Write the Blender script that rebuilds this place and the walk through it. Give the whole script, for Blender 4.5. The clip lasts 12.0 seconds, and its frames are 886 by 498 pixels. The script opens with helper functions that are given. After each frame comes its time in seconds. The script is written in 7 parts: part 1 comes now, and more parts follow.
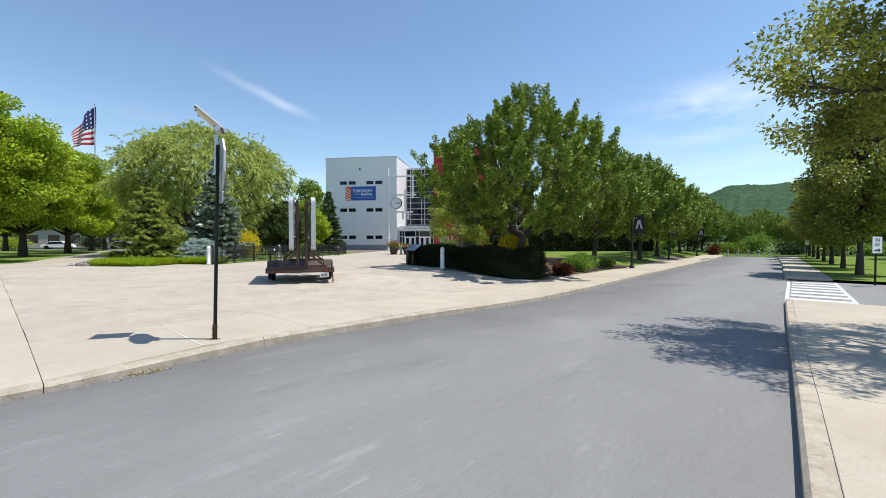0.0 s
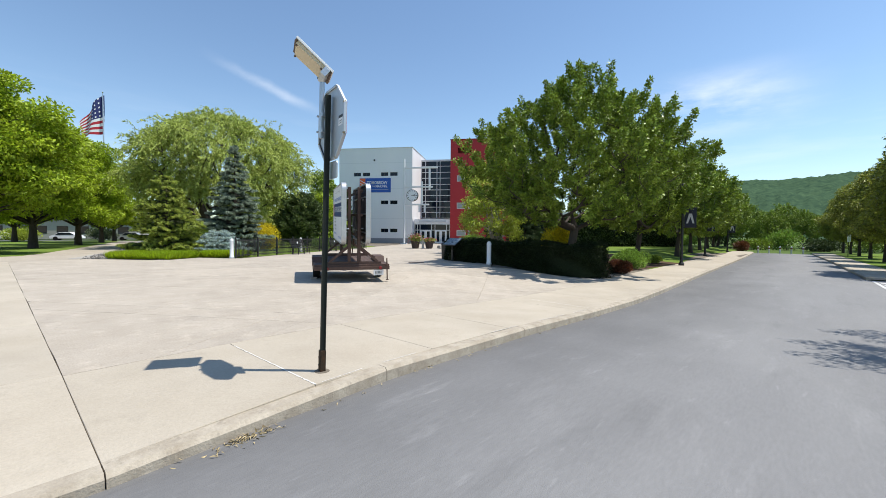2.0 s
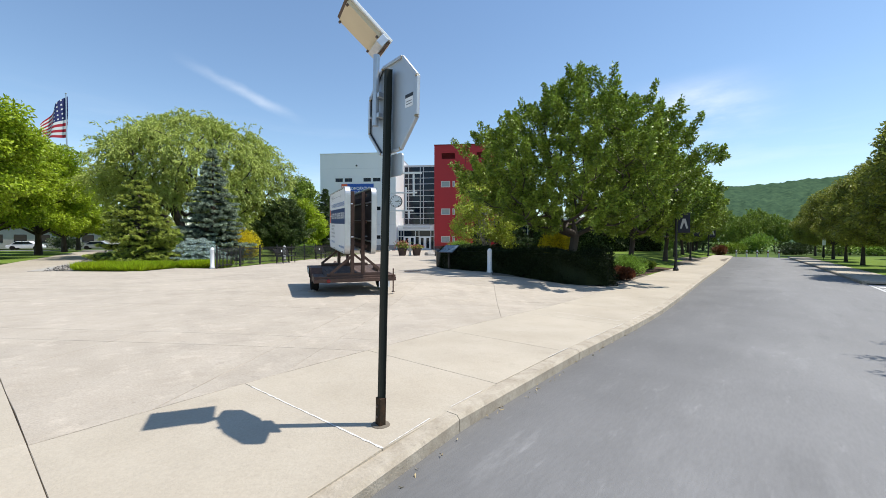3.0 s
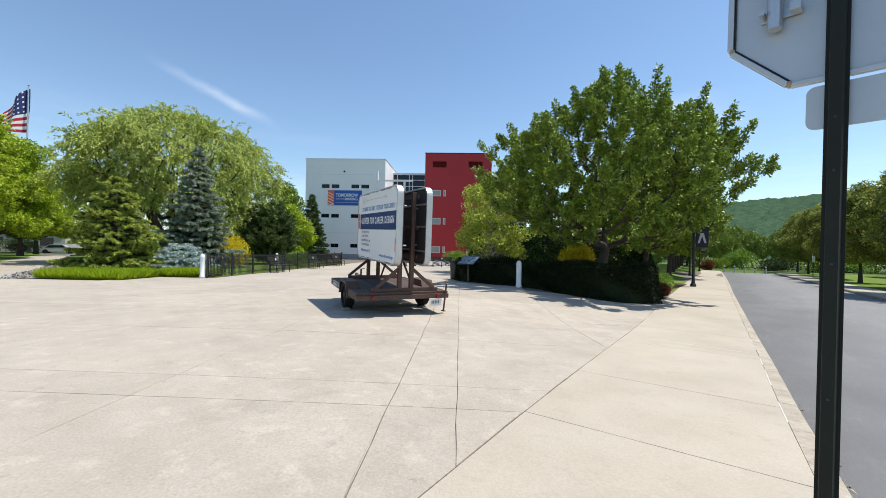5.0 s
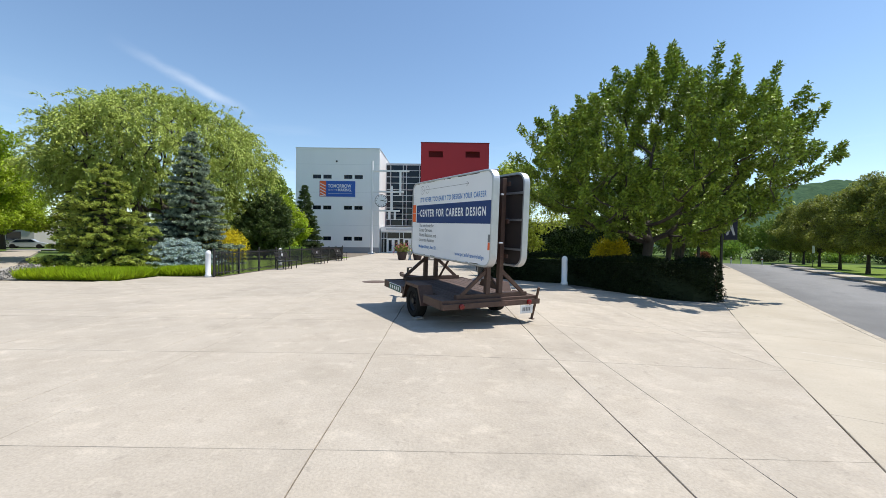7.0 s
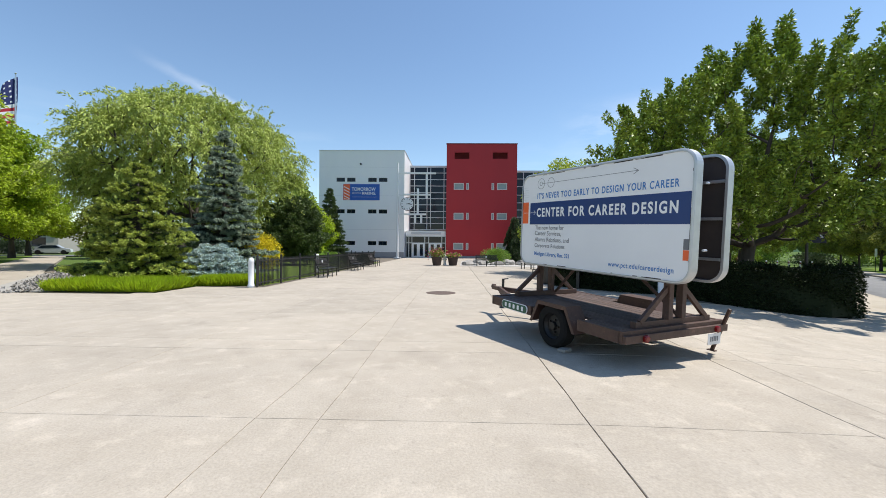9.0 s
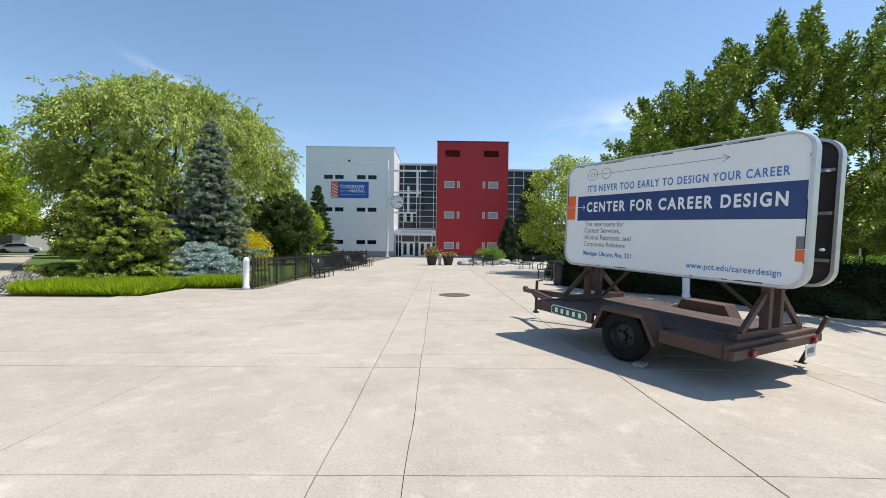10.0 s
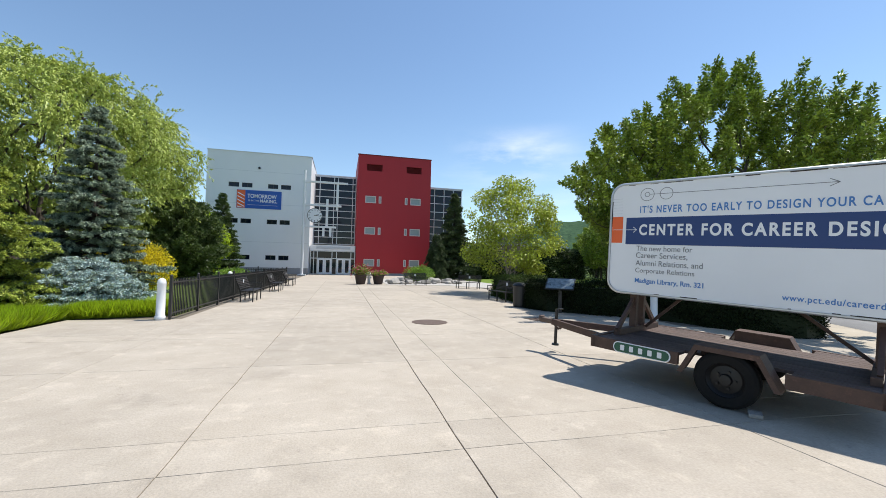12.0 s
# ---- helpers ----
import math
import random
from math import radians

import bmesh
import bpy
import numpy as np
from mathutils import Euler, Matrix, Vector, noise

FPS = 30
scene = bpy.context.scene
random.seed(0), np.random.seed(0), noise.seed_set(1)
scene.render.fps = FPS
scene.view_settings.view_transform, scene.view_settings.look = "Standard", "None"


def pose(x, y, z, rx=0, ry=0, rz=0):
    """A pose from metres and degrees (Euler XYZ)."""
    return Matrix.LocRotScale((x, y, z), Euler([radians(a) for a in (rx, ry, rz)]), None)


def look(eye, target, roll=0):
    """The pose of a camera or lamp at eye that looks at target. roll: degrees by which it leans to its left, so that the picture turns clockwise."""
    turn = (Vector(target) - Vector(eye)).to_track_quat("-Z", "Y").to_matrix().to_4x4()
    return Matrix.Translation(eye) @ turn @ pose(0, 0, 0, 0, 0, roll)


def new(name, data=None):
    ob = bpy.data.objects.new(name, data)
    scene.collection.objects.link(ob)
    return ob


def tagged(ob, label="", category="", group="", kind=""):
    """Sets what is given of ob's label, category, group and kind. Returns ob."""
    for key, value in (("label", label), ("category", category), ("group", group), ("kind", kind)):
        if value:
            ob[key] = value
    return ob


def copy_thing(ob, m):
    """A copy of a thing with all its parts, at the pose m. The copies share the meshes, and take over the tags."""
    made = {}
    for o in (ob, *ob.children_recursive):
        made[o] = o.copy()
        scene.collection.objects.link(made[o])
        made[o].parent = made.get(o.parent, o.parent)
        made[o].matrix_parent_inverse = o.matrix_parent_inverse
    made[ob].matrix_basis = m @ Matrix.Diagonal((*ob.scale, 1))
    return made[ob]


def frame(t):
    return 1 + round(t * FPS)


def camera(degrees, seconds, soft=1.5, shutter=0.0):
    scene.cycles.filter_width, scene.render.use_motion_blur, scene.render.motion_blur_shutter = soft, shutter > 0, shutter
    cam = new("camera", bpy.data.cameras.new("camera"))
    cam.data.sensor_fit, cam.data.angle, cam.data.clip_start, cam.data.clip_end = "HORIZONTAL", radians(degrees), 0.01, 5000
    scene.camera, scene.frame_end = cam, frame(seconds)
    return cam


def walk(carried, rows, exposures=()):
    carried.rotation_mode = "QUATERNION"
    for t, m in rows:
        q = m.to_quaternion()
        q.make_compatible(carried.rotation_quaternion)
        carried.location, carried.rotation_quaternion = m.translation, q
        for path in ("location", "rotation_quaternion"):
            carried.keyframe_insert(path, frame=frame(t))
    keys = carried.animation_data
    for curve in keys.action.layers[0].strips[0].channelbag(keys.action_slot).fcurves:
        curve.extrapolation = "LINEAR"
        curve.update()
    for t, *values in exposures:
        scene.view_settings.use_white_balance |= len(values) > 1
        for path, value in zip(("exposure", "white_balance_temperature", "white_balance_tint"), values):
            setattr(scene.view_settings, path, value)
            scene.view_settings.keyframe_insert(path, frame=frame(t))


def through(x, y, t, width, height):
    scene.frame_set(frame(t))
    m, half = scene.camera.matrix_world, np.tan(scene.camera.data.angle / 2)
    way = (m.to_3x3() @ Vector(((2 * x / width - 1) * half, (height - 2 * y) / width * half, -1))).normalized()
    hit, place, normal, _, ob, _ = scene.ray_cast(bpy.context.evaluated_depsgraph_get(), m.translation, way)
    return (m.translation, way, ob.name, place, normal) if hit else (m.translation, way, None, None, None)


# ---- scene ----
cam = camera(95.5, 12.0, soft=0.85)
PATH = [
    (0, (-0.176, 0.397, 1.387), (-0.465, 2.375, 1.348), -0.0),
    (0.5, (-0.685, 0.674, 1.438), (-0.916, 2.661, 1.407), 0.3),
    (1, (-1.286, 1.054, 1.407), (-1.513, 3.041, 1.371), 0.3),
    (1.5, (-1.886, 1.395, 1.392), (-2.17, 3.374, 1.338), 0.2),
    (2, (-2.395, 1.786, 1.375), (-2.702, 3.761, 1.305), 0.4),
    (2.5, (-2.894, 2.16, 1.385), (-3.153, 4.141, 1.316), 0.2),
    (3, (-3.408, 2.517, 1.427), (-3.61, 4.507, 1.387), -0.0),
    (3.5, (-3.969, 2.941, 1.414), (-4.143, 4.934, 1.423), -0.5),
    (3.7, (-4.202, 3.063, 1.398), (-4.372, 5.056, 1.416), -0.1),
    (5.5, (-6.114, 4.357, 1.433), (-6.17, 6.356, 1.437), 1.3),
    (6, (-6.707, 4.661, 1.462), (-6.741, 6.661, 1.448), 1.5),
    (6.5, (-7.239, 5.027, 1.502), (-7.25, 7.027, 1.474), 1.2),
    (8.3, (-9.182, 6.662, 1.507), (-9.161, 8.663, 1.49), 0.1),
    (8.5, (-9.402, 6.847, 1.536), (-9.411, 8.847, 1.524), 0.1),
    (9, (-9.877, 7.337, 1.54), (-9.931, 9.337, 1.531), 0.5),
    (9.5, (-10.367, 7.771, 1.521), (-10.408, 9.771, 1.505), 0.6),
    (10, (-10.852, 8.22, 1.519), (-10.824, 10.22, 1.507), 0.6),
    (10.5, (-11.386, 8.621, 1.551), (-11.265, 10.617, 1.563), 0.6),
    (11, (-11.876, 9.028, 1.567), (-11.633, 11.013, 1.609), 0.9),
    (11.5, (-12.296, 9.46, 1.595), (-11.915, 11.422, 1.66), 1.0),
    (12, (-12.729, 9.817, 1.607), (-12.244, 11.755, 1.686), 1.3),
]
walk(cam, [(t, look(eye, target, roll)) for t, eye, target, roll in PATH])

# ---- light ----
EXPOSURE = 0.2
scene.view_settings.exposure = EXPOSURE
SUN_TO = Vector((0.466, 0.07, 1.0)).normalized()
world = bpy.data.worlds.new("world")
scene.world = world
world.use_nodes = True
wn, wl = world.node_tree.nodes, world.node_tree.links
sky = wn.new("ShaderNodeTexSky")
sky.sky_type, sky.sun_disc = "NISHITA", False
sky.sun_elevation = math.asin(SUN_TO.z)
sky.sun_rotation = math.atan2(SUN_TO.x, SUN_TO.y)
sky.altitude, sky.air_density, sky.dust_density, sky.ozone_density = 150, 1.1, 0.12, 1.35
coord = wn.new("ShaderNodeTexCoord")


def sky_math(kind, a, b=None):
    """A math node in the world, fed by sockets or numbers."""
    node = wn.new("ShaderNodeMath")
    node.operation = kind
    for k, v in enumerate((a, b)):
        if isinstance(v, (int, float)):
            node.inputs[k].default_value = v
        elif v is not None:
            wl.new(v, node.inputs[k])
    return node.outputs["Value"]


def sky_along(vec, warp=None):
    node = wn.new("ShaderNodeVectorMath")
    node.operation = "DOT_PRODUCT"
    wl.new(coord.outputs["Generated"], node.inputs[0])
    node.inputs[1].default_value = vec
    return sky_math("ADD", node.outputs["Value"], warp) if warp else node.outputs["Value"]


def sky_hump(value, middle, half):
    """1 at the middle, falling softly to 0 at half away from it."""
    node = wn.new("ShaderNodeMapRange")
    node.interpolation_type = "SMOOTHSTEP"
    node.inputs["From Min"].default_value, node.inputs["From Max"].default_value = half, 0.0
    wl.new(sky_math("ABSOLUTE", sky_math("SUBTRACT", value, middle)), node.inputs["Value"])
    return node.outputs["Result"]


def sky_noise(scale, detail, stretch_by, low, high):
    mapping, tex, rng_ = wn.new("ShaderNodeMapping"), wn.new("ShaderNodeTexNoise"), wn.new("ShaderNodeMapRange")
    mapping.inputs["Scale"].default_value = stretch_by
    tex.inputs["Scale"].default_value, tex.inputs["Detail"].default_value, tex.inputs["Roughness"].default_value = scale, detail, 0.6
    rng_.inputs["From Min"].default_value, rng_.inputs["From Max"].default_value = low, high
    wl.new(coord.outputs["Generated"], mapping.inputs["Vector"])
    wl.new(mapping.outputs["Vector"], tex.inputs["Vector"])
    wl.new(tex.outputs["Fac"], rng_.inputs["Value"])
    return rng_.outputs["Result"]


# one long thin wisp in the north-west, a ragged patch in the north-east, faint veils low down
ragged = sky_math("MULTIPLY", sky_noise(9, 5, (1, 1, 1), 0.3, 0.7), 0.012)
end_a, end_b = Vector((-0.60, 0.72, 0.36)).normalized(), Vector((-0.39, 0.88, 0.262)).normalized()
pole_ = end_a.cross(end_b).normalized()
way = (end_b - end_a).normalized()
streak = sky_math("MULTIPLY", sky_hump(sky_along(pole_, ragged), 0.006, 0.017), sky_hump(sky_along(way), (end_a + end_b).dot(way) / 2, 0.15))
streak = sky_math("MULTIPLY", streak, sky_noise(7, 6, (1, 1, 3), 0.2, 0.75))
core_ = Vector((0.40, 0.88, 0.262)).normalized()
aside = core_.cross(Vector((0, 0, 1))).normalized()
patch_ = sky_math("MULTIPLY", sky_hump(sky_along(aside), 0.0, 0.20), sky_hump(sky_along(core_.cross(aside) * -1), 0.0, 0.085))
patch_ = sky_math("MULTIPLY", patch_, sky_noise(5, 8, (1, 1, 3.2), 0.36, 0.78))
veil = sky_math("MULTIPLY", sky_hump(sky_along((0, 0, 1)), 0.15, 0.16), sky_noise(2.4, 6, (1, 1, 7), 0.5, 1.1))
amount_ = sky_math("ADD", sky_math("MULTIPLY", streak, 0.42), sky_math("ADD", sky_math("MULTIPLY", patch_, 0.9), sky_math("MULTIPLY", veil, 0.5)))
cloud_mix = wn.new("ShaderNodeMixRGB")
cloud_mix.inputs["Color2"].default_value = (7.2, 7.5, 7.9, 1)
wl.new(sky_math("MINIMUM", amount_, 0.9), cloud_mix.inputs["Fac"])
sky_tint = wn.new("ShaderNodeMixRGB")
sky_tint.blend_type = "MULTIPLY"
sky_tint.inputs["Fac"].default_value = 1.0
sky_tint.inputs["Color2"].default_value = (0.94, 1.0, 1.03, 1)
wl.new(sky.outputs["Color"], sky_tint.inputs["Color1"])
wl.new(sky_tint.outputs["Color"], cloud_mix.inputs["Color1"])
wl.new(cloud_mix.outputs["Color"], wn["Background"].inputs["Color"])
wn["Background"].inputs["Strength"].default_value = 0.143
sun_data = bpy.data.lights.new("sun", "SUN")
sun_data.energy, sun_data.angle, sun_data.color = 5.0, radians(0.55), (1.0, 0.955, 0.88)
sun = new("sun", sun_data)
sun.matrix_world = look(SUN_TO * 60, (0, 0, 0))

# ---- helpers of this scene ----
rng = np.random.default_rng(7)


def thing(name, label, category, loc=(0, 0, 0), turn=0.0, group="", kind=""):
    """An empty at the base of a thing with parts."""
    ob = new(name)
    ob.matrix_world = pose(*loc, 0, 0, turn)
    return tagged(ob, label, category, group, kind)


def finish(bm, material, smooth=False):
    me = bpy.data.meshes.new("mesh")
    bm.normal_update()
    bm.to_mesh(me)
    bm.free()
    for m in material if isinstance(material, (list, tuple)) else (material,):
        me.materials.append(m)
    if smooth:
        me.polygons.foreach_set("use_smooth", [True] * len(me.polygons))
    return me


def part(name, bm, material, parent, label="", smooth=False):
    ob = new(name, finish(bm, material, smooth))
    ob.parent = parent
    return tagged(ob, label) if label else ob


def solo(name, bm, material, label, category="", group="", kind="", smooth=False):
    return tagged(new(name, finish(bm, material, smooth)), label, category, group, kind)


def box(bm, x0, x1, y0, y1, z0, z1, bevel=0.0, m=None, index=0):
    """A box with optional bevel, added to bm."""
    b = bmesh.new()
    bmesh.ops.create_cube(b, size=1)
    for v in b.verts:
        v.co = Vector(((x0 + x1) / 2 + v.co.x * (x1 - x0), (y0 + y1) / 2 + v.co.y * (y1 - y0), (z0 + z1) / 2 + v.co.z * (z1 - z0)))
    if bevel:
        bmesh.ops.bevel(b, geom=b.edges[:], offset=bevel, segments=2, affect="EDGES", profile=0.6)
    return merge(bm, b, m, index)


def merge(bm, b, m=None, index=0):
    if m is not None:
        b.transform(m)
    for f in b.faces:
        f.material_index = index
    me = bpy.data.meshes.new("tmp")
    b.to_mesh(me)
    b.free()
    bm.from_mesh(me)
    bpy.data.meshes.remove(me)
    return bm


def beam(bm, a, b, w, h, bevel=0.004):
    """A square bar from a to b."""
    a, b = Vector(a), Vector(b)
    m = Matrix.Translation((a + b) / 2) @ (b - a).to_track_quat("Z", "Y").to_matrix().to_4x4()
    L = (b - a).length
    return box(bm, -w / 2, w / 2, -h / 2, h / 2, -L / 2, L / 2, bevel, m)


def rod(bm, a, b, r0, r1=None, n=10, caps=True):
    """A round bar from a to b, tapering from r0 to r1."""
    a, b = Vector(a), Vector(b)
    c = bmesh.new()
    bmesh.ops.create_cone(c, cap_ends=caps, segments=n, radius1=r0, radius2=r0 if r1 is None else r1, depth=(b - a).length)
    return merge(bm, c, Matrix.Translation((a + b) / 2) @ (b - a).to_track_quat("Z", "Y").to_matrix().to_4x4())


def lathe(bm, profile, n=24, m=None, caps=True):
    """A turned shape from (radius, height) pairs."""
    c = bmesh.new()
    rings = [[c.verts.new((r * math.cos(2 * math.pi * k / n), r * math.sin(2 * math.pi * k / n), z)) for k in range(n)] for r, z in profile]
    for lo, hi in zip(rings, rings[1:]):
        for k in range(n):
            c.faces.new((lo[k], lo[(k + 1) % n], hi[(k + 1) % n], hi[k]))
    if caps:
        c.faces.new(rings[0][::-1])
        c.faces.new(rings[-1])
    return merge(bm, c, m)


def prism(bm, pts, z0, z1, m=None):
    """A flat polygon raised from z0 to z1."""
    c = bmesh.new()
    lo = [c.verts.new((x, y, z0)) for x, y in pts]
    hi = [c.verts.new((x, y, z1)) for x, y in pts]
    c.faces.new(lo[::-1])
    c.faces.new(hi)
    for k in range(len(pts)):
        j = (k + 1) % len(pts)
        c.faces.new((lo[k], lo[j], hi[j], hi[k]))
    bmesh.ops.recalc_face_normals(c, faces=c.faces[:])
    return merge(bm, c, m)


def rounded(w, h, r, n=6):
    """Corner points of a rounded rectangle round the origin."""
    out = []
    for cx, cy, a0 in ((w / 2 - r, h / 2 - r, 0), (-w / 2 + r, h / 2 - r, 90), (-w / 2 + r, -h / 2 + r, 180), (w / 2 - r, -h / 2 + r, 270)):
        for k in range(n + 1):
            a = radians(a0 + 90 * k / n)
            out.append((cx + r * math.cos(a), cy + r * math.sin(a)))
    return out


def written(name, text, width, height, material, parent, m, align="LEFT", label="", bold=0.018, spacing=1.0):
    """Raised lettering scaled to the given width and height of its capitals, in the plane of m."""
    cu = bpy.data.curves.new("font", "FONT")
    cu.body, cu.extrude, cu.offset, cu.space_character = text, 0.0, bold, spacing
    tmp = bpy.data.objects.new("tmp", cu)
    scene.collection.objects.link(tmp)
    me = bpy.data.meshes.new_from_object(tmp.evaluated_get(bpy.context.evaluated_depsgraph_get()))
    bpy.data.objects.remove(tmp)
    co = np.empty(len(me.vertices) * 3)
    me.vertices.foreach_get("co", co)
    co = co.reshape(-1, 3)
    lo, hi = co.min(0), co.max(0)
    co[:, 0] = (co[:, 0] - lo[0]) * width / (hi[0] - lo[0])
    co[:, 1] = (co[:, 1] - lo[1]) * height / (hi[1] - lo[1])
    if align == "CENTER":
        co[:, 0] -= width / 2
    me.vertices.foreach_set("co", co.ravel())
    me.materials.append(material)
    ob = new(name, me)
    ob.parent = parent
    ob.matrix_basis = m
    return tagged(ob, label) if label else ob


# ---- materials ----
def material(name, colour, rough=0.7, metal=0.0, second=None, scale=3.0, amount=0.5, bump=0.0, bump_scale=60.0, spread=0.0, island=0.0,
             fine=0.0, spec=0.5, translucent=0.0, stretch_z=1.0, blotch=(), along=None):
    """A surface with two scales of variation, fine relief, and tone that differs from piece to piece."""
    mt = bpy.data.materials.new(name)
    mt.use_nodes = True
    nt, ln = mt.node_tree.nodes, mt.node_tree.links
    bs = nt["Principled BSDF"]
    bs.inputs["Roughness"].default_value, bs.inputs["Metallic"].default_value = rough, metal
    bs.inputs["Specular IOR Level"].default_value = spec
    geo = nt.new("ShaderNodeNewGeometry")
    place = nt.new("ShaderNodeMapping")
    place.inputs["Scale"].default_value = (1, 1, stretch_z)
    ln.new(geo.outputs["Position"], place.inputs["Vector"])
    if along is not None:
        # grain drawn out along one direction of the plan
        place.inputs["Rotation"].default_value = (0, 0, -radians(along))
        drawn = nt.new("ShaderNodeMapping")
        drawn.inputs["Scale"].default_value = (0.22, 1, 1)
        ln.new(place.outputs["Vector"], drawn.inputs["Vector"])
        place = drawn
    last = None
    n1 = nt.new("ShaderNodeTexNoise")
    n1.inputs["Scale"].default_value, n1.inputs["Detail"].default_value, n1.inputs["Roughness"].default_value = scale, 8, 0.62
    ln.new(place.outputs["Vector"], n1.inputs["Vector"])
    ramp = nt.new("ShaderNodeValToRGB")
    ramp.color_ramp.elements[0].position, ramp.color_ramp.elements[1].position = 0.5 - 0.25, 0.5 + 0.25
    sec = second or tuple(c * 0.8 for c in colour)
    ramp.color_ramp.elements[0].color = (*[a + (b - a) * amount for a, b in zip(colour, sec)], 1)
    ramp.color_ramp.elements[1].color = (*colour, 1)
    ln.new(n1.outputs["Fac"], ramp.inputs["Fac"])
    last = ramp.outputs["Color"]
    gains = []
    if spread:
        info = nt.new("ShaderNodeObjectInfo")
        gains.append((info.outputs["Random"], spread))
    if island:
        gains.append((geo.outputs["Random Per Island"], island))
    if fine:
        n2 = nt.new("ShaderNodeTexNoise")
        n2.inputs["Scale"].default_value, n2.inputs["Detail"].default_value = 45, 8
        ln.new(place.outputs["Vector"], n2.inputs["Vector"])
        gains.append((n2.outputs["Fac"], fine))
    for b_scale, b_low, b_high, b_by in blotch:
        n4, rg4 = nt.new("ShaderNodeTexNoise"), nt.new("ShaderNodeMapRange")
        n4.inputs["Scale"].default_value, n4.inputs["Detail"].default_value, n4.inputs["Roughness"].default_value = b_scale, 7, 0.66
        rg4.inputs["From Min"].default_value, rg4.inputs["From Max"].default_value = b_low, b_high
        ln.new(place.outputs["Vector"], n4.inputs["Vector"])
        ln.new(n4.outputs["Fac"], rg4.inputs["Value"])
        gains.append((rg4.outputs["Result"], b_by))
    for socket, by in gains:
        rg = nt.new("ShaderNodeMapRange")
        rg.inputs["To Min"].default_value, rg.inputs["To Max"].default_value = 1 - by, 1 + by
        ln.new(socket, rg.inputs["Value"])
        mul = nt.new("ShaderNodeVectorMath")
        mul.operation = "MULTIPLY"
        ln.new(last, mul.inputs[0])
        ln.new(rg.outputs["Result"], mul.inputs[1])
        last = mul.outputs["Vector"]
    ln.new(last, bs.inputs["Base Color"])
    if bump:
        n3 = nt.new("ShaderNodeTexNoise")
        n3.inputs["Scale"].default_value, n3.inputs["Detail"].default_value = bump_scale, 5
        ln.new(geo.outputs["Position"], n3.inputs["Vector"])
        bp = nt.new("ShaderNodeBump")
        bp.inputs["Strength"].default_value, bp.inputs["Distance"].default_value = bump, 0.01
        ln.new(n3.outputs["Fac"], bp.inputs["Height"])
        ln.new(bp.outputs["Normal"], bs.inputs["Normal"])
    if translucent:
        tr = nt.new("ShaderNodeBsdfTranslucent")
        ln.new(last, tr.inputs["Color"])
        mix = nt.new("ShaderNodeMixShader")
        mix.inputs["Fac"].default_value = translucent
        ln.new(bs.outputs["BSDF"], mix.inputs[1])
        ln.new(tr.outputs["BSDF"], mix.inputs[2])
        ln.new(mix.outputs["Shader"], nt["Material Output"].inputs["Surface"])
    return mt


CONCRETE = material("concrete", (0.372, 0.327, 0.27), 0.85, second=(0.305, 0.263, 0.21), scale=1.6, amount=1.0, bump=0.5, bump_scale=55, spread=0.05, fine=0.24, blotch=((0.42, 0.4, 0.6, 0.05), (3.3, 0.54, 0.66, 0.07), (0.9, 0.56, 0.7, -0.07), (7.0, 0.6, 0.68, -0.08), (22, 0.62, 0.7, -0.09)))
CONCRETE_TAN = material("tan_concrete", (0.43, 0.38, 0.305), 0.85, second=(0.35, 0.30, 0.23), scale=0.9, amount=0.9, bump=0.4, bump_scale=60, spread=0.04, fine=0.14, blotch=((0.5, 0.4, 0.6, 0.04), (4.0, 0.55, 0.68, -0.05)))
KERB = material("kerb_concrete", (0.43, 0.38, 0.305), 0.88, second=(0.22, 0.18, 0.13), scale=4.5, amount=0.85, bump=0.5, bump_scale=60, spread=0.06, fine=0.2, blotch=((11, 0.56, 0.68, -0.14),))
JOINT = material("joint_filler", (0.21, 0.175, 0.135), 0.95, second=(0.12, 0.10, 0.075), scale=5, amount=1.0, fine=0.3)
ASPHALT = material("asphalt", (0.268, 0.264, 0.26), 0.82, second=(0.205, 0.203, 0.202), scale=0.75, amount=0.8, bump=0.4, bump_scale=110, fine=0.14, along=57, blotch=((3.2, 0.55, 0.7, 0.06), (0.3, 0.4, 0.6, 0.06), (9, 0.62, 0.7, 0.09), (1.3, 0.58, 0.68, -0.06), (2.0, 0.63, 0.69, 0.09)))


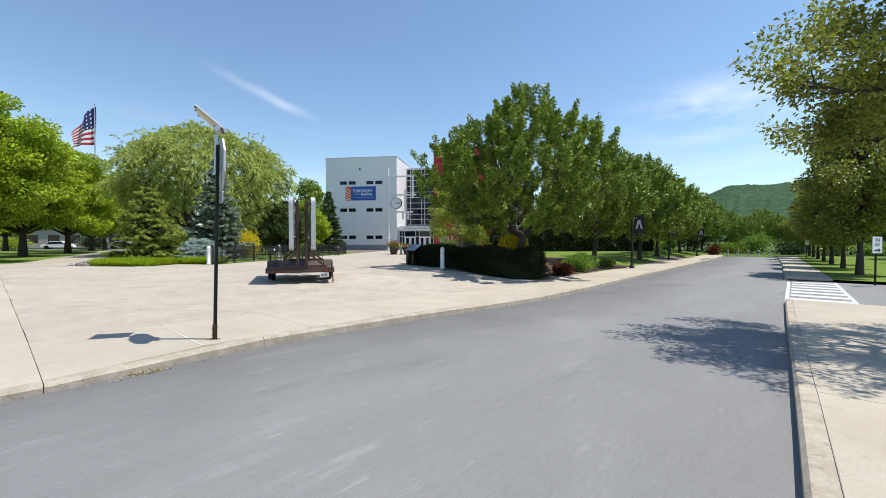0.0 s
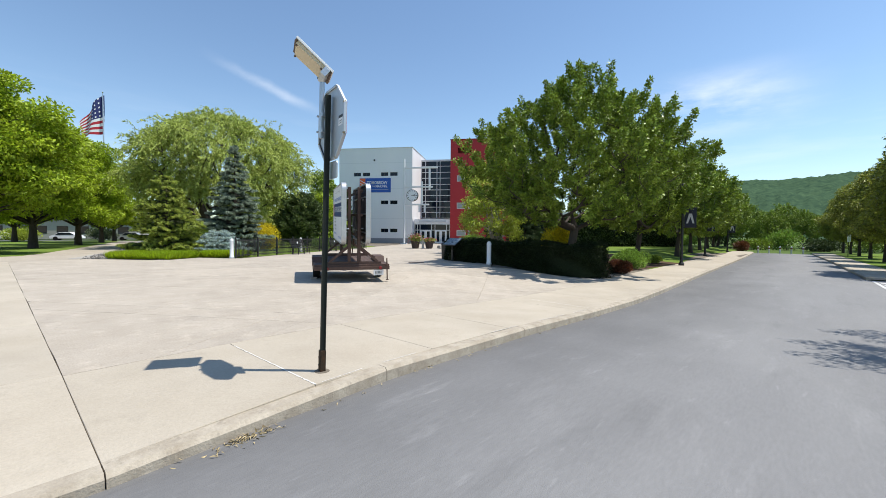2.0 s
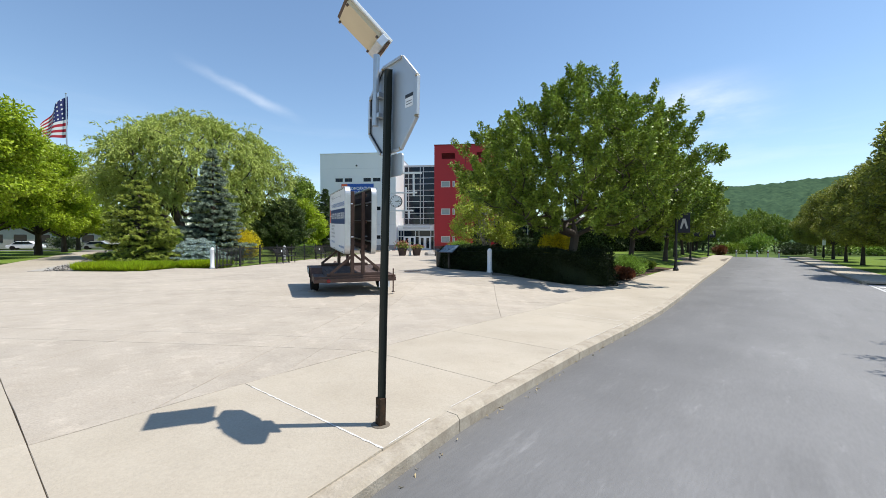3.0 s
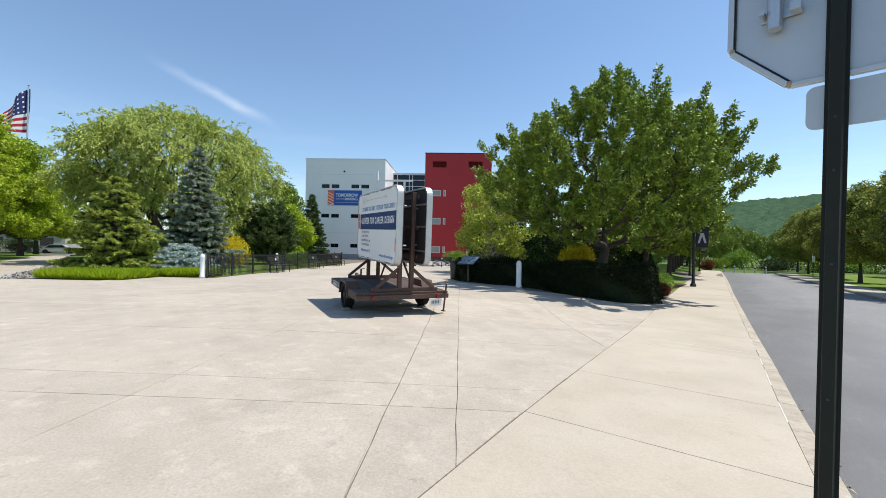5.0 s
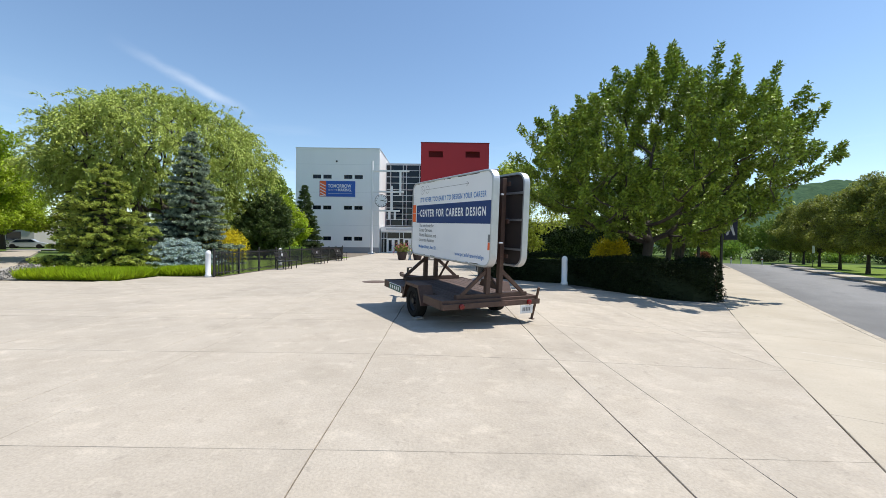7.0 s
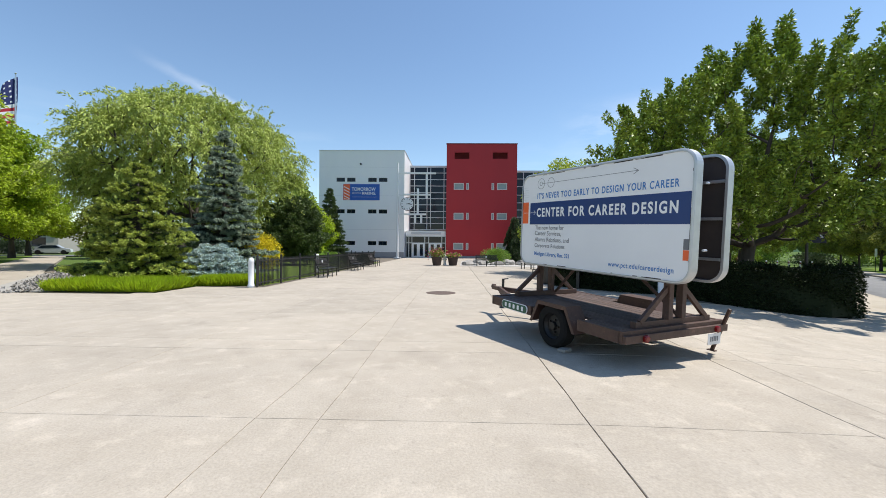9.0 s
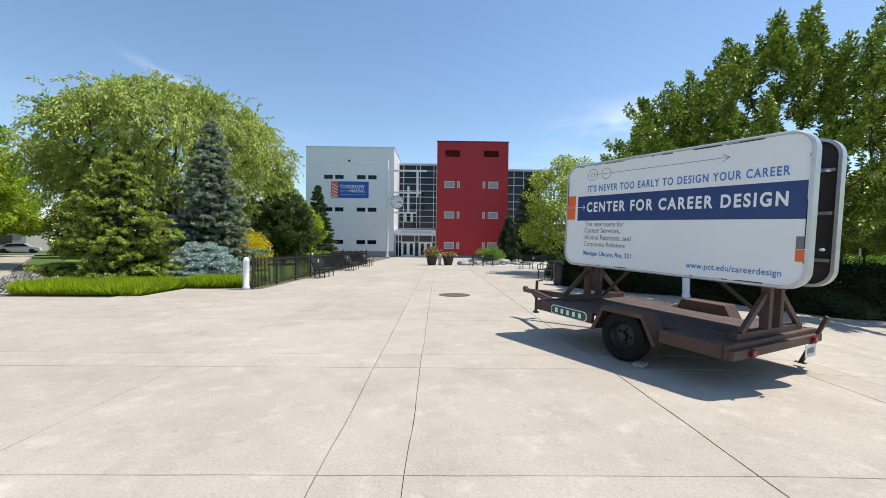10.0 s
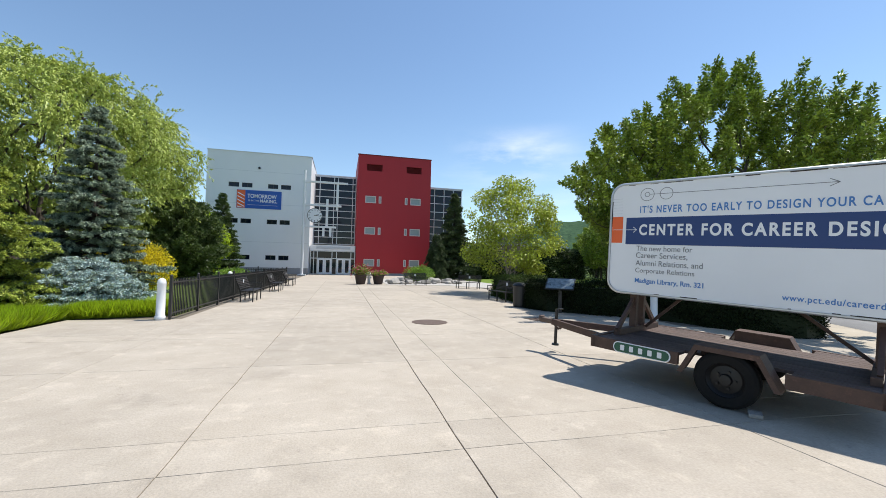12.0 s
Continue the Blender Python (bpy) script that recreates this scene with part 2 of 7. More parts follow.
def gutter_stain(mt, low, high, dark):
    """Years of run-off leave the road darker along its western kerb, with a ragged edge."""
    nt, ln = mt.node_tree.nodes, mt.node_tree.links
    base = nt["Principled BSDF"].inputs["Base Color"]
    colour = base.links[0].from_socket
    geo, dot, rag = nt.new("ShaderNodeNewGeometry"), nt.new("ShaderNodeVectorMath"), nt.new("ShaderNodeTexNoise")
    dot.operation = "DOT_PRODUCT"
    dot.inputs[1].default_value = (0.8384, -0.545, 0)
    rag.inputs["Scale"].default_value, rag.inputs["Detail"].default_value = 0.6, 6
    ln.new(geo.outputs["Position"], dot.inputs[0])
    ln.new(geo.outputs["Position"], rag.inputs["Vector"])
    warp, ramp, mul = nt.new("ShaderNodeMath"), nt.new("ShaderNodeMapRange"), nt.new("ShaderNodeVectorMath")
    warp.operation = "MULTIPLY_ADD"
    warp.inputs[1].default_value = 3.0
    ln.new(rag.outputs["Fac"], warp.inputs[0])
    ln.new(dot.outputs["Value"], warp.inputs[2])
    ramp.inputs["From Min"].default_value, ramp.inputs["From Max"].default_value = low + 1.5, high + 1.5
    ramp.inputs["To Min"].default_value, ramp.inputs["To Max"].default_value = dark, 1.0
    ln.new(warp.outputs["Value"], ramp.inputs["Value"])
    mul.operation = "MULTIPLY"
    ln.new(colour, mul.inputs[0])
    ln.new(ramp.outputs["Result"], mul.inputs[1])
    ln.new(mul.outputs["Vector"], base)


gutter_stain(ASPHALT, -6.3, -3.6, 0.66)
PAINT_WHITE = material("road_paint", (0.60, 0.60, 0.58), 0.8, second=(0.33, 0.33, 0.325), scale=5, amount=0.9, fine=0.2, blotch=((12, 0.52, 0.64, -0.18),))
LAWN = material("lawn", (0.165, 0.235, 0.04), 0.95, second=(0.10, 0.155, 0.028), scale=1.6, amount=0.9, bump=0.9, bump_scale=40, fine=0.35, spec=0.1)
FIELD = material("field", (0.10, 0.15, 0.035), 0.95, second=(0.07, 0.11, 0.03), scale=0.05, amount=1.0, fine=0.3, spec=0.1)
MULCH = material("mulch", (0.13, 0.085, 0.055), 0.95, second=(0.06, 0.04, 0.03), scale=14, amount=1.0, bump=1.0, bump_scale=35, fine=0.4, spec=0.1)
STONE = material("boulder", (0.38, 0.36, 0.33), 0.9, second=(0.24, 0.22, 0.2), scale=4, amount=1.0, bump=0.8, bump_scale=25, spread=0.25, fine=0.2)
GRAVEL = material("gravel", (0.42, 0.40, 0.36), 0.9, second=(0.28, 0.26, 0.24), scale=12, amount=1.0, bump=1.0, bump_scale=30, island=0.3, fine=0.3)
WHITE_WALL = material("white_panel", (0.80, 0.81, 0.82), 0.65, second=(0.74, 0.75, 0.76), scale=0.5, amount=0.6, fine=0.02, stretch_z=0.3)
GREY_BASE = material("grey_block", (0.30, 0.31, 0.33), 0.85, second=(0.25, 0.26, 0.28), scale=2, fine=0.08, bump=0.3)
RED_WALL = material("red_panel", (0.42, 0.016, 0.022), 0.55, second=(0.36, 0.013, 0.02), scale=0.6, amount=0.7, fine=0.03, stretch_z=0.3)
RED_VENT = material("red_louvre", (0.16, 0.006, 0.008), 0.7, scale=3)
FRAME_GREY = material("aluminium_frame", (0.62, 0.64, 0.66), 0.4, 0.3, scale=2, amount=0.3)
FRAME_RED = material("pale_frame", (0.62, 0.56, 0.55), 0.5, scale=2, amount=0.3)
ROOF = material("roof_membrane", (0.30, 0.30, 0.30), 0.9, scale=1, fine=0.1)
STEEL_GREEN = material("dark_green_steel", (0.010, 0.014, 0.011), 0.6, 0.0, spec=0.25, second=(0.018, 0.02, 0.016), scale=12, amount=0.7, bump=0.1)
BLACK_METAL = material("black_powder_coat", (0.014, 0.014, 0.015), 0.42, second=(0.02, 0.02, 0.022), scale=9, bump=0.1)
GALV = material("galvanised", (0.55, 0.58, 0.62), 0.38, 0.75, second=(0.42, 0.45, 0.48), scale=16, amount=0.8, bump=0.1)
ALU = material("sign_aluminium", (0.55, 0.57, 0.59), 0.42, 0.6, second=(0.42, 0.43, 0.45), scale=5, amount=0.7)
SIGN_BACK = material("sign_back", (0.50, 0.53, 0.56), 0.42, 0.55, second=(0.42, 0.45, 0.48), scale=5, amount=0.7)
STEEL_RUST = material("rusted_green_steel", (0.016, 0.018, 0.013), 0.8, spec=0.2, second=(0.10, 0.045, 0.022), scale=18, amount=0.7, bump=0.4, bump_scale=70)
LENS_TAN = material("amber_lens", (0.34, 0.27, 0.17), 0.4, second=(0.24, 0.19, 0.12), scale=30)
BEIGE = material("beige_sheet", (0.62, 0.52, 0.37), 0.6, second=(0.52, 0.43, 0.30), scale=4, amount=0.6)
SOLAR = material("solar_cells", (0.01, 0.012, 0.03), 0.12, scale=4)
RED_SIGN = material("red_sheeting", (0.5, 0.02, 0.02), 0.5, scale=4)
SIGN_WHITE = material("vinyl_white", (0.80, 0.81, 0.83), 0.45, second=(0.72, 0.73, 0.75), scale=1.2, amount=0.6)
SIGN_NAVY = material("vinyl_navy", (0.013, 0.042, 0.165), 0.42, second=(0.011, 0.036, 0.145), scale=2)
SIGN_BLUE = material("vinyl_blue", (0.06, 0.20, 0.50), 0.5, scale=3, amount=0.3)
SIGN_ORANGE = material("vinyl_orange", (0.80, 0.13, 0.03), 0.5, scale=3, amount=0.3)
SIGN_GREY = material("vinyl_grey", (0.16, 0.165, 0.18), 0.5, scale=3, amount=0.3)
SIGN_LIGHT = material("vinyl_pale", (0.55, 0.57, 0.6), 0.5, scale=3, amount=0.3)
BANNER_BLUE = material("banner_blue", (0.02, 0.10, 0.42), 0.5, second=(0.015, 0.08, 0.35), scale=1, amount=0.6)
PANEL_BACK = material("sign_back_steel", (0.035, 0.03, 0.03), 0.7, second=(0.06, 0.045, 0.04), scale=3, amount=1.0, bump=0.2)
BROWN = material("brown_paint", (0.125, 0.066, 0.047), 0.62, second=(0.07, 0.037, 0.028), scale=5, amount=1.0, bump=0.3, bump_scale=30, fine=0.2, blotch=((14, 0.58, 0.68, 0.25),))
DECK = material("weathered_boards", (0.125, 0.08, 0.064), 0.75, second=(0.065, 0.042, 0.035), scale=4, amount=1.0, bump=0.6, bump_scale=45, spread=0.25, fine=0.25, blotch=((11, 0.56, 0.66, 0.2),))
RUBBER = material("tyre_rubber", (0.010, 0.010, 0.010), 0.9, spec=0.2, second=(0.022, 0.021, 0.02), scale=8, bump=0.3)
RIM = material("black_rim", (0.010, 0.009, 0.009), 0.5, 0.1, scale=9)
LAMP_RED = material("lamp_red", (0.18, 0.008, 0.008), 0.2, scale=9)
PLATE_WHITE = material("plate_white", (0.7, 0.7, 0.7), 0.5, scale=20, amount=0.6)
PLAQUE_GREEN = material("plaque_green", (0.02, 0.10, 0.06), 0.5, scale=8)
WHITE_POST = material("white_painted_steel", (0.78, 0.79, 0.80), 0.5, second=(0.66, 0.67, 0.67), scale=7, amount=0.6)
TERRACOTTA = material("dark_planter", (0.055, 0.035, 0.03), 0.7, scale=8)
IRON = material("cast_iron", (0.10, 0.07, 0.055), 0.7, 0.2, second=(0.16, 0.11, 0.085), scale=14, amount=1.0, bump=0.6, bump_scale=80)
BARK = material("bark", (0.085, 0.068, 0.055), 0.95, second=(0.045, 0.036, 0.03), scale=9, amount=1.0, bump=1.0, bump_scale=30, stretch_z=0.3)
BARK_PALE = material("bark_pale", (0.36, 0.33, 0.29), 0.9, second=(0.16, 0.13, 0.11), scale=7, amount=1.0, bump=0.6, stretch_z=0.5)


def leaf(name, a, b, through=0.32, vary=0.5, gloss=0.35, rough=0.48):
    return material(name, a, rough, second=b, scale=0.7, amount=1.0, island=vary, spec=gloss, translucent=through)


LEAF_OAK = leaf("leaf_oak", (0.315, 0.41, 0.055), (0.135, 0.21, 0.026), 0.12, 0.5, 0.32, 0.45)
LEAF_LIME = leaf("leaf_lime", (0.43, 0.53, 0.035), (0.22, 0.33, 0.02), 0.4, 0.45)
LEAF_OLIVE = leaf("leaf_olive", (0.34, 0.365, 0.055), (0.15, 0.18, 0.03), 0.32, 0.5)
LEAF_WILLOW = leaf("leaf_willow", (0.49, 0.55, 0.14), (0.31, 0.39, 0.075), 0.22, 0.25, 0.25)
LEAF_YELLOW = leaf("leaf_yellow", (0.44, 0.50, 0.065), (0.26, 0.34, 0.035), 0.35, 0.4)
NEEDLE = leaf("needle_green", (0.11, 0.16, 0.04), (0.04, 0.07, 0.018), 0.1)
NEEDLE_TIP = leaf("needle_tip", (0.50, 0.56, 0.11), (0.33, 0.40, 0.07), 0.28)
NEEDLE_BLUE = leaf("needle_blue", (0.10, 0.145, 0.115), (0.05, 0.075, 0.055), 0.08)
NEEDLE_BLUE_TIP = leaf("needle_blue_tip", (0.42, 0.49, 0.37), (0.28, 0.35, 0.25), 0.15)
NEEDLE_PALE = leaf("needle_pale", (0.52, 0.62, 0.60), (0.36, 0.47, 0.45), 0.15)
NEEDLE_DARK = leaf("needle_dark", (0.085, 0.12, 0.04), (0.035, 0.06, 0.02), 0.15)
LEAF_GOLD = leaf("leaf_gold", (0.82, 0.68, 0.04), (0.62, 0.52, 0.03), 0.4)
LEAF_BRIGHT = leaf("leaf_bright", (0.26, 0.40, 0.06), (0.15, 0.26, 0.04), 0.35)
LEAF_RED = leaf("leaf_red", (0.22, 0.07, 0.03), (0.12, 0.06, 0.03), 0.2)
# near-black: the shade on the plaza hedge is put into its leaf colour
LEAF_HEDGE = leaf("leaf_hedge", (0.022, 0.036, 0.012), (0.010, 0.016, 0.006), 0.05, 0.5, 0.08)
# brighter copy for the bench hedge, its sunlit top put into the colour
LEAF_HEDGE_LIT = leaf("leaf_hedge_lit", (0.085, 0.13, 0.025), (0.03, 0.05, 0.012), 0.08, 0.5, 0.15)
BLADE = leaf("grass_blade", (0.42, 0.52, 0.02), (0.30, 0.43, 0.014), 0.5)
BLOOM = leaf("bloom_pink", (0.5, 0.16, 0.18), (0.3, 0.05, 0.06), 0.2)
FOREST = material("far_forest", (0.075, 0.125, 0.065), 1.0, second=(0.028, 0.056, 0.038), scale=0.09, amount=1.0, bump=1.0, bump_scale=0.05, fine=0.0, spec=0.0)


def glazing(name, tint, rough=0.03):
    mt = bpy.data.materials.new(name)
    mt.use_nodes = True
    bs = mt.node_tree.nodes["Principled BSDF"]
    bs.inputs["Base Color"].default_value = (*tint, 1)
    bs.inputs["Roughness"].default_value, bs.inputs["IOR"].default_value = rough, 1.45
    bs.inputs["Specular IOR Level"].default_value = 0.4
    return mt


GLASS_DARK = glazing("tinted_glass", (0.005, 0.011, 0.022))
GLASS_PALE = glazing("pale_glass", (0.30, 0.34, 0.34), 0.1)

# ---- the plan: u along the road, n across it ----
UX, UY = 0.545, 0.8384


def un(u, n):
    """The plan point u metres along and n metres across the road."""
    return (UX * u + UY * n, UY * u - UX * n)


def smooth(t):
    t = min(max(t, 0.0), 1.0)
    return t * t * (3 - 2 * t)


def gz(x, y):
    """The ground falls gently from the plaza towards the road and along it."""
    u, n = UX * x + UY * y, UY * x - UX * y
    return (-0.35 * smooth((u - 1.5) / 12.5) - 0.0045 * min(max(u - 14, 0), 40)) * smooth((n + 14) / 5)


def drape(bm):
    for v in bm.verts:
        v.co.z += gz(v.co.x, v.co.y)
    return bm


def on_ground(u, n, dz=0.0):
    x, y = un(u, n)
    return (x, y, gz(x, y) + dz)


def pave(x, y):
    """The paving dips a little towards the crossing."""
    u, n = UX * x + UY * y, UY * x - UX * y
    return gz(x, y) - 0.045 * min(max((2.13 - u) / 1.53, 0), 1) * (min(max((n + 8.3) / 2.16, 0), 1) if n < -3 else 0.0)


def kerb_left(u):
    return float(np.interp(u, (0, 1.2, 2.8, 5.6, 9, 12, 16, 25, 35, 46, 66), (-5.98, -6.02, -6.18, -6.25, -6.27, -6.32, -6.42, -6.65, -6.83, -7.08, -7.7)))


def kerb_right(u):
    return float(np.interp(u, (-14, 3.2, 6.6, 14.2, 27.5, 45, 66), (0.0, -0.31, -0.38, -0.57, -0.85, -1.3, -2.2)))


def walk_back(u):
    return float(np.interp(u, (0, 20, 30, 66), (-8.205, -9.01, -9.24, -9.92)))


# ---- ground, road ----
bm = bmesh.new()
gu = [-3000, -40, 0, 1.5, 3, 4.5, 6, 7.5, 9, 10.5, 12, 13.5, 18, 30, 54, 3000]
gn = [-3000, -14, -13, -12, -11, -10, -9, 40, 3000]
gv = [[bm.verts.new((*un(u, n), -0.2)) for n in gn] for u in gu]
for i in range(len(gu) - 1):
    for j in range(len(gn) - 1):
        bm.faces.new((gv[i][j], gv[i][j + 1], gv[i + 1][j + 1], gv[i + 1][j]))
bmesh.ops.recalc_face_normals(bm, faces=bm.faces[:])
drape(bm)
solo("ground", bm, FIELD, "wide grassy ground reaching the horizon", "ground", kind="structure")
bm = bmesh.new()
us = [-40, -20, -8, 0, 1.5, 3, 4.5, 6, 7.5, 9, 10.5, 12, 13.5, 18, 24, 30, 36, 42, 48, 54, 60, 66]
lo = [bm.verts.new((*un(u, kerb_left(u) - 0.05), -0.14)) for u in us]
hi = [bm.verts.new((*un(u, kerb_right(u) + 0.05), -0.14)) for u in us]
for k in range(len(us) - 1):
    bm.faces.new((lo[k], hi[k], hi[k + 1], lo[k + 1]))
drape(bm)
road = solo("road", bm, ASPHALT, "grey asphalt road with faint worn streaks", "road", kind="structure")
bm = bmesh.new()
bm.faces.new([bm.verts.new((*un(u, n), -0.144)) for u, n in ((16.4, -0.6), (16.4, 40), (26.6, 40), (26.6, -0.9))])
drape(bm)
solo("side_road", bm, ASPHALT, "grey asphalt side road joining the main road", "road", kind="structure")
bm = bmesh.new()
bm.faces.new([bm.verts.new((*p, -0.06)) for p in ((-110, 44), (-60, 60), (-60, 67), (-110, 51))])
solo("far_road", bm, ASPHALT, "distant grey asphalt street beyond the lawn", "road", kind="structure")

# ---- lawns and beds ----
def sheet(name, pts, z, mat, label, category):
    b = bmesh.new()
    prism(b, pts, z - 0.25, z)
    return solo(name, b, mat, label, category, kind="structure")


def cut(poly, a, b, c):
    """The two parts of a convex polygon on either side of a*x + b*y = c."""
    low_, high_ = [], []
    for p, q in zip(poly, poly[1:] + poly[:1]):
        dp, dq = a * p[0] + b * p[1] - c, a * q[0] + b * q[1] - c
        if dp <= 0:
            low_.append(p)
        if dp >= 0:
            high_.append(p)
        if dp * dq < 0:
            t = dp / (dp - dq)
            x = (p[0] + (q[0] - p[0]) * t, p[1] + (q[1] - p[1]) * t)
            low_.append(x)
            high_.append(x)
    return [w for w in (low_, high_) if len(w) > 2]


def area(poly):
    return abs(sum(p[0] * q[1] - q[0] * p[1] for p, q in zip(poly, poly[1:] + poly[:1]))) / 2


def cut_all(polys, lines):
    for a, b, c in lines:
        polys = [q for p in polys for q in cut(p, a, b, c) if area(q) > 0.01]
    return polys


def draped(name, poly, lift, mat, label, category, u_cuts, n_cuts, fall=gz):
    """A sheet that follows the fall of the ground."""
    b = bmesh.new()
    for p in cut_all([poly], [(UX, UY, u) for u in u_cuts] + [(UY, -UX, n) for n in n_cuts]):
        b.faces.new([b.verts.new((x, y, lift)) for x, y in p])
    bmesh.ops.remove_doubles(b, verts=b.verts[:], dist=0.002)
    bmesh.ops.recalc_face_normals(b, faces=b.faces[:])
    for v in b.verts:
        v.co.z += fall(v.co.x, v.co.y)
    return solo(name, b, mat, label, category, kind="structure")


N_CUTS = (-14, -13, -12, -11, -10, -9)
draped("lawn_east", [(5.5, 25), (29.9, 64.1), (22, 69.5), (0, 69.5), (-0.5, 53), (1.5, 33)], -0.012, LAWN, "mown green lawn beside the road", "lawn", (30, 40, 50), N_CUTS)
draped("lawn_right", [un(26.4, 0.95), un(70, -0.4), un(70, 26), un(26.4, 26)], -0.01, LAWN, "mown green verge beyond the pavement", "lawn", (30, 50), ())
draped("lawn_near_right", [un(-30, 4.1), un(16.2, 4.1), un(16.2, 30), un(-30, 30)], -0.01, LAWN, "mown green lawn behind the pavement", "lawn", (2, 4, 6, 8, 10, 12), ())
draped("planting_bed", [(-4.9, 24.4), (-2.6, 21.9), (-0.6, 20.2), (1.4, 19.8), un(31, -9.05), (4, 36), (-3.5, 34)], 0.01, MULCH, "brown bark mulch bed behind the hedge", "mulch bed", (20, 24), N_CUTS)
sheet("lawn_west", [(-23.4, 21.5), (-19.4, 19.9), (-19.4, 22.4), (-17.3, 22.9), (-17.1, 46), (-30, 62), (-56, 62), (-34, 31)], 0.0, LAWN, "garden lawn round the trees", "lawn")
sheet("lawn_far_west", [(-30, 21), (-38, 30.2), (-63, 57), (-110, 42), (-110, -10), (-29, 9)], 0.0, LAWN, "broad green lawn under lime trees", "lawn")
sheet("rock_bed", [(-9.4, 40.6), (-4.6, 40.3), (-2.4, 37.2), (0.5, 44), (0, 52), (-9, 52)], 0.015, GRAVEL, "pale gravel bed in front of the red wall", "gravel bed")
sheet("gravel_strip", [(-24.6, 19.2), (-23.3, 20.2), (-23.6, 21.6), (-29.5, 28.5), (-31, 27.5)], 0.012, GRAVEL, "strip of loose stones beside the path", "gravel strip")


# ---- plants ----
def leaves_mesh(pos, axis, length, width, mat, bend=0.25, level=None):
    """One mesh of many leaves: each a folded blade of four corners round its own axis."""
    count = len(pos)
    axis = axis / (np.linalg.norm(axis, axis=1, keepdims=True) + 1e-9)
    side = np.cross(axis, rng.normal(size=(count, 3)) if level is None else rng.normal(size=(count, 3)) * level + np.array((0, 0, 1.0)))
    side /= np.linalg.norm(side, axis=1, keepdims=True) + 1e-9
    up = np.cross(side, axis)
    L = (length * rng.uniform(0.7, 1.3, count))[:, None]
    W = (width * rng.uniform(0.7, 1.3, count))[:, None]
    p = np.stack([pos, pos + axis * L * 0.5 + side * W * 0.5 + up * L * bend, pos + axis * L, pos + axis * L * 0.5 - side * W * 0.5 + up * L * bend], 1)
    me = bpy.data.meshes.new("leaves")
    me.vertices.add(count * 4)
    me.vertices.foreach_set("co", p.astype(np.float32).ravel())
    me.loops.add(count * 4)
    me.loops.foreach_set("vertex_index", np.arange(count * 4, dtype=np.int32))
    me.polygons.add(count)
    me.polygons.foreach_set("loop_start", np.arange(0, count * 4, 4, dtype=np.int32))
    me.update(calc_edges=True)
    me.materials.append(mat)
    return me


def tube_path(bm, pts, radii, n=6):
    """A bent, tapering limb through the points."""
    rings = []
    for i, p in enumerate(pts):
        d = (pts[min(i + 1, len(pts) - 1)] - pts[max(i - 1, 0)]).normalized()
        s = d.cross(Vector((0.31, 0.17, 0.93) if abs(d.z) < 0.9 else (1, 0.1, 0))).normalized()
        t = d.cross(s)
        rings.append([bm.verts.new(p + (s * math.cos(a) + t * math.sin(a)) * radii[i]) for a in (2 * math.pi * k / n for k in range(n))])
    for lo, hi in zip(rings, rings[1:]):
        for k in range(n):
            bm.faces.new((lo[k], lo[(k + 1) % n], hi[(k + 1) % n], hi[k]))
    bm.faces.new(rings[-1])


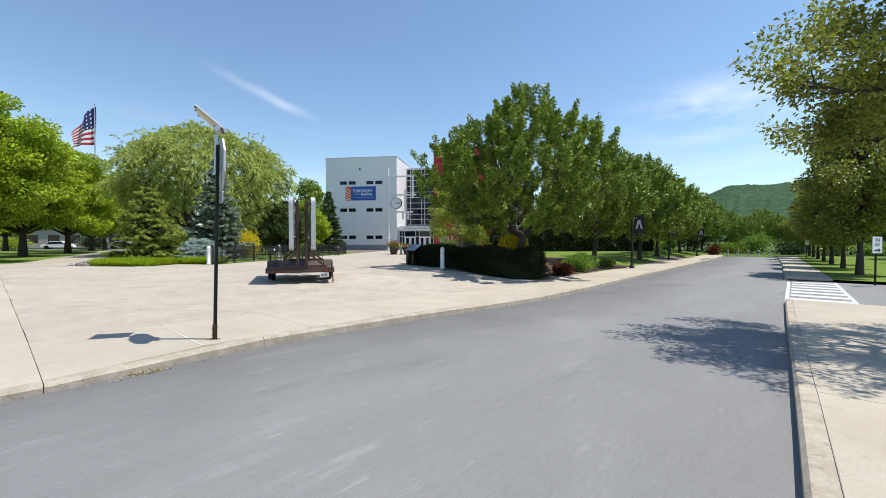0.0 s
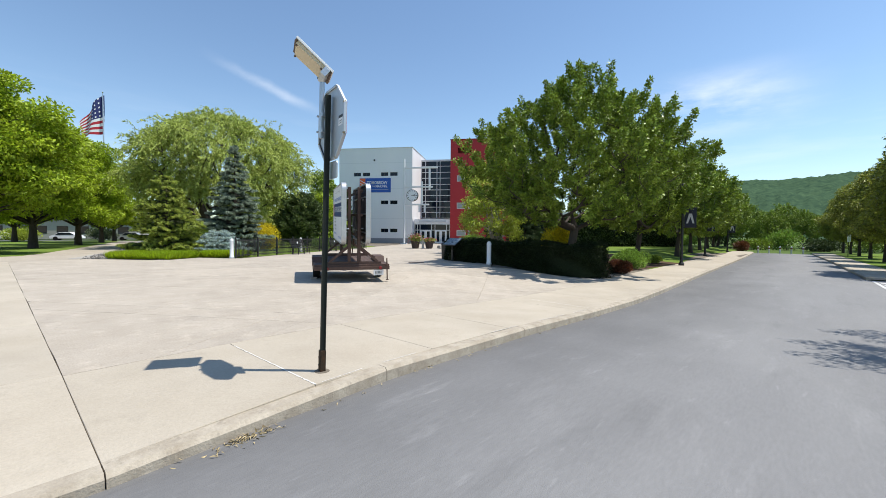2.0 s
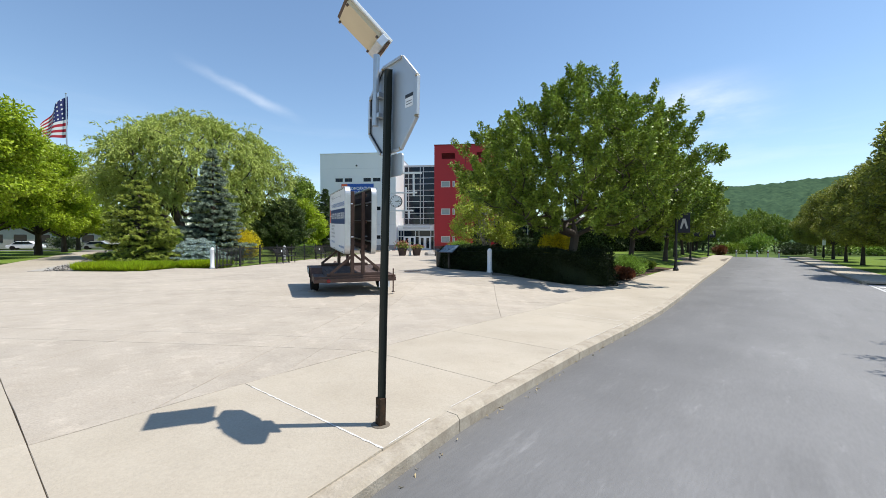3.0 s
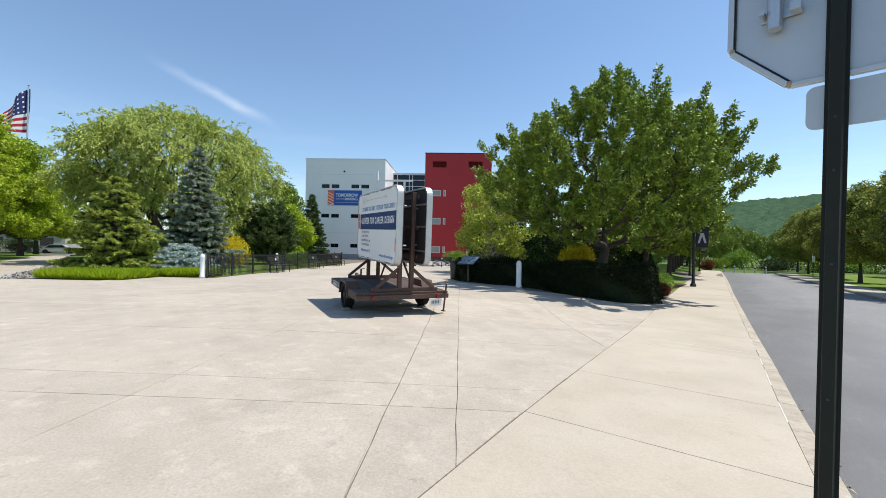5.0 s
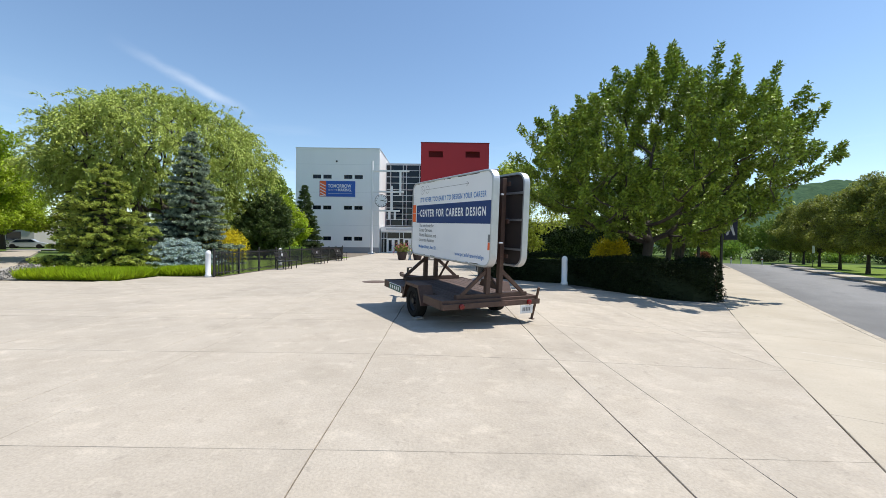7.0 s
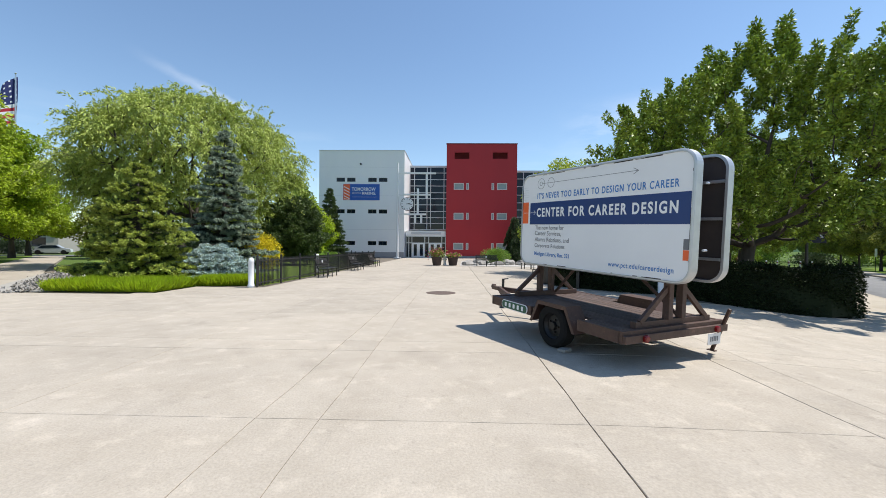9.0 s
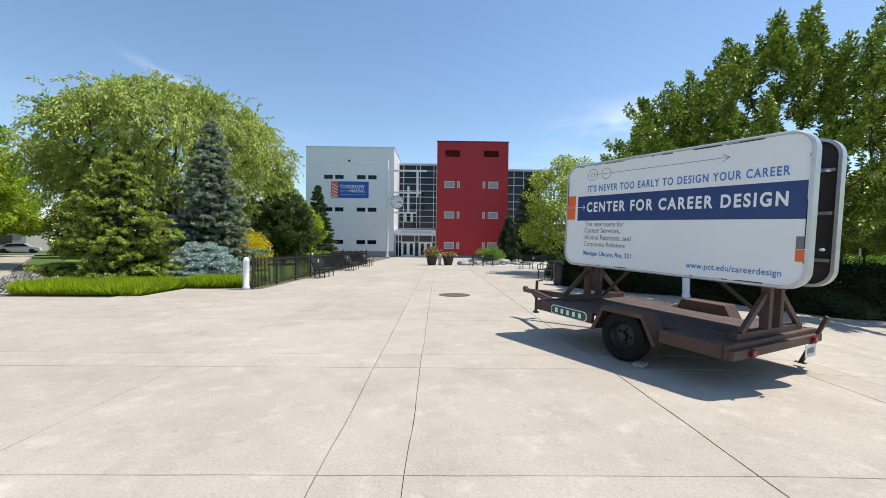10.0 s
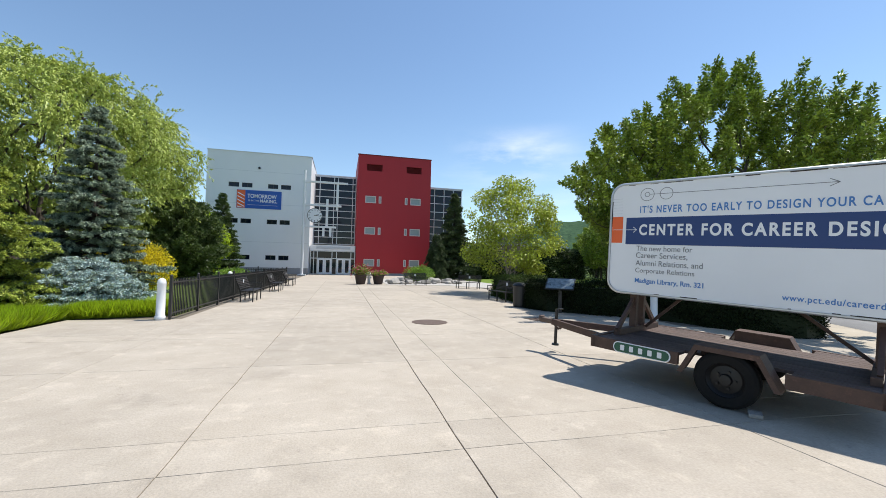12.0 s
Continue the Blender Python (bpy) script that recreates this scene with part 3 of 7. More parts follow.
def tree(name, label, loc, height, radius, base, trunk_r, mat, clusters=70, per=260, leaf_l=0.22, leaf_w=0.12, clump=0.8, seed=1,
         shape="round", bark=BARK, stems=1, squash=(1.0, 1.0), group="", flat=0.75, lean=(0.0, 0.0)):
    """A broadleaf tree: tapered trunk with limbs, and a crown of leaf clumps in an uneven outline."""
    r = random.Random(seed)
    local = np.random.default_rng(seed)
    ob = thing(name, label, "tree" if height > 2.6 else "shrub", loc, group=group)
    bm = bmesh.new()
    tops = []
    for s in range(stems):
        a = 2 * math.pi * s / stems + r.random()
        spread = 0.0 if stems == 1 else radius * 0.35
        pts = []
        for k in range(7):
            f = k / 6
            pts.append(Vector((math.cos(a) * spread * f + r.uniform(-1, 1) * 0.05 * radius * f + lean[0] * f, math.sin(a) * spread * f + r.uniform(-1, 1) * 0.05 * radius * f + lean[1] * f, height * 0.86 * f - (0.12 if k == 0 else 0))))
        tube_path(bm, pts, [trunk_r * (1.35 if k == 0 else 1.0) * (1 - 0.14 * k) for k in range(7)], 9)
        tops.append(pts)
    cpos, csize = [], []
    tries = 0
    while len(cpos) < clusters and tries < clusters * 40:
        tries += 1
        f = r.random() ** 0.85
        if shape == "round":
            w = math.sqrt(max(0.0, 1 - (2 * f - 0.82) ** 2 / 1.45))
        elif shape == "oval":
            w = math.sin(math.pi * (0.12 + 0.85 * f)) ** 0.7
        else:
            w = (1 - f) ** 0.7
        a = r.uniform(0, 2 * math.pi)
        lobe = 0.84 + 0.16 * math.sin(3 * a + seed) + 0.1 * math.sin(5 * a + 2.3 * seed + 6 * f)
        q = radius * w * lobe * math.sqrt(r.uniform(0.12, 1.0))
        c = Vector((q * math.cos(a) * squash[0] + lean[0] * f, q * math.sin(a) * squash[1] + lean[1] * f, base + (height - base) * f * (0.94 + 0.06 * math.sin(4 * a + seed))))
        if any((c - o).length < clump * 0.62 for o in cpos):
            continue
        cpos.append(c)
        csize.append(clump * r.uniform(0.65, 1.25))
    for c in cpos:
        pts = r.choice(tops)
        h = max(base * 0.75, min(c.z * 0.62, height * 0.8))
        f = min(h / (height * 0.86) * 6, 5.99)
        k = int(f)
        p0 = pts[k].lerp(pts[k + 1], f - k)
        mid = p0.lerp(c, 0.5) + Vector((0, 0, 0.12 * (c - p0).length)) + Vector((r.uniform(-1, 1), r.uniform(-1, 1), r.uniform(-1, 1))) * 0.06 * radius
        rr = trunk_r * 0.30 * (1 - 0.6 * h / height)
        tube_path(bm, [p0, p0.lerp(mid, 0.6), mid, mid.lerp(c, 0.6), c], [rr, rr * 0.85, rr * 0.62, rr * 0.42, rr * 0.2], 5)
    part("trunk", bm, bark, ob, "tapered trunk with spreading limbs", smooth=True)
    pos, ax = [], []
    for c, s in zip(cpos, csize):
        m = int(per * (s / clump) ** 2)
        d = local.normal(size=(m, 3))
        d /= np.linalg.norm(d, axis=1, keepdims=True)
        q = d * (local.random(m) ** 0.42)[:, None] * s
        q[:, 2] *= flat
        pos.append(np.array(c) + q)
        ax.append(d * 0.8 + local.normal(size=(m, 3)) * 0.6 + np.array((0, 0, -0.25)))
    pos, ax = np.concatenate(pos), np.concatenate(ax)
    keep = pos[:, 2] > 0.15
    crown = new("crown", leaves_mesh(pos[keep], ax[keep], leaf_l, leaf_w, mat, level=1.5))
    crown.parent = ob
    tagged(crown, "uneven crown of many small leaves")
    return ob


def conifer(name, label, loc, height, radius, mat, whorls=16, arms=11, needles=16, nl=0.08, nw=0.026, seed=1, droop=0.1, power=0.8, base=0.1,
            bark=BARK, category="tree", weep=0.0, tip=None, twigs=9, hang=0.2):
    """A conifer: a straight stem with whorls of boughs, each bough a fan of needled twigs with paler ends."""
    r = random.Random(seed)
    local = np.random.default_rng(seed)
    ob = thing(name, label, category, loc)
    bm = bmesh.new()
    tube_path(bm, [Vector((0, 0, -0.1)), Vector((0, 0, height * 0.5)), Vector((0, 0, height * 0.97))], [height * 0.022 + 0.02, height * 0.013, 0.008], 8)
    old, young = [], []

    def clothe(a, b, n, wide):
        """Needles along a twig from a to b."""
        t = local.random(n) ** 0.8
        a, b = np.array(a), np.array(b)
        d = b - a
        q = a + t[:, None] * d + local.normal(size=(n, 3)) * wide
        x = d / (np.linalg.norm(d) + 1e-6) + local.normal(size=(n, 3)) * 0.75
        fresh = (t > 0.55) if tip else np.zeros(n, bool)
        old.append((q[~fresh], x[~fresh]))
        young.append((q[fresh], x[fresh]))

    for w in range(whorls):
        f = base / height + (1 - base / height) * (w + 0.5) / whorls
        reach = radius * (1 - f) ** power * (1 if f > 0.12 else 0.85)
        count = max(5, int(arms * (0.5 + 0.5 * (1 - f))))
        a0 = r.uniform(0, 6.28)
        for k in range(count):
            a = a0 + 2 * math.pi * k / count + r.uniform(-0.25, 0.25)
            L = max(0.14, reach * r.uniform(0.55, 1.14))
            z0 = height * f + r.uniform(-0.45, 0.45) * height / whorls
            out = Vector((math.cos(a), math.sin(a), 0))
            side = Vector((-math.sin(a), math.cos(a), 0))
            sp = Vector((0, 0, z0))
            e = sp + out * L + Vector((0, 0, max(0.08 - z0, -droop * L - weep * L)))
            m = sp.lerp(e, 0.6) + Vector((0, 0, -0.09 * L + 0.2 * L * weep))
            tube_path(bm, [sp, m, e], [0.012 + 0.012 * L, 0.008 + 0.006 * L, 0.004], 4)
            clothe(m, e, int(needles * (1 + L)), 0.02)
            number = max(4, int(twigs * (0.5 + 0.5 * L)))
            for q in range(number):
                t = 0.22 + 0.78 * (q + r.random()) / number
                p = sp * (1 - t) ** 2 + m * (2 * t * (1 - t)) + e * t * t
                s_ = 1 if q % 2 else -1
                tl = (0.36 * L * (1.12 - t) + 0.16) * r.uniform(0.7, 1.2)
                d = (out * r.uniform(0.55, 1.0) + side * s_ * r.uniform(0.4, 0.9) + Vector((0, 0, r.uniform(-hang, 0.12) - weep))).normalized()
                clothe(p, p + d * tl, int(needles * (0.5 + tl * 1.6)), 0.012 + 0.02 * tl)
    part("trunk", bm, bark, ob, smooth=True)
    for title, rows_, mt in (("foliage", old, mat), ("new_growth", young, tip)):
        pos = np.concatenate([p for p, _ in rows_])
        if len(pos) == 0:
            continue
        ax = np.concatenate([x for _, x in rows_])
        keep = pos[:, 2] > 0.03
        fo = new(title, leaves_mesh(pos[keep], ax[keep], nl, nw, mt, 0.1))
        fo.parent = ob
        tagged(fo, "layered needle boughs" if title == "foliage" else "pale new needle tips")
    return ob


def oak(name, label, loc, height, radius, base, trunk_r, mat, limbs=18, branches=9, per=95, leaf_l=0.2, leaf_w=0.1, seed=1, rise=0.55, upright=0.9,
        group="", lean=(0.0, 0.0), tuft=1.0, full=0.95):
    """An oak: trunk, long rising limbs with side branches, and leafy shoots standing on their ends."""
    r = random.Random(seed)
    local = np.random.default_rng(seed)
    ob = thing(name, label, "tree", loc, group=group)
    bm = bmesh.new()
    stem = lambda h: Vector((lean[0] * (h / height) ** 1.5 + 0.12 * math.sin(h * 1.1 + seed), lean[1] * (h / height) ** 1.5 + 0.1 * math.cos(h * 0.9), h))
    hs = [-0.12] + [height * 0.9 * k / 8 for k in range(1, 9)]
    tube_path(bm, [stem(max(h, 0)) + Vector((0, 0, min(h, 0))) for h in hs], [trunk_r * (1.4 if k == 0 else 1) * (1 - 0.108 * k) for k in range(9)], 10)
    pos, ax = [], []

    def shoot(p, d, L):
        n = int(per * r.uniform(0.7, 1.25) * L / 0.7)
        t = local.random(n)
        wide = (0.21 * (1 - 0.6 * t) * tuft)[:, None]
        rad = local.normal(size=(n, 3)) * wide
        pos.append(np.array(p) + t[:, None] * np.array(d) * L + rad)
        ax.append(rad / (wide + 1e-6) * 0.8 + np.array(d) * 0.5 + local.normal(size=(n, 3)) * 0.35 - np.array((0, 0, 0.35)))

    for i in range(limbs + 1):
        leader = i == limbs
        f = 1.0 if leader else (i + 0.5) / limbs
        h0 = base * 0.75 + (height * 0.74 - base * 0.75) * f ** 1.1
        reach = radius * (full * (1 - f) ** 0.6 + 0.10) * (r.uniform(0.88, 1.0))
        az = i * 2.39996 + r.uniform(-0.3, 0.3) + seed
        out = Vector((math.cos(az), math.sin(az), 0))
        p0 = stem(h0)
        if leader:
            out, reach = Vector((0.15, 0, 1)).normalized(), height * 0.25
            end = p0 + Vector((0, 0, height - h0 - 0.5))
        else:
            end = p0 + out * reach + Vector((0, 0, min(reach * rise * (0.3 + 0.9 * f) + 0.25 * rise, height * (0.80 + 0.16 * f) - h0)))
        mids = []
        for k in range(6):
            t = k / 5
            q = p0.lerp(end, t)
            q.z = p0.z + (end.z - p0.z) * (t ** 1.25 if not leader else t)
            mids.append(q + Vector((r.uniform(-1, 1), r.uniform(-1, 1), r.uniform(-1, 1))) * (0.035 * reach if 0 < k < 5 else 0))
        rr = trunk_r * (0.52 - 0.3 * f)
        tube_path(bm, mids, [rr * (1 - 0.17 * k) for k in range(6)], 6)
        for j in range(branches + (3 if f < 0.3 else 0)):
            t = 0.22 + 0.78 * (j + r.random()) / (branches + (3 if f < 0.3 else 0))
            g = min(t * 5, 4.99)
            p = mids[int(g)].lerp(mids[int(g) + 1], g - int(g))
            tang = (mids[int(g) + 1] - mids[int(g)]).normalized()
            turn = r.choice((-1, 1)) * r.uniform(0.4, 1.25)
            d = Vector((tang.x * math.cos(turn) - tang.y * math.sin(turn), tang.x * math.sin(turn) + tang.y * math.cos(turn), tang.z + r.uniform(-0.25, 0.6) * upright)).normalized()
            if leader:
                a = r.uniform(0, 6.28)
                d = Vector((math.cos(a), math.sin(a), 0.7)).normalized()
            L = (radius * 0.2 * (1.25 - 0.6 * t) + 0.25) * r.uniform(0.6, 1.2)
            q = p + d * L
            tube_path(bm, [p, p + d * L * 0.5 + Vector((0, 0, -0.03)), q], [0.018 * radius / 4 + 0.006, 0.012, 0.006], 4)
            for where in (0.55, 1.0):
                sd = (d * 0.6 + Vector((r.uniform(-0.4, 0.4), r.uniform(-0.4, 0.4), upright * r.uniform(0.2, 1.1)))).normalized()
                shoot(p.lerp(q, where), sd, r.uniform(0.5, 1.25) * tuft)
        shoot(end, ((end - mids[4]).normalized() * 0.5 + Vector((0, 0, upright))).normalized(), 1.3 * tuft)
    part("trunk", bm, BARK, ob, "tapered trunk with spreading limbs", smooth=True)
    crown = new("crown", leaves_mesh(np.concatenate(pos), np.concatenate(ax), leaf_l, leaf_w, mat))
    crown.parent = ob
    tagged(crown, "open crown of leafy upright shoots")
    return ob


def grown_tree(name, label, loc, profile, trunk_r, mat, points=420, gap=0.7, leafing="tuft", per=85, leaf_l=0.17, leaf_w=0.085, size=1.0, seed=1, lean=(0.0, 0.0),
               fork=None, lobes=0.16, rise=0.55, shell=0.45, stems=1, bark=BARK, group="", rough=0.12, clear=(1.4, -0.18), crown_label="uneven crown of leafy shoots with dark gaps"):
    """A broadleaf tree grown branch by branch: twig ends fill an uneven envelope given by (height, radius) pairs, each end joins the nearest
    lower limb, limbs thicken with the ends that they carry, and every end bears a leafy shoot or hanging sprays."""
    r = random.Random(seed)
    local = np.random.default_rng(seed)
    ob = thing(name, label, "tree", loc, group=group)
    zs, rs = [p[0] for p in profile], [p[1] for p in profile]
    low, high = zs[0], zs[-1]
    fork = fork or low
    ph = [r.uniform(0, 6.28) for _ in range(6)]
    axis = lambda z: np.array((lean[0] * (max(z, 0) / high) ** 1.4, lean[1] * (max(z, 0) / high) ** 1.4, z))

    def envelope(z, a):
        f = (z - low) / (high - low)
        bump_ = 1 + lobes * (0.5 * math.sin(2 * a + ph[0]) + 0.6 * math.sin(3 * a + ph[1] + 3 * f) + 0.5 * math.sin(5 * a + ph[2] - 5 * f) + 0.45 * math.sin(8 * a + ph[3] + 9 * f))
        return float(np.interp(z, zs, rs)) * bump_

    ends = []
    tries = 0
    arr = np.zeros((points, 3))
    biggest = max(rs)
    while len(ends) < points and tries < points * 60:
        tries += 1
        z = low + (high - low) * r.random()
        R = float(np.interp(z, zs, rs))
        if r.random() > R / biggest + 0.08:
            continue
        a = r.uniform(0, 2 * math.pi)
        q = envelope(z, a) * (shell + (1 - shell) * r.random() ** 0.6)
        p = axis(z) + np.array((q * math.cos(a), q * math.sin(a), r.uniform(-rough, rough) * 3))
        if noise.noise(Vector(p) / clear[0] + Vector((seed, 0, 0))) < clear[1]:
            continue
        n = len(ends)
        if n and np.min(np.sum((arr[:n] - p) ** 2, 1)) < (gap * r.uniform(0.6, 1.1)) ** 2:
            continue
        arr[n] = p
        ends.append(p)
    # skeleton: nodes with their parents
    nodes, parent, paths = [], [], []
    for k in range(stems):
        path = []
        off = np.zeros(3)
        turn = 2 * math.pi * k / stems + ph[4]
        for j in range(8):
            z = (high * 0.72) * j / 7
            spread = 0.0 if stems == 1 else 0.34 * biggest * (j / 7) ** 1.1
            off = off + np.array((r.uniform(-1, 1), r.uniform(-1, 1), 0)) * 0.02 * high * (j > 0)
            nodes.append(axis(z) + off + np.array((math.cos(turn) * spread, math.sin(turn) * spread, -0.12 if j == 0 else 0.0)))
            parent.append(len(nodes) - 2 if j else -1)
            path.append(len(nodes) - 1)
        paths.append(path)
    heart = axis(low + 0.25 * (high - low))
    order = sorted(range(len(ends)), key=lambda i: float(np.linalg.norm(ends[i] - heart)) + r.uniform(0, 0.9))
    tips = []
    for i in order:
        p = ends[i]
        N = np.array(nodes)
        d = p - N
        dist = np.linalg.norm(d, axis=1)
        flat_ = np.linalg.norm(d[:, :2], axis=1)
        cost = dist + 1.6 * np.maximum(0, rise * flat_ - d[:, 2]) + 50 * (N[:, 2] < fork * 0.8)
        j = int(np.argmin(cost))
        q = nodes[j]
        L = dist[j]
        steps = max(2, int(L / 0.55) + 1)
        path = [j]
        for k in range(1, steps + 1):
            t = k / steps
            w = q + (p - q) * t
            w = w + np.array((0, 0, -0.10 * L * math.sin(math.pi * t))) + (local.normal(size=3) * 0.04 * L if k < steps else 0)
            nodes.append(w)
            parent.append(path[-1])
            path.append(len(nodes) - 1)
        paths.append(path)
        tips.append(path[-1])
    load = np.zeros(len(nodes))
    for k in tips:
        load[k] += 1
    for k in range(len(nodes) - 1, -1, -1):
        if parent[k] >= 0:
            load[parent[k]] += load[k]
    most = max(load[paths[k][0]] for k in range(stems))
    thick = np.maximum(0.006, trunk_r * np.power(load / most, 0.52))
    bm = bmesh.new()
    for k, path in enumerate(paths):
        radii = [float(thick[j]) for j in path]
        if k < stems:
            radii[0] *= 1.45
        else:
            radii[0] = min(radii[0], radii[1] * 1.15)
        tube_path(bm, [Vector(nodes[j]) for j in path], radii, 9 if k < stems else (6 if load[path[1]] > 5 else 4))
    part("trunk", bm, bark, ob, "tapered trunk with spreading limbs", smooth=True)
    pos, ax = [], []
    for k in tips:
        p = nodes[k]
        away = p - axis(p[2])
        away[2] = 0
        away /= np.linalg.norm(away) + 1e-6
        f = (p[2] - low) / (high - low)
        if leafing == "tuft":
            for m in range(2):
                d = away * r.uniform(0.2, 0.8) * (1.1 - 0.6 * f) + np.array((0, 0, 0.35 + 0.75 * f)) + local.normal(size=3) * (0.18 if m == 0 else 0.55)
                d /= np.linalg.norm(d)
                L = r.uniform(0.55, 1.05) * size * (1.0 + 0.45 * max(f, 0) * r.random() if m == 0 else 0.75)
                n = int(per * r.uniform(0.7, 1.2) * (1.0 if m == 0 else 0.6))
                t = local.random(n)
                wide = (0.21 * size * (1.0 - 0.72 * t ** 1.5))[:, None]
                u_ = local.normal(size=(n, 3))
                u_ /= np.linalg.norm(u_, axis=1, keepdims=True)
                rad = u_ * wide * np.sqrt(local.random(n))[:, None]
                pos.append(p + (t - 0.25)[:, None] * d * L + rad)
                ax.append(u_ * 0.75 + d * 0.55 + local.normal(size=(n, 3)) * 0.3 - np.array((0, 0, 0.3)))
        else:
            for m in range(int(r.uniform(0.7, 1.3) * 9)):
                d = away * r.uniform(0.3, 1.0) + local.normal(size=3) * 0.55 + np.array((0, 0, 0.25 + 0.3 * f))
                L = r.uniform(0.45, 0.95) * size
                drop = r.uniform(0.35, 1.25) * size
                n = per
                t = local.random(n)[:, None]
                start = p + local.normal(size=3) * 0.16 * size
                pos.append(start + d * L * t + np.array((0, 0, -drop)) * t ** 2 + local.normal(size=(n, 3)) * 0.035)
                ax.append(d * L + np.array((0, 0, -2 * drop)) * t + local.normal(size=(n, 3)) * 0.45)
    crown = new("crown", leaves_mesh(np.concatenate(pos), np.concatenate(ax), leaf_l, leaf_w, mat, level=1.3))
    crown.parent = ob
    tagged(crown, crown_label)
    return ob


def bush(name, label, loc, rx, ry, h, mat, count=5000, ll=0.09, lw=0.045, seed=1, group="", lumps=9):
    """A rounded shrub: short stems and leaves over a lumpy mound."""
    r = random.Random(seed)
    local = np.random.default_rng(seed)
    ob = thing(name, label, "shrub", loc, group=group)
    bm = bmesh.new()
    pos, ax = [], []
    for k in range(lumps):
        a, q = r.uniform(0, 6.28), math.sqrt(r.random()) * 0.62
        s = r.uniform(0.34, 0.52)
        c = np.array((math.cos(a) * q * rx, math.sin(a) * q * ry, h * (0.62 - 0.28 * q) * r.uniform(0.85, 1.1)))
        tube_path(bm, [Vector((c[0] * 0.2, c[1] * 0.2, -0.05)), Vector(c) * 0.6, Vector(c)], [0.03, 0.02, 0.008], 5)
        m = count // lumps
        d = local.normal(size=(m, 3))
        d /= np.linalg.norm(d, axis=1, keepdims=True)
        d2 = d * (local.random(m) ** 0.3)[:, None] * np.array((rx * s * 1.25, ry * s * 1.25, h * s * 0.95))
        pos.append(c + d2)
        ax.append(d + local.normal(size=(m, 3)) * 0.5 + np.array((0, 0, 0.4)))
    part("stems", bm, BARK, ob)
    pos = np.concatenate(pos)
    pos[:, 2] = np.abs(pos[:, 2]) + 0.01
    fo = new("foliage", leaves_mesh(pos, np.concatenate(ax), ll, lw, mat))
    fo.parent = ob
    return ob


# large oak and its neighbours beyond the hedge
grown_tree("oak_tree", "large leafy green oak tree behind the clipped hedge", (0.95, 22.3, gz(0.95, 22.3)), [(2.5, 1.8), (3.0, 3.4), (3.8, 4.5), (4.9, 4.9), (6.1, 4.2), (7.1, 2.9), (7.9, 1.7), (8.8, 0.7), (9.1, 0.3)], 0.2, LEAF_OAK, 410, 0.74, "tuft", 215, 0.135, 0.066, 1.0, 11, lean=(-0.1, -0.4), rough=0.14, fork=2.0, lobes=0.09, shell=0.45)
grown_tree("oak_tree", "tall green oak tree rising from mulch bed", (6.3, 30.6, gz(6.3, 30.6)), [(2.2, 1.2), (2.9, 2.9), (4.2, 3.5), (5.6, 3.2), (6.9, 2.2), (8.1, 0.5)], 0.16, LEAF_OAK, 250, 0.74, "tuft", 125, 0.17, 0.085, 1.0, 12, lobes=0.16)
row = grown_tree("street_tree", "green street tree on the lawn beside the road", on_ground(39.0, -11.0), [(2.2, 1.2), (2.9, 3.1), (4.4, 3.8), (6.0, 3.5), (7.5, 2.3), (8.6, 0.5)], 0.16, LEAF_OAK, 240, 0.78, "tuft", 80, 0.23, 0.115, 1.1, 13, lobes=0.16, group="street trees by the lawn")
for k, u in enumerate((47.5, 55.5, 63.5, 71.5, 79.5)):
    s = (1.0, 0.96, 1.0, 0.95, 1.0)[k]
    c = copy_thing(row, pose(*on_ground(u, -11.1 - 0.06 * (u - 40)), 0, 0, 67 * k + 40))
    c.scale = (s, s, s)
# right-hand row
rrow = tree("street_tree", "olive-green street tree on the verge beyond the pavement", on_ground(31.5, 2.2), 9.3, 3.4, 2.3, 0.15, LEAF_OLIVE, 86, 300, 0.21, 0.10, 0.72, 21, "oval", group="street trees on the verge", flat=0.8)
for k, u in enumerate((39, 46.5, 53.5, 60.5, 67.5, 75)):
    s = (0.80, 0.84, 0.78, 0.82, 0.78, 0.84)[k]
    c = copy_thing(rrow, pose(*on_ground(u, 2.2 - 0.03 * (u - 33)), 0, 0, 71 * k + 15))
    c.scale = (s, s, s)
for k, (u, n) in enumerate(((36, 10), (45, 10.5), (54, 10), (64, 9.5))):
    c = copy_thing(rrow, pose(*on_ground(u, n), 0, 0, 59 * k + 33))
    c.scale = (0.92, 0.92, 0.92)
oak("shade_tree", "spreading tree with yellow-green leaves over the pavement", (7.6, 7.7, gz(7.6, 7.7)), 8.2, 3.2, 4.2, 0.16, LEAF_OLIVE, 16, 9, 110, 0.095, 0.052, 31, rise=0.3, upright=0.3, tuft=0.8)
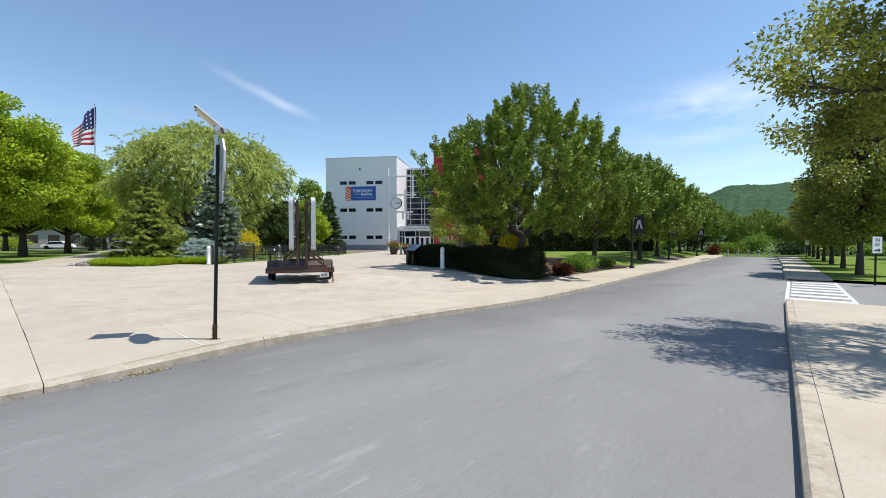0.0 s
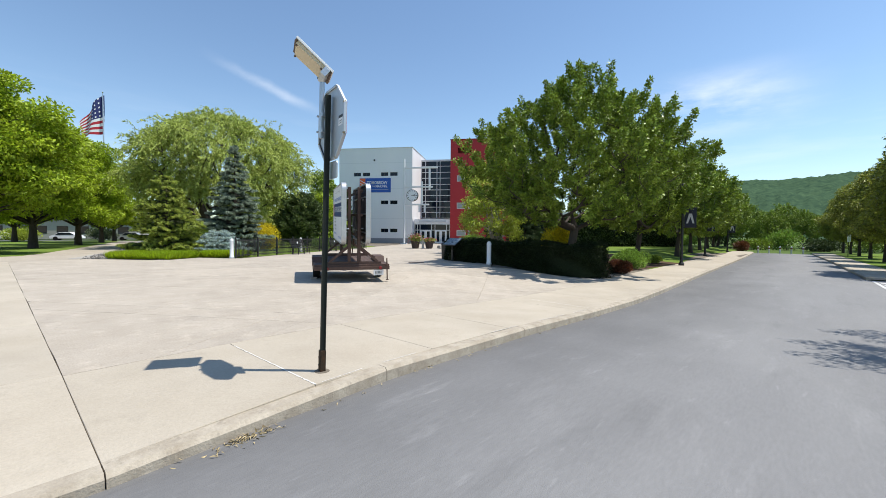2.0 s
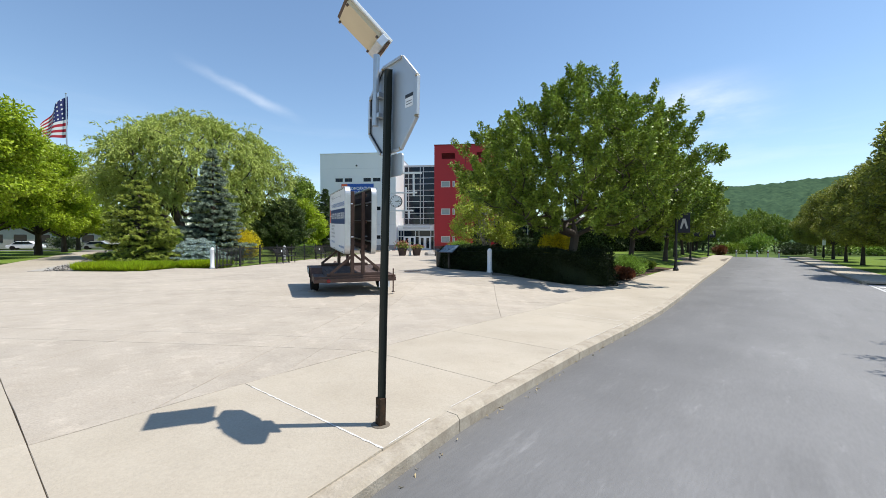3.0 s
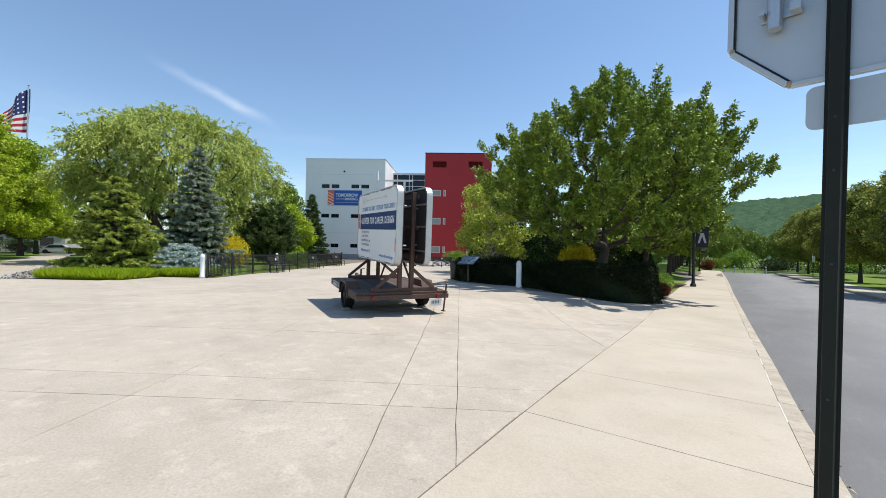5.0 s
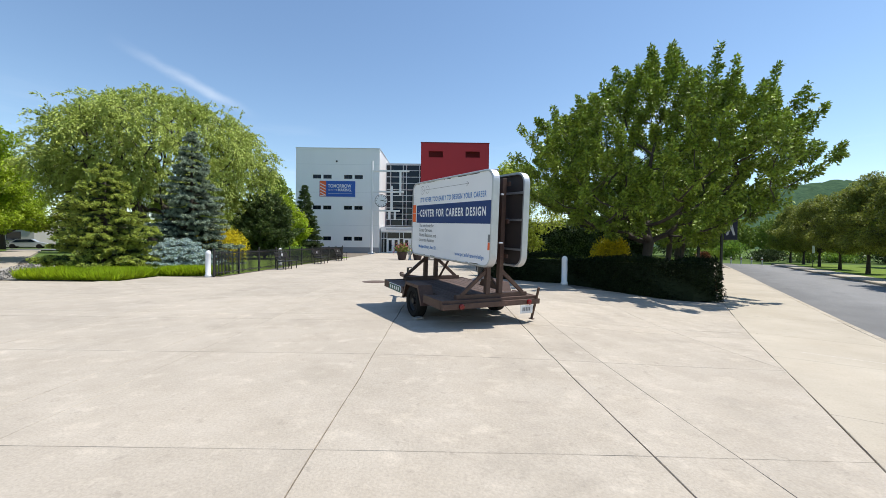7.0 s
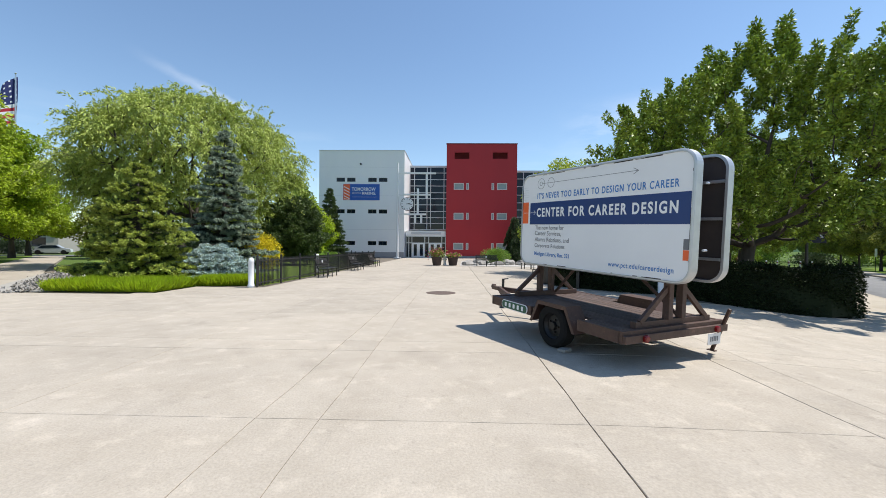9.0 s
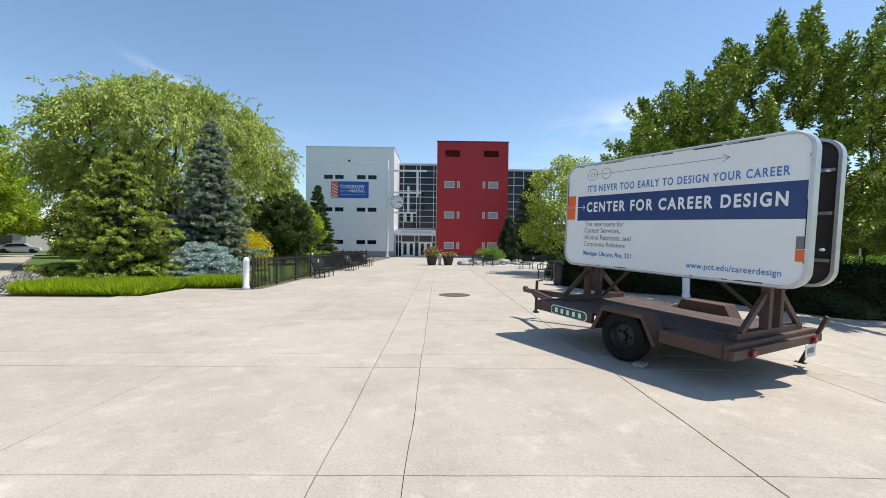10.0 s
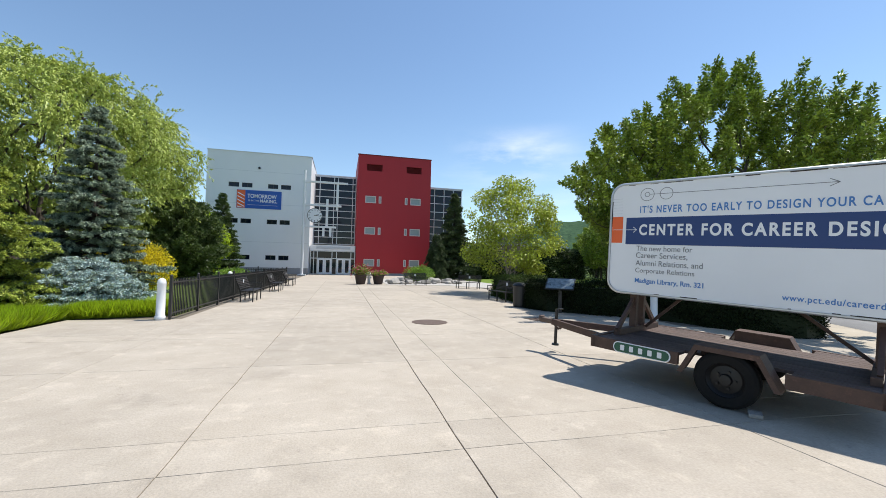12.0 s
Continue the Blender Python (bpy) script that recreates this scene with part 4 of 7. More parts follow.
# western lime trees
lime = tree("lime_tree", "broad bright green tree on the western lawn", (-42.5, 30.5, 0), 11.6, 5.6, 2.6, 0.28, LEAF_LIME, 120, 520, 0.23, 0.13, 1.05, 41, "round", group="bright green lawn trees", flat=0.6)
for k, (x, y, s) in enumerate(((-34.4, 21.3, 0.95), (-49, 39.5, 1.0), (-57, 49, 0.95), (-65, 58, 0.95), (-52, 28, 1.0), (-70, 48, 1.0))):
    c = copy_thing(lime, pose(x, y, 0, 0, 0, 83 * k + 50))
    c.scale = (s, s, s)
grown_tree("willow_tree", "huge rounded willow with hanging pale green twigs", (-30.0, 37.4, 0), [(3.6, 3.4), (4.8, 5.6), (6.2, 7.0), (8.0, 7.5), (9.8, 6.5), (11.2, 4.8), (12.2, 2.4), (12.7, 0.6)], 0.36, LEAF_WILLOW, 640, 0.85, "spray", 28, 0.21, 0.075, 1.15, 51, lobes=0.17, rise=0.3, shell=0.5, stems=5, fork=1.2, clear=(2.6, -0.16), crown_label="domed crown of hanging leafy sprays")
tree("background_tree", "dark green tree beyond the garden", (-36, 72, 0), 12.5, 4.2, 3.0, 0.2, LEAF_OAK, 60, 180, 0.4, 0.24, 1.1, 61, "oval")
tree("background_tree", "dense green tree behind the willow", (-38, 52, 0), 7.6, 4.2, 0.5, 0.14, LEAF_OAK, 70, 200, 0.3, 0.17, 0.9, 66, "oval")
tree("background_tree", "low green tree across the western lawn", (-51, 55, 0), 7.0, 4.4, 0.4, 0.14, LEAF_OLIVE, 70, 180, 0.32, 0.18, 0.95, 67, "oval")
tree("garden_tree", "light green garden tree behind the dark pine", (-25.6, 50.5, 0), 6.2, 2.9, 0.8, 0.1, LEAF_LIME, 50, 200, 0.26, 0.14, 0.7, 62, "oval")
tree("garden_tree", "light green leafy tree beside the willow", (-30.5, 48, 0), 6.8, 3.4, 0.6, 0.1, LEAF_WILLOW, 60, 200, 0.26, 0.14, 0.8, 63, "oval")
tree("birch_tree", "yellow-green birch with several pale stems", (-3.2, 31.5, 0), 6.6, 3.3, 1.2, 0.06, LEAF_YELLOW, 84, 190, 0.15, 0.09, 0.6, 64, "round", bark=BARK_PALE, stems=5)
conifer("background_conifer", "tall dark green conifer in front of the glazed wing", (0.0, 55.5, 0), 10.0, 2.9, NEEDLE_DARK, 24, 11, 20, 0.26, 0.08, 65, 0.2, 0.7, twigs=8)
conifer("norway_spruce", "green spruce with yellowish new tips, full to the ground", (-22.75, 23.4, 0), 4.9, 2.7, NEEDLE, 15, 11, 95, 0.09, 0.032, 71, 0.05, 0.72, tip=NEEDLE_TIP, twigs=13, hang=0.35)
conifer("blue_spruce", "tall narrow blue spruce in the garden", (-23.15, 30.2, 0), 8.2, 3.0, NEEDLE_BLUE, 21, 12, 80, 0.11, 0.034, 72, 0.12, 0.85, tip=NEEDLE_BLUE_TIP, twigs=11, hang=0.25)
conifer("pine_tree", "dense dark green conical pine behind the fence", (-22.9, 39.8, 0), 5.4, 2.9, NEEDLE, 18, 15, 26, 0.2, 0.045, 73, -0.55, 0.5, twigs=8, hang=-0.1)
conifer("arborvitae", "slender dark green conifer by the white wall", (-24.9, 55.6, 0), 8.5, 2.3, NEEDLE, 24, 11, 20, 0.22, 0.07, 74, 0.1, 0.75, twigs=7)
conifer("weeping_spruce", "drooping green conifer in the gravel bed", (-3.7, 48.5, 0), 4.9, 1.7, NEEDLE_DARK, 18, 9, 34, 0.16, 0.05, 75, 0.35, 0.45, weep=0.9)
conifer("juniper_shrub", "low spreading pale blue juniper mound", (-20.75, 25.3, 0), 1.6, 1.9, NEEDLE_BLUE_TIP, 11, 17, 44, 0.09, 0.036, 81, 0.12, 0.45, 0.05, category="shrub", tip=NEEDLE_PALE, twigs=12, hang=0.1)
bush("gold_cypress", "bright golden yellow cypress shrub", (-22.2, 31.8, 0), 1.35, 1.25, 2.3, LEAF_GOLD, 12000, 0.13, 0.05, 82, lumps=12)
bush("gold_cypress", "bright golden yellow cypress shrub beside its twin", (-24.6, 34.6, 0), 1.2, 1.2, 2.2, LEAF_GOLD, 9000, 0.13, 0.05, 86, lumps=12)
bush("gold_cypress", "golden yellow cypress shrub behind the hedge", (0.5, 25.3, gz(0.5, 25.3)), 0.9, 0.85, 2.1, LEAF_GOLD, 9000, 0.11, 0.05, 83, lumps=12)
bush("round_shrub", "rounded bright green shrub among boulders", (-5.9, 45.5, 0), 1.5, 1.3, 1.6, LEAF_BRIGHT, 7000, 0.11, 0.05, 84, lumps=12)
for k, (x, y, w, h, m, lab) in enumerate(((4.6, 26.0, 0.9, 0.95, LEAF_BRIGHT, "bright green shrub on the mulch"), (4.1, 24.6, 0.8, 0.8, LEAF_BRIGHT, "green shrub on the mulch"), (3.0, 22.0, 0.55, 0.6, LEAF_RED, "reddish shrub on the mulch"), (7.0, 29.6, 0.6, 0.5, LEAF_OAK, "dark green shrub under a street tree"), (-27.5, 36, 1.6, 2.2, LEAF_OAK, "dark shrub under the willow"), (-19.3, 37.5, 1.2, 1.2, LEAF_BRIGHT, "green shrub behind the fence"), (-26.5, 27.5, 1.2, 1.4, NEEDLE_DARK, "dark low shrub behind the spruce"), (-33.5, 38, 2.4, 2.8, LEAF_OAK, "dark spreading shrub under the willow"), (-30, 41.5, 2.4, 3.0, LEAF_OAK, "tall dark shrub under the willow"), (-27, 40, 2.0, 2.6, LEAF_OAK, "dark green shrub beside the willow"))):
    bush("garden_shrub", lab, (x, y, gz(x, y)), w, w, h, m, 4500, 0.10, 0.05, 90 + k)
for k, (x, y) in enumerate(((-50, 60), (-56, 66), (-64, 70), (-44, 64), (-72, 62), (-80, 56))):
    bush("far_shrub", "rounded shrub across the distant street", (x, y, 0), 3.2, 2.2, 2.0, (LEAF_BRIGHT, NEEDLE_DARK, LEAF_YELLOW)[k % 3], 2500, 0.26, 0.13, 110 + k, "shrubs across the street")


def hedge(name, label, line, depth, h, mat, count, ll, lw, seed):
    """A clipped hedge along a line of plan points: a closed near-black core for the shaded inside, and a skin of
    leaves.
    """
    local = np.random.default_rng(seed)
    fall = min(gz(*p) for p in line)
    ob = thing(name, label, "hedge", (*line[0], 0))
    o = Vector((*line[0], 0))
    bm = bmesh.new()
    P = [Vector((*p, 0)) - o for p in line]
    rows = []
    for i, p in enumerate(P):
        d = (P[min(i + 1, len(P) - 1)] - P[max(i - 1, 0)]).normalized()
        q = Vector((-d.y, d.x, 0))
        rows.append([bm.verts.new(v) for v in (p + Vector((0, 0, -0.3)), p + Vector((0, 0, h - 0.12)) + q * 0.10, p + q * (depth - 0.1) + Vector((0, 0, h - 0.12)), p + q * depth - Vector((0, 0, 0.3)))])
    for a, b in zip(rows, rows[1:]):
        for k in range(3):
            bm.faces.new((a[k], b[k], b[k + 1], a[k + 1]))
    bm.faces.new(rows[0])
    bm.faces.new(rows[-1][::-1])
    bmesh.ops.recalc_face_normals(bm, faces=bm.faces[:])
    # the shade between the leaves is painted as this plain dark shell
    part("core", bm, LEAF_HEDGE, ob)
    seg = np.array([(b - a).length for a, b in zip(P, P[1:])])
    pick = local.choice(len(seg), count, p=seg / seg.sum())
    t = local.random(count)
    A = np.array([list(p) for p in P])
    D = A[1:] - A[:-1]
    D /= np.linalg.norm(D, axis=1, keepdims=True)
    Q = np.stack([-D[:, 1], D[:, 0], 0 * D[:, 0]], 1)
    base = A[pick] * (1 - t)[:, None] + A[pick + 1] * t[:, None]
    which = local.random(count)
    across, up = np.empty(count), np.empty(count)
    out = np.zeros((count, 3))
    front, top = which < 0.42, (which >= 0.42) & (which < 0.8)
    back = which >= 0.8
    across[front], up[front] = -0.02 + local.normal(size=front.sum()) * 0.05, fall + local.random(front.sum()) * (h - fall)
    across[top], up[top] = local.random(top.sum()) * depth, h - 0.04 + local.normal(size=top.sum()) * 0.06
    across[back], up[back] = depth + local.normal(size=back.sum()) * 0.05, local.random(back.sum()) * h
    wob = 0.10 * np.sin(base[:, 0] * 2.3 + up * 3) + 0.06 * np.sin(base[:, 1] * 3.1 - up * 4)
    across = across + np.where(top, 0, wob)
    up = np.clip(up + np.where(top, wob * 0.8, 0), fall + 0.01, None)
    pos = base + Q[pick] * across[:, None]
    pos[:, 2] = up
    out += np.where(front[:, None], -Q[pick], 0) + np.where(back[:, None], Q[pick], 0) + np.where(top[:, None], np.array((0, 0, 1.0)), 0)
    ends = local.random(count) < 0.07
    first = local.random(ends.sum())[:, None] < 0.5
    pos[ends] = np.where(first, A[0], A[-1]) + np.where(first, Q[0], Q[-1]) * (local.random(ends.sum()) * depth)[:, None] + local.normal(size=(ends.sum(), 3)) * 0.03
    pos[ends, 2] = fall + local.random(ends.sum()) * (h - fall)
    fo = new("foliage", leaves_mesh(pos, out + local.normal(size=(count, 3)) * 0.8, ll, lw, mat))
    fo.parent = ob
    return ob


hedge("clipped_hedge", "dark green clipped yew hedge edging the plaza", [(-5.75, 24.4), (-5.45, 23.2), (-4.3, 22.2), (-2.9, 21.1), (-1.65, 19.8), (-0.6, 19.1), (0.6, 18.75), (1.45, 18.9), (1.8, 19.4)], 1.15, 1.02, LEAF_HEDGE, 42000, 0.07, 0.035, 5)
hedge("arborvitae_hedge", "tall dark clipped arborvitae screen beyond the lawn", [(3, 56), (12, 58), (21, 61)], 1.5, 4.0, NEEDLE_DARK, 12000, 0.3, 0.14, 6)
hedge("arborvitae_hedge", "lower dark hedge across the distant lawn", [un(40, 14), un(52, 13), un(64, 12)], 1.5, 2.2, NEEDLE_DARK, 6000, 0.3, 0.14, 7)
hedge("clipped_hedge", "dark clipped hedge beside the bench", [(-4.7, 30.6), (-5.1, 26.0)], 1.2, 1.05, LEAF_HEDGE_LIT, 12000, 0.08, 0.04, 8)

# ornamental grass strip
count = 42000
tri = rng.random((count, 2))
gx = np.where(tri[:, 0] < 0.62, -23.2 + tri[:, 0] / 0.62 * 3.7, -19.5 + (tri[:, 0] - 0.62) / 0.38 * 2.1)
front_y = np.where(gx < -19.5, 19.95, 22.1 + (gx + 19.5) * 0.33)
gy = front_y + tri[:, 1] * np.where(gx < -19.5, 2.2, 0.9)
gp = np.stack([gx, gy, np.zeros(count)], 1)
ga = rng.normal(size=(count, 3)) * np.array((0.42, 0.42, 0.1)) + np.array((0, 0, 1.0))
tagged(new("ornamental_grass", leaves_mesh(gp, ga, 0.38, 0.022, BLADE, 0.06)), "dense bright green ornamental grass edging the spruce", "ornamental grass", kind="stuff")

# ---- hill and distance ----
bm = bmesh.new()
cols, rws = 260, 44
grid = []
for i in range(cols + 1):
    az = radians(8 + 74 * i / cols)
    line = []
    for j in range(rws + 1):
        f = j / rws
        dist = 700 + 900 * f
        fall = min(1, max(0, (math.degrees(az) - 12) / 15)) * min(1, max(0.25, (84 - math.degrees(az)) / 40))
        h = -5 + 198 * fall * (math.sin(f * math.pi / 2) ** 1.3) * (0.93 + 0.07 * math.sin(az * 9)) + 9 * noise.noise((az * 14, f * 5, 0.3)) + 7 * noise.noise((az * 95, f * 30, 1.3)) + random.uniform(-2.2, 2.2)
        line.append(bm.verts.new((math.sin(az) * dist, math.cos(az) * dist, h if j else -6)))
    grid.append(line)
for i in range(cols):
    for j in range(rws):
        bm.faces.new((grid[i][j], grid[i + 1][j], grid[i + 1][j + 1], grid[i][j + 1]))
solo("backdrop_hill", bm, FOREST, "wooded green hill rising beyond the end of the road", "hill", kind="structure", smooth=True)
for k, (u, n, s) in enumerate(((84, -13, 0.9), (96, -8, 0.75), (104, -3, 0.8), (98, 2, 0.8), (90, 6, 0.75), (92, 12, 0.9), (106, -12, 0.9), (112, 4, 1.0), (104, 9, 0.95), (112, -6, 1.0), (100, 18, 1.0))):
    c = copy_thing(row, pose(*on_ground(u, n, -0.2), 0, 0, 47 * k))
    c.scale = (s, s, s)
    tagged(c, "distant leafy tree beyond the road's end", group="trees at the road's end")
for k, n in enumerate((-24, -19, -14, -9.5, -5, -0.5, 4, 8.5, 13, 18)):
    bush("far_shrub", "rounded green shrub at the road's end", on_ground(84 + 3 * math.sin(n), n, -0.2), 3.0, 2.4, 2.6 + 0.8 * math.sin(2.1 * n), (LEAF_OAK, LEAF_BRIGHT, NEEDLE_DARK)[k % 3], 2600, 0.3, 0.15, 150 + k, "shrubs at the road's end")
post0 = thing("road_post", "short white post across the road's end", "bollard", on_ground(67, -7.4, -0.2), group="posts at the road's end")
bm = bmesh.new()
lathe(bm, [(0.09, 0), (0.09, 0.85), (0.06, 0.93), (0.0, 0.95)], 10)
part("shaft", bm, WHITE_POST, post0)
bm = bmesh.new()
lathe(bm, [(0.095, 0.6), (0.095, 0.75)], 10)
part("band", bm, LAMP_RED, post0, "red reflective band")
for k in range(1, 5):
    copy_thing(post0, pose(*on_ground(67, -7.4 + 1.1 * k, -0.2)))
bush("red_shrub", "red-leaved shrub at the road's end", on_ground(70, -9.4, -0.2), 1.0, 1.0, 1.6, LEAF_RED, 2000, 0.2, 0.1, 140)

# ---- the campus building ----
hall = thing("campus_building", "three-storey white and red campus building with glazed entrance", "building", (0, 0, 0))


def wall_with_holes(x0, x1, z0, z1, y, thick, holes, mat, name, label):
    """A wall facing -y with real openings through it."""
    xs = sorted({x0, x1, *[h[0] for h in holes], *[h[1] for h in holes]})
    zs = sorted({z0, z1, *[h[2] for h in holes], *[h[3] for h in holes]})
    b = bmesh.new()
    inside = lambda cx, cz: any(h[0] < cx < h[1] and h[2] < cz < h[3] for h in holes)
    for xa, xb in zip(xs, xs[1:]):
        for za, zb in zip(zs, zs[1:]):
            if inside((xa + xb) / 2, (za + zb) / 2):
                continue
            for yy in (y, y + thick):
                b.faces.new([b.verts.new(p) for p in ((xa, yy, za), (xb, yy, za), (xb, yy, zb), (xa, yy, zb))])
    for ha, hb, hc, hd in holes + [(x0, x1, z0, z1)]:
        for pa, pb in (((ha, hc), (hb, hc)), ((hb, hc), (hb, hd)), ((hb, hd), (ha, hd)), ((ha, hd), (ha, hc))):
            b.faces.new([b.verts.new(p) for p in ((pa[0], y, pa[1]), (pb[0], y, pb[1]), (pb[0], y + thick, pb[1]), (pa[0], y + thick, pa[1]))])
    bmesh.ops.remove_doubles(b, verts=b.verts[:], dist=0.001)
    bmesh.ops.recalc_face_normals(b, faces=b.faces[:])
    return part(name, b, mat, hall, label)


def window(x0, x1, z0, z1, y, frame_mat, glass_mat, mullions=1, proud=0.02, bar=0.06, name="window", label=""):
    """A window in a wall facing -y: frame, bars and a pane."""
    b = bmesh.new()
    for a in ((x0, x0 + bar, z0, z1), (x1 - bar, x1, z0, z1), (x0 + bar, x1 - bar, z0, z0 + bar), (x0 + bar, x1 - bar, z1 - bar, z1)):
        box(b, a[0], a[1], y - proud, y + 0.12, a[2], a[3])
    for k in range(1, mullions):
        x = x0 + (x1 - x0) * k / mullions
        box(b, x - bar * 0.35, x + bar * 0.35, y, y + 0.1, z0 + bar, z1 - bar)
    f = part(name, b, frame_mat, hall, label)
    b = bmesh.new()
    box(b, x0 + bar, x1 - bar, y + 0.06, y + 0.08, z0 + bar, z1 - bar)
    part("pane", b, glass_mat, f)


WX0, WX1, WY, WZ = -28.8, -16.84, 63.2, 14.9
white_win = [(x, x + 1.18, z, z + 0.56) for z in (10.57, 6.16, 1.74) for x in (-26.36, -24.87, -21.90, -20.40)]
wall_with_holes(WX0, WX1, 0.8, WZ, WY, 0.35, white_win, WHITE_WALL, "white_wall", "white panelled front wall with small windows")
wall_with_holes(WX0, WX1, 0.0, 0.796, WY - 0.02, 0.35, [], GREY_BASE, "base_course", "grey block base course")
bm = bmesh.new()
box(bm, WX1 - 0.35, WX1, WY + 0.352, 78, 0, WZ)
part("side_wall", bm, WHITE_WALL, hall, "white side wall in sunlight")
bm = bmesh.new()
box(bm, WX0, WX0 + 0.35, WY + 0.352, 78, 0, WZ)
part("side_wall", bm, WHITE_WALL, hall)
bm = bmesh.new()
box(bm, WX0, WX1, 78, 78.3, 0, WZ)
part("rear_wall", bm, WHITE_WALL, hall)
bm = bmesh.new()
box(bm, WX0 + 0.36, WX1 - 0.36, WY + 0.36, 77.9, WZ - 0.5, WZ - 0.25)
part("roof", bm, ROOF, hall)
bm = bmesh.new()
box(bm, WX0 - 0.06, WX1 + 0.06, WY - 0.06, WY + 0.4, WZ, WZ + 0.09, 0.01)
box(bm, WX1 - 0.4, WX1 + 0.06, WY + 0.402, 78, WZ, WZ + 0.09, 0.01)
part("coping", bm, FRAME_GREY, hall, "pale metal roof coping")
for z in (3.9, 8.6, 12.6):
    bm = bmesh.new()
    box(bm, WX0, WX1, WY - 0.006, WY, z, z + 0.035)
    part("panel_joint", bm, FRAME_GREY, hall)
for x0, x1, z0, z1 in white_win:
    window(x0, x1, z0, z1, WY + 0.06, BLACK_METAL, GLASS_DARK, 2, 0.0, 0.07)
bm = bmesh.new()
lathe(bm, [(0.14, 0), (0.14, 0.1), (0.1, 0.14)], 12, pose(-22.96, WY, 13.05, 90))
part("wall_vent", bm, BLACK_METAL, hall, "small dark round wall vent")

RX0, RX1, RY, RZ = -11.0, -1.1, 64.13, 16.1
red_win = []
for z0, z1 in ((9.66, 10.60), (5.44, 6.40), (1.20, 2.16)):
    red_win += [(-9.96, -8.56, z0, z1), (-8.2, -7.84, z0, z1), (-4.66, -4.30, z0, z1), (-3.90, -2.48, z0, z1)]
red_vents = [(-9.87, -7.81, 14.0, 14.9), (-4.52, -2.45, 14.03, 14.92)]
wall_with_holes(RX0, RX1, 0.3, RZ, RY, 0.35, red_win + red_vents, RED_WALL, "red_wall", "deep red panelled stair tower wall")
wall_with_holes(RX0, RX1, 0.0, 0.296, RY - 0.02, 0.35, [], GREY_BASE, "base_course", "")
for x in (RX0, RX1 - 0.35):
    bm = bmesh.new()
    box(bm, x, x + 0.35, RY + 0.352, 76, 0, RZ)
    part("side_wall", bm, RED_WALL, hall)
bm = bmesh.new()
box(bm, RX0, RX1, 76, 76.3, 0, RZ)
part("rear_wall", bm, RED_WALL, hall)
bm = bmesh.new()
box(bm, RX0 + 0.36, RX1 - 0.36, RY + 0.36, 75.9, RZ - 0.5, RZ - 0.3)
part("roof", bm, ROOF, hall)
bm = bmesh.new()
box(bm, RX0 - 0.06, RX1 + 0.06, RY - 0.06, RY + 0.4, RZ, RZ + 0.1, 0.01)
part("coping", bm, RED_VENT, hall)
for x0, x1, z0, z1 in red_win:
    window(x0, x1, z0, z1, RY, FRAME_RED, GLASS_PALE, 1, 0.05, 0.11)
for x0, x1, z0, z1 in red_vents:
    bm = bmesh.new()
    box(bm, x0, x1, RY + 0.2, RY + 0.24, z0, z1)
    v = part("louvre", bm, RED_VENT, hall, "dark red ventilation louvre")
    for k in range(7):
        bm = bmesh.new()
        z = z0 + (z1 - z0) * (k + 0.5) / 7
        box(bm, x0, x1, -0.06, 0.06, -0.008, 0.008, 0, pose(0, RY + 0.1, z, 35))
        part("slat", bm, RED_VENT, v)


def curtain(x0, x1, z0, z1, y, xs, zs, solid_under=0.0):
    """A glazed wall facing -y: panes between aluminium bars."""
    b = bmesh.new()
    box(b, x0, x1, y - 0.07, y + 0.055, zs[0] - 0.05, zs[0] + 0.05)
    f = part("curtain_wall", b, FRAME_GREY, hall, "pale aluminium grid with dark glass")
    for x in xs:
        b = bmesh.new()
        box(b, x - 0.05, x + 0.05, y - 0.08, y + 0.06, z0 + 0.06, z1)
        part("mullion", b, FRAME_GREY, f)
    for z in zs[1:]:
        b = bmesh.new()
        box(b, x0, x1, y - 0.06, y + 0.05, z - 0.05, z + 0.05)
        part("transom", b, FRAME_GREY, f)
    for xa, xb in zip(xs, xs[1:]):
        for za, zb in zip(zs, zs[1:]):
            b = bmesh.new()
            box(b, xa + 0.05, xb - 0.05, -0.015, 0.015, za + 0.05, zb - 0.05, 0, pose(0, y, 0))
            part("pane", b, GLASS_DARK, f)


curtain(-16.84, -11.0, 4.2, 14.0, 70, [-16.78, -16.1, -14.12, -13.57, -11.5, -11.06], [4.25, 5.23, 6.12, 7.08, 8.11, 9.07, 10.0, 11.05, 12.04, 13.07, 13.95])
curtain(-1.1, 5.2, 0.3, 13.3, 70, [-1.04, 0.8, 2.3, 3.8, 5.1], [0.35, 2.0, 4.0, 5.2, 6.3, 7.4, 8.5, 9.7, 11.0, 12.2, 13.25])
bm = bmesh.new()
box(bm, -16.8, -11.04, 70.1, 77.9, 13.7, 13.95)
box(bm, -1.05, 5.2, 70.1, 77.9, 13.0, 13.25)
part("roof", bm, ROOF, hall)
for x0, x1, z1 in ((-16.84, -11.0, 14.1), (-1.1, 5.3, 13.4)):
    bm = bmesh.new()
    box(bm, x0 + 0.01, x1, 69.9, 70.15, z1 - 0.08, z1 + 0.1)
    part("coping", bm, FRAME_GREY, hall)
    bm = bmesh.new()
    box(bm, x0, x1, 77.9, 78.2, 0, z1)
    part("rear_wall", bm, WHITE_WALL, hall)
bm = bmesh.new()
box(bm, 5.2, 24, 70, 78, 0, 5.2)
part("low_wing", bm, WHITE_WALL, hall, "low white wing behind the trees")
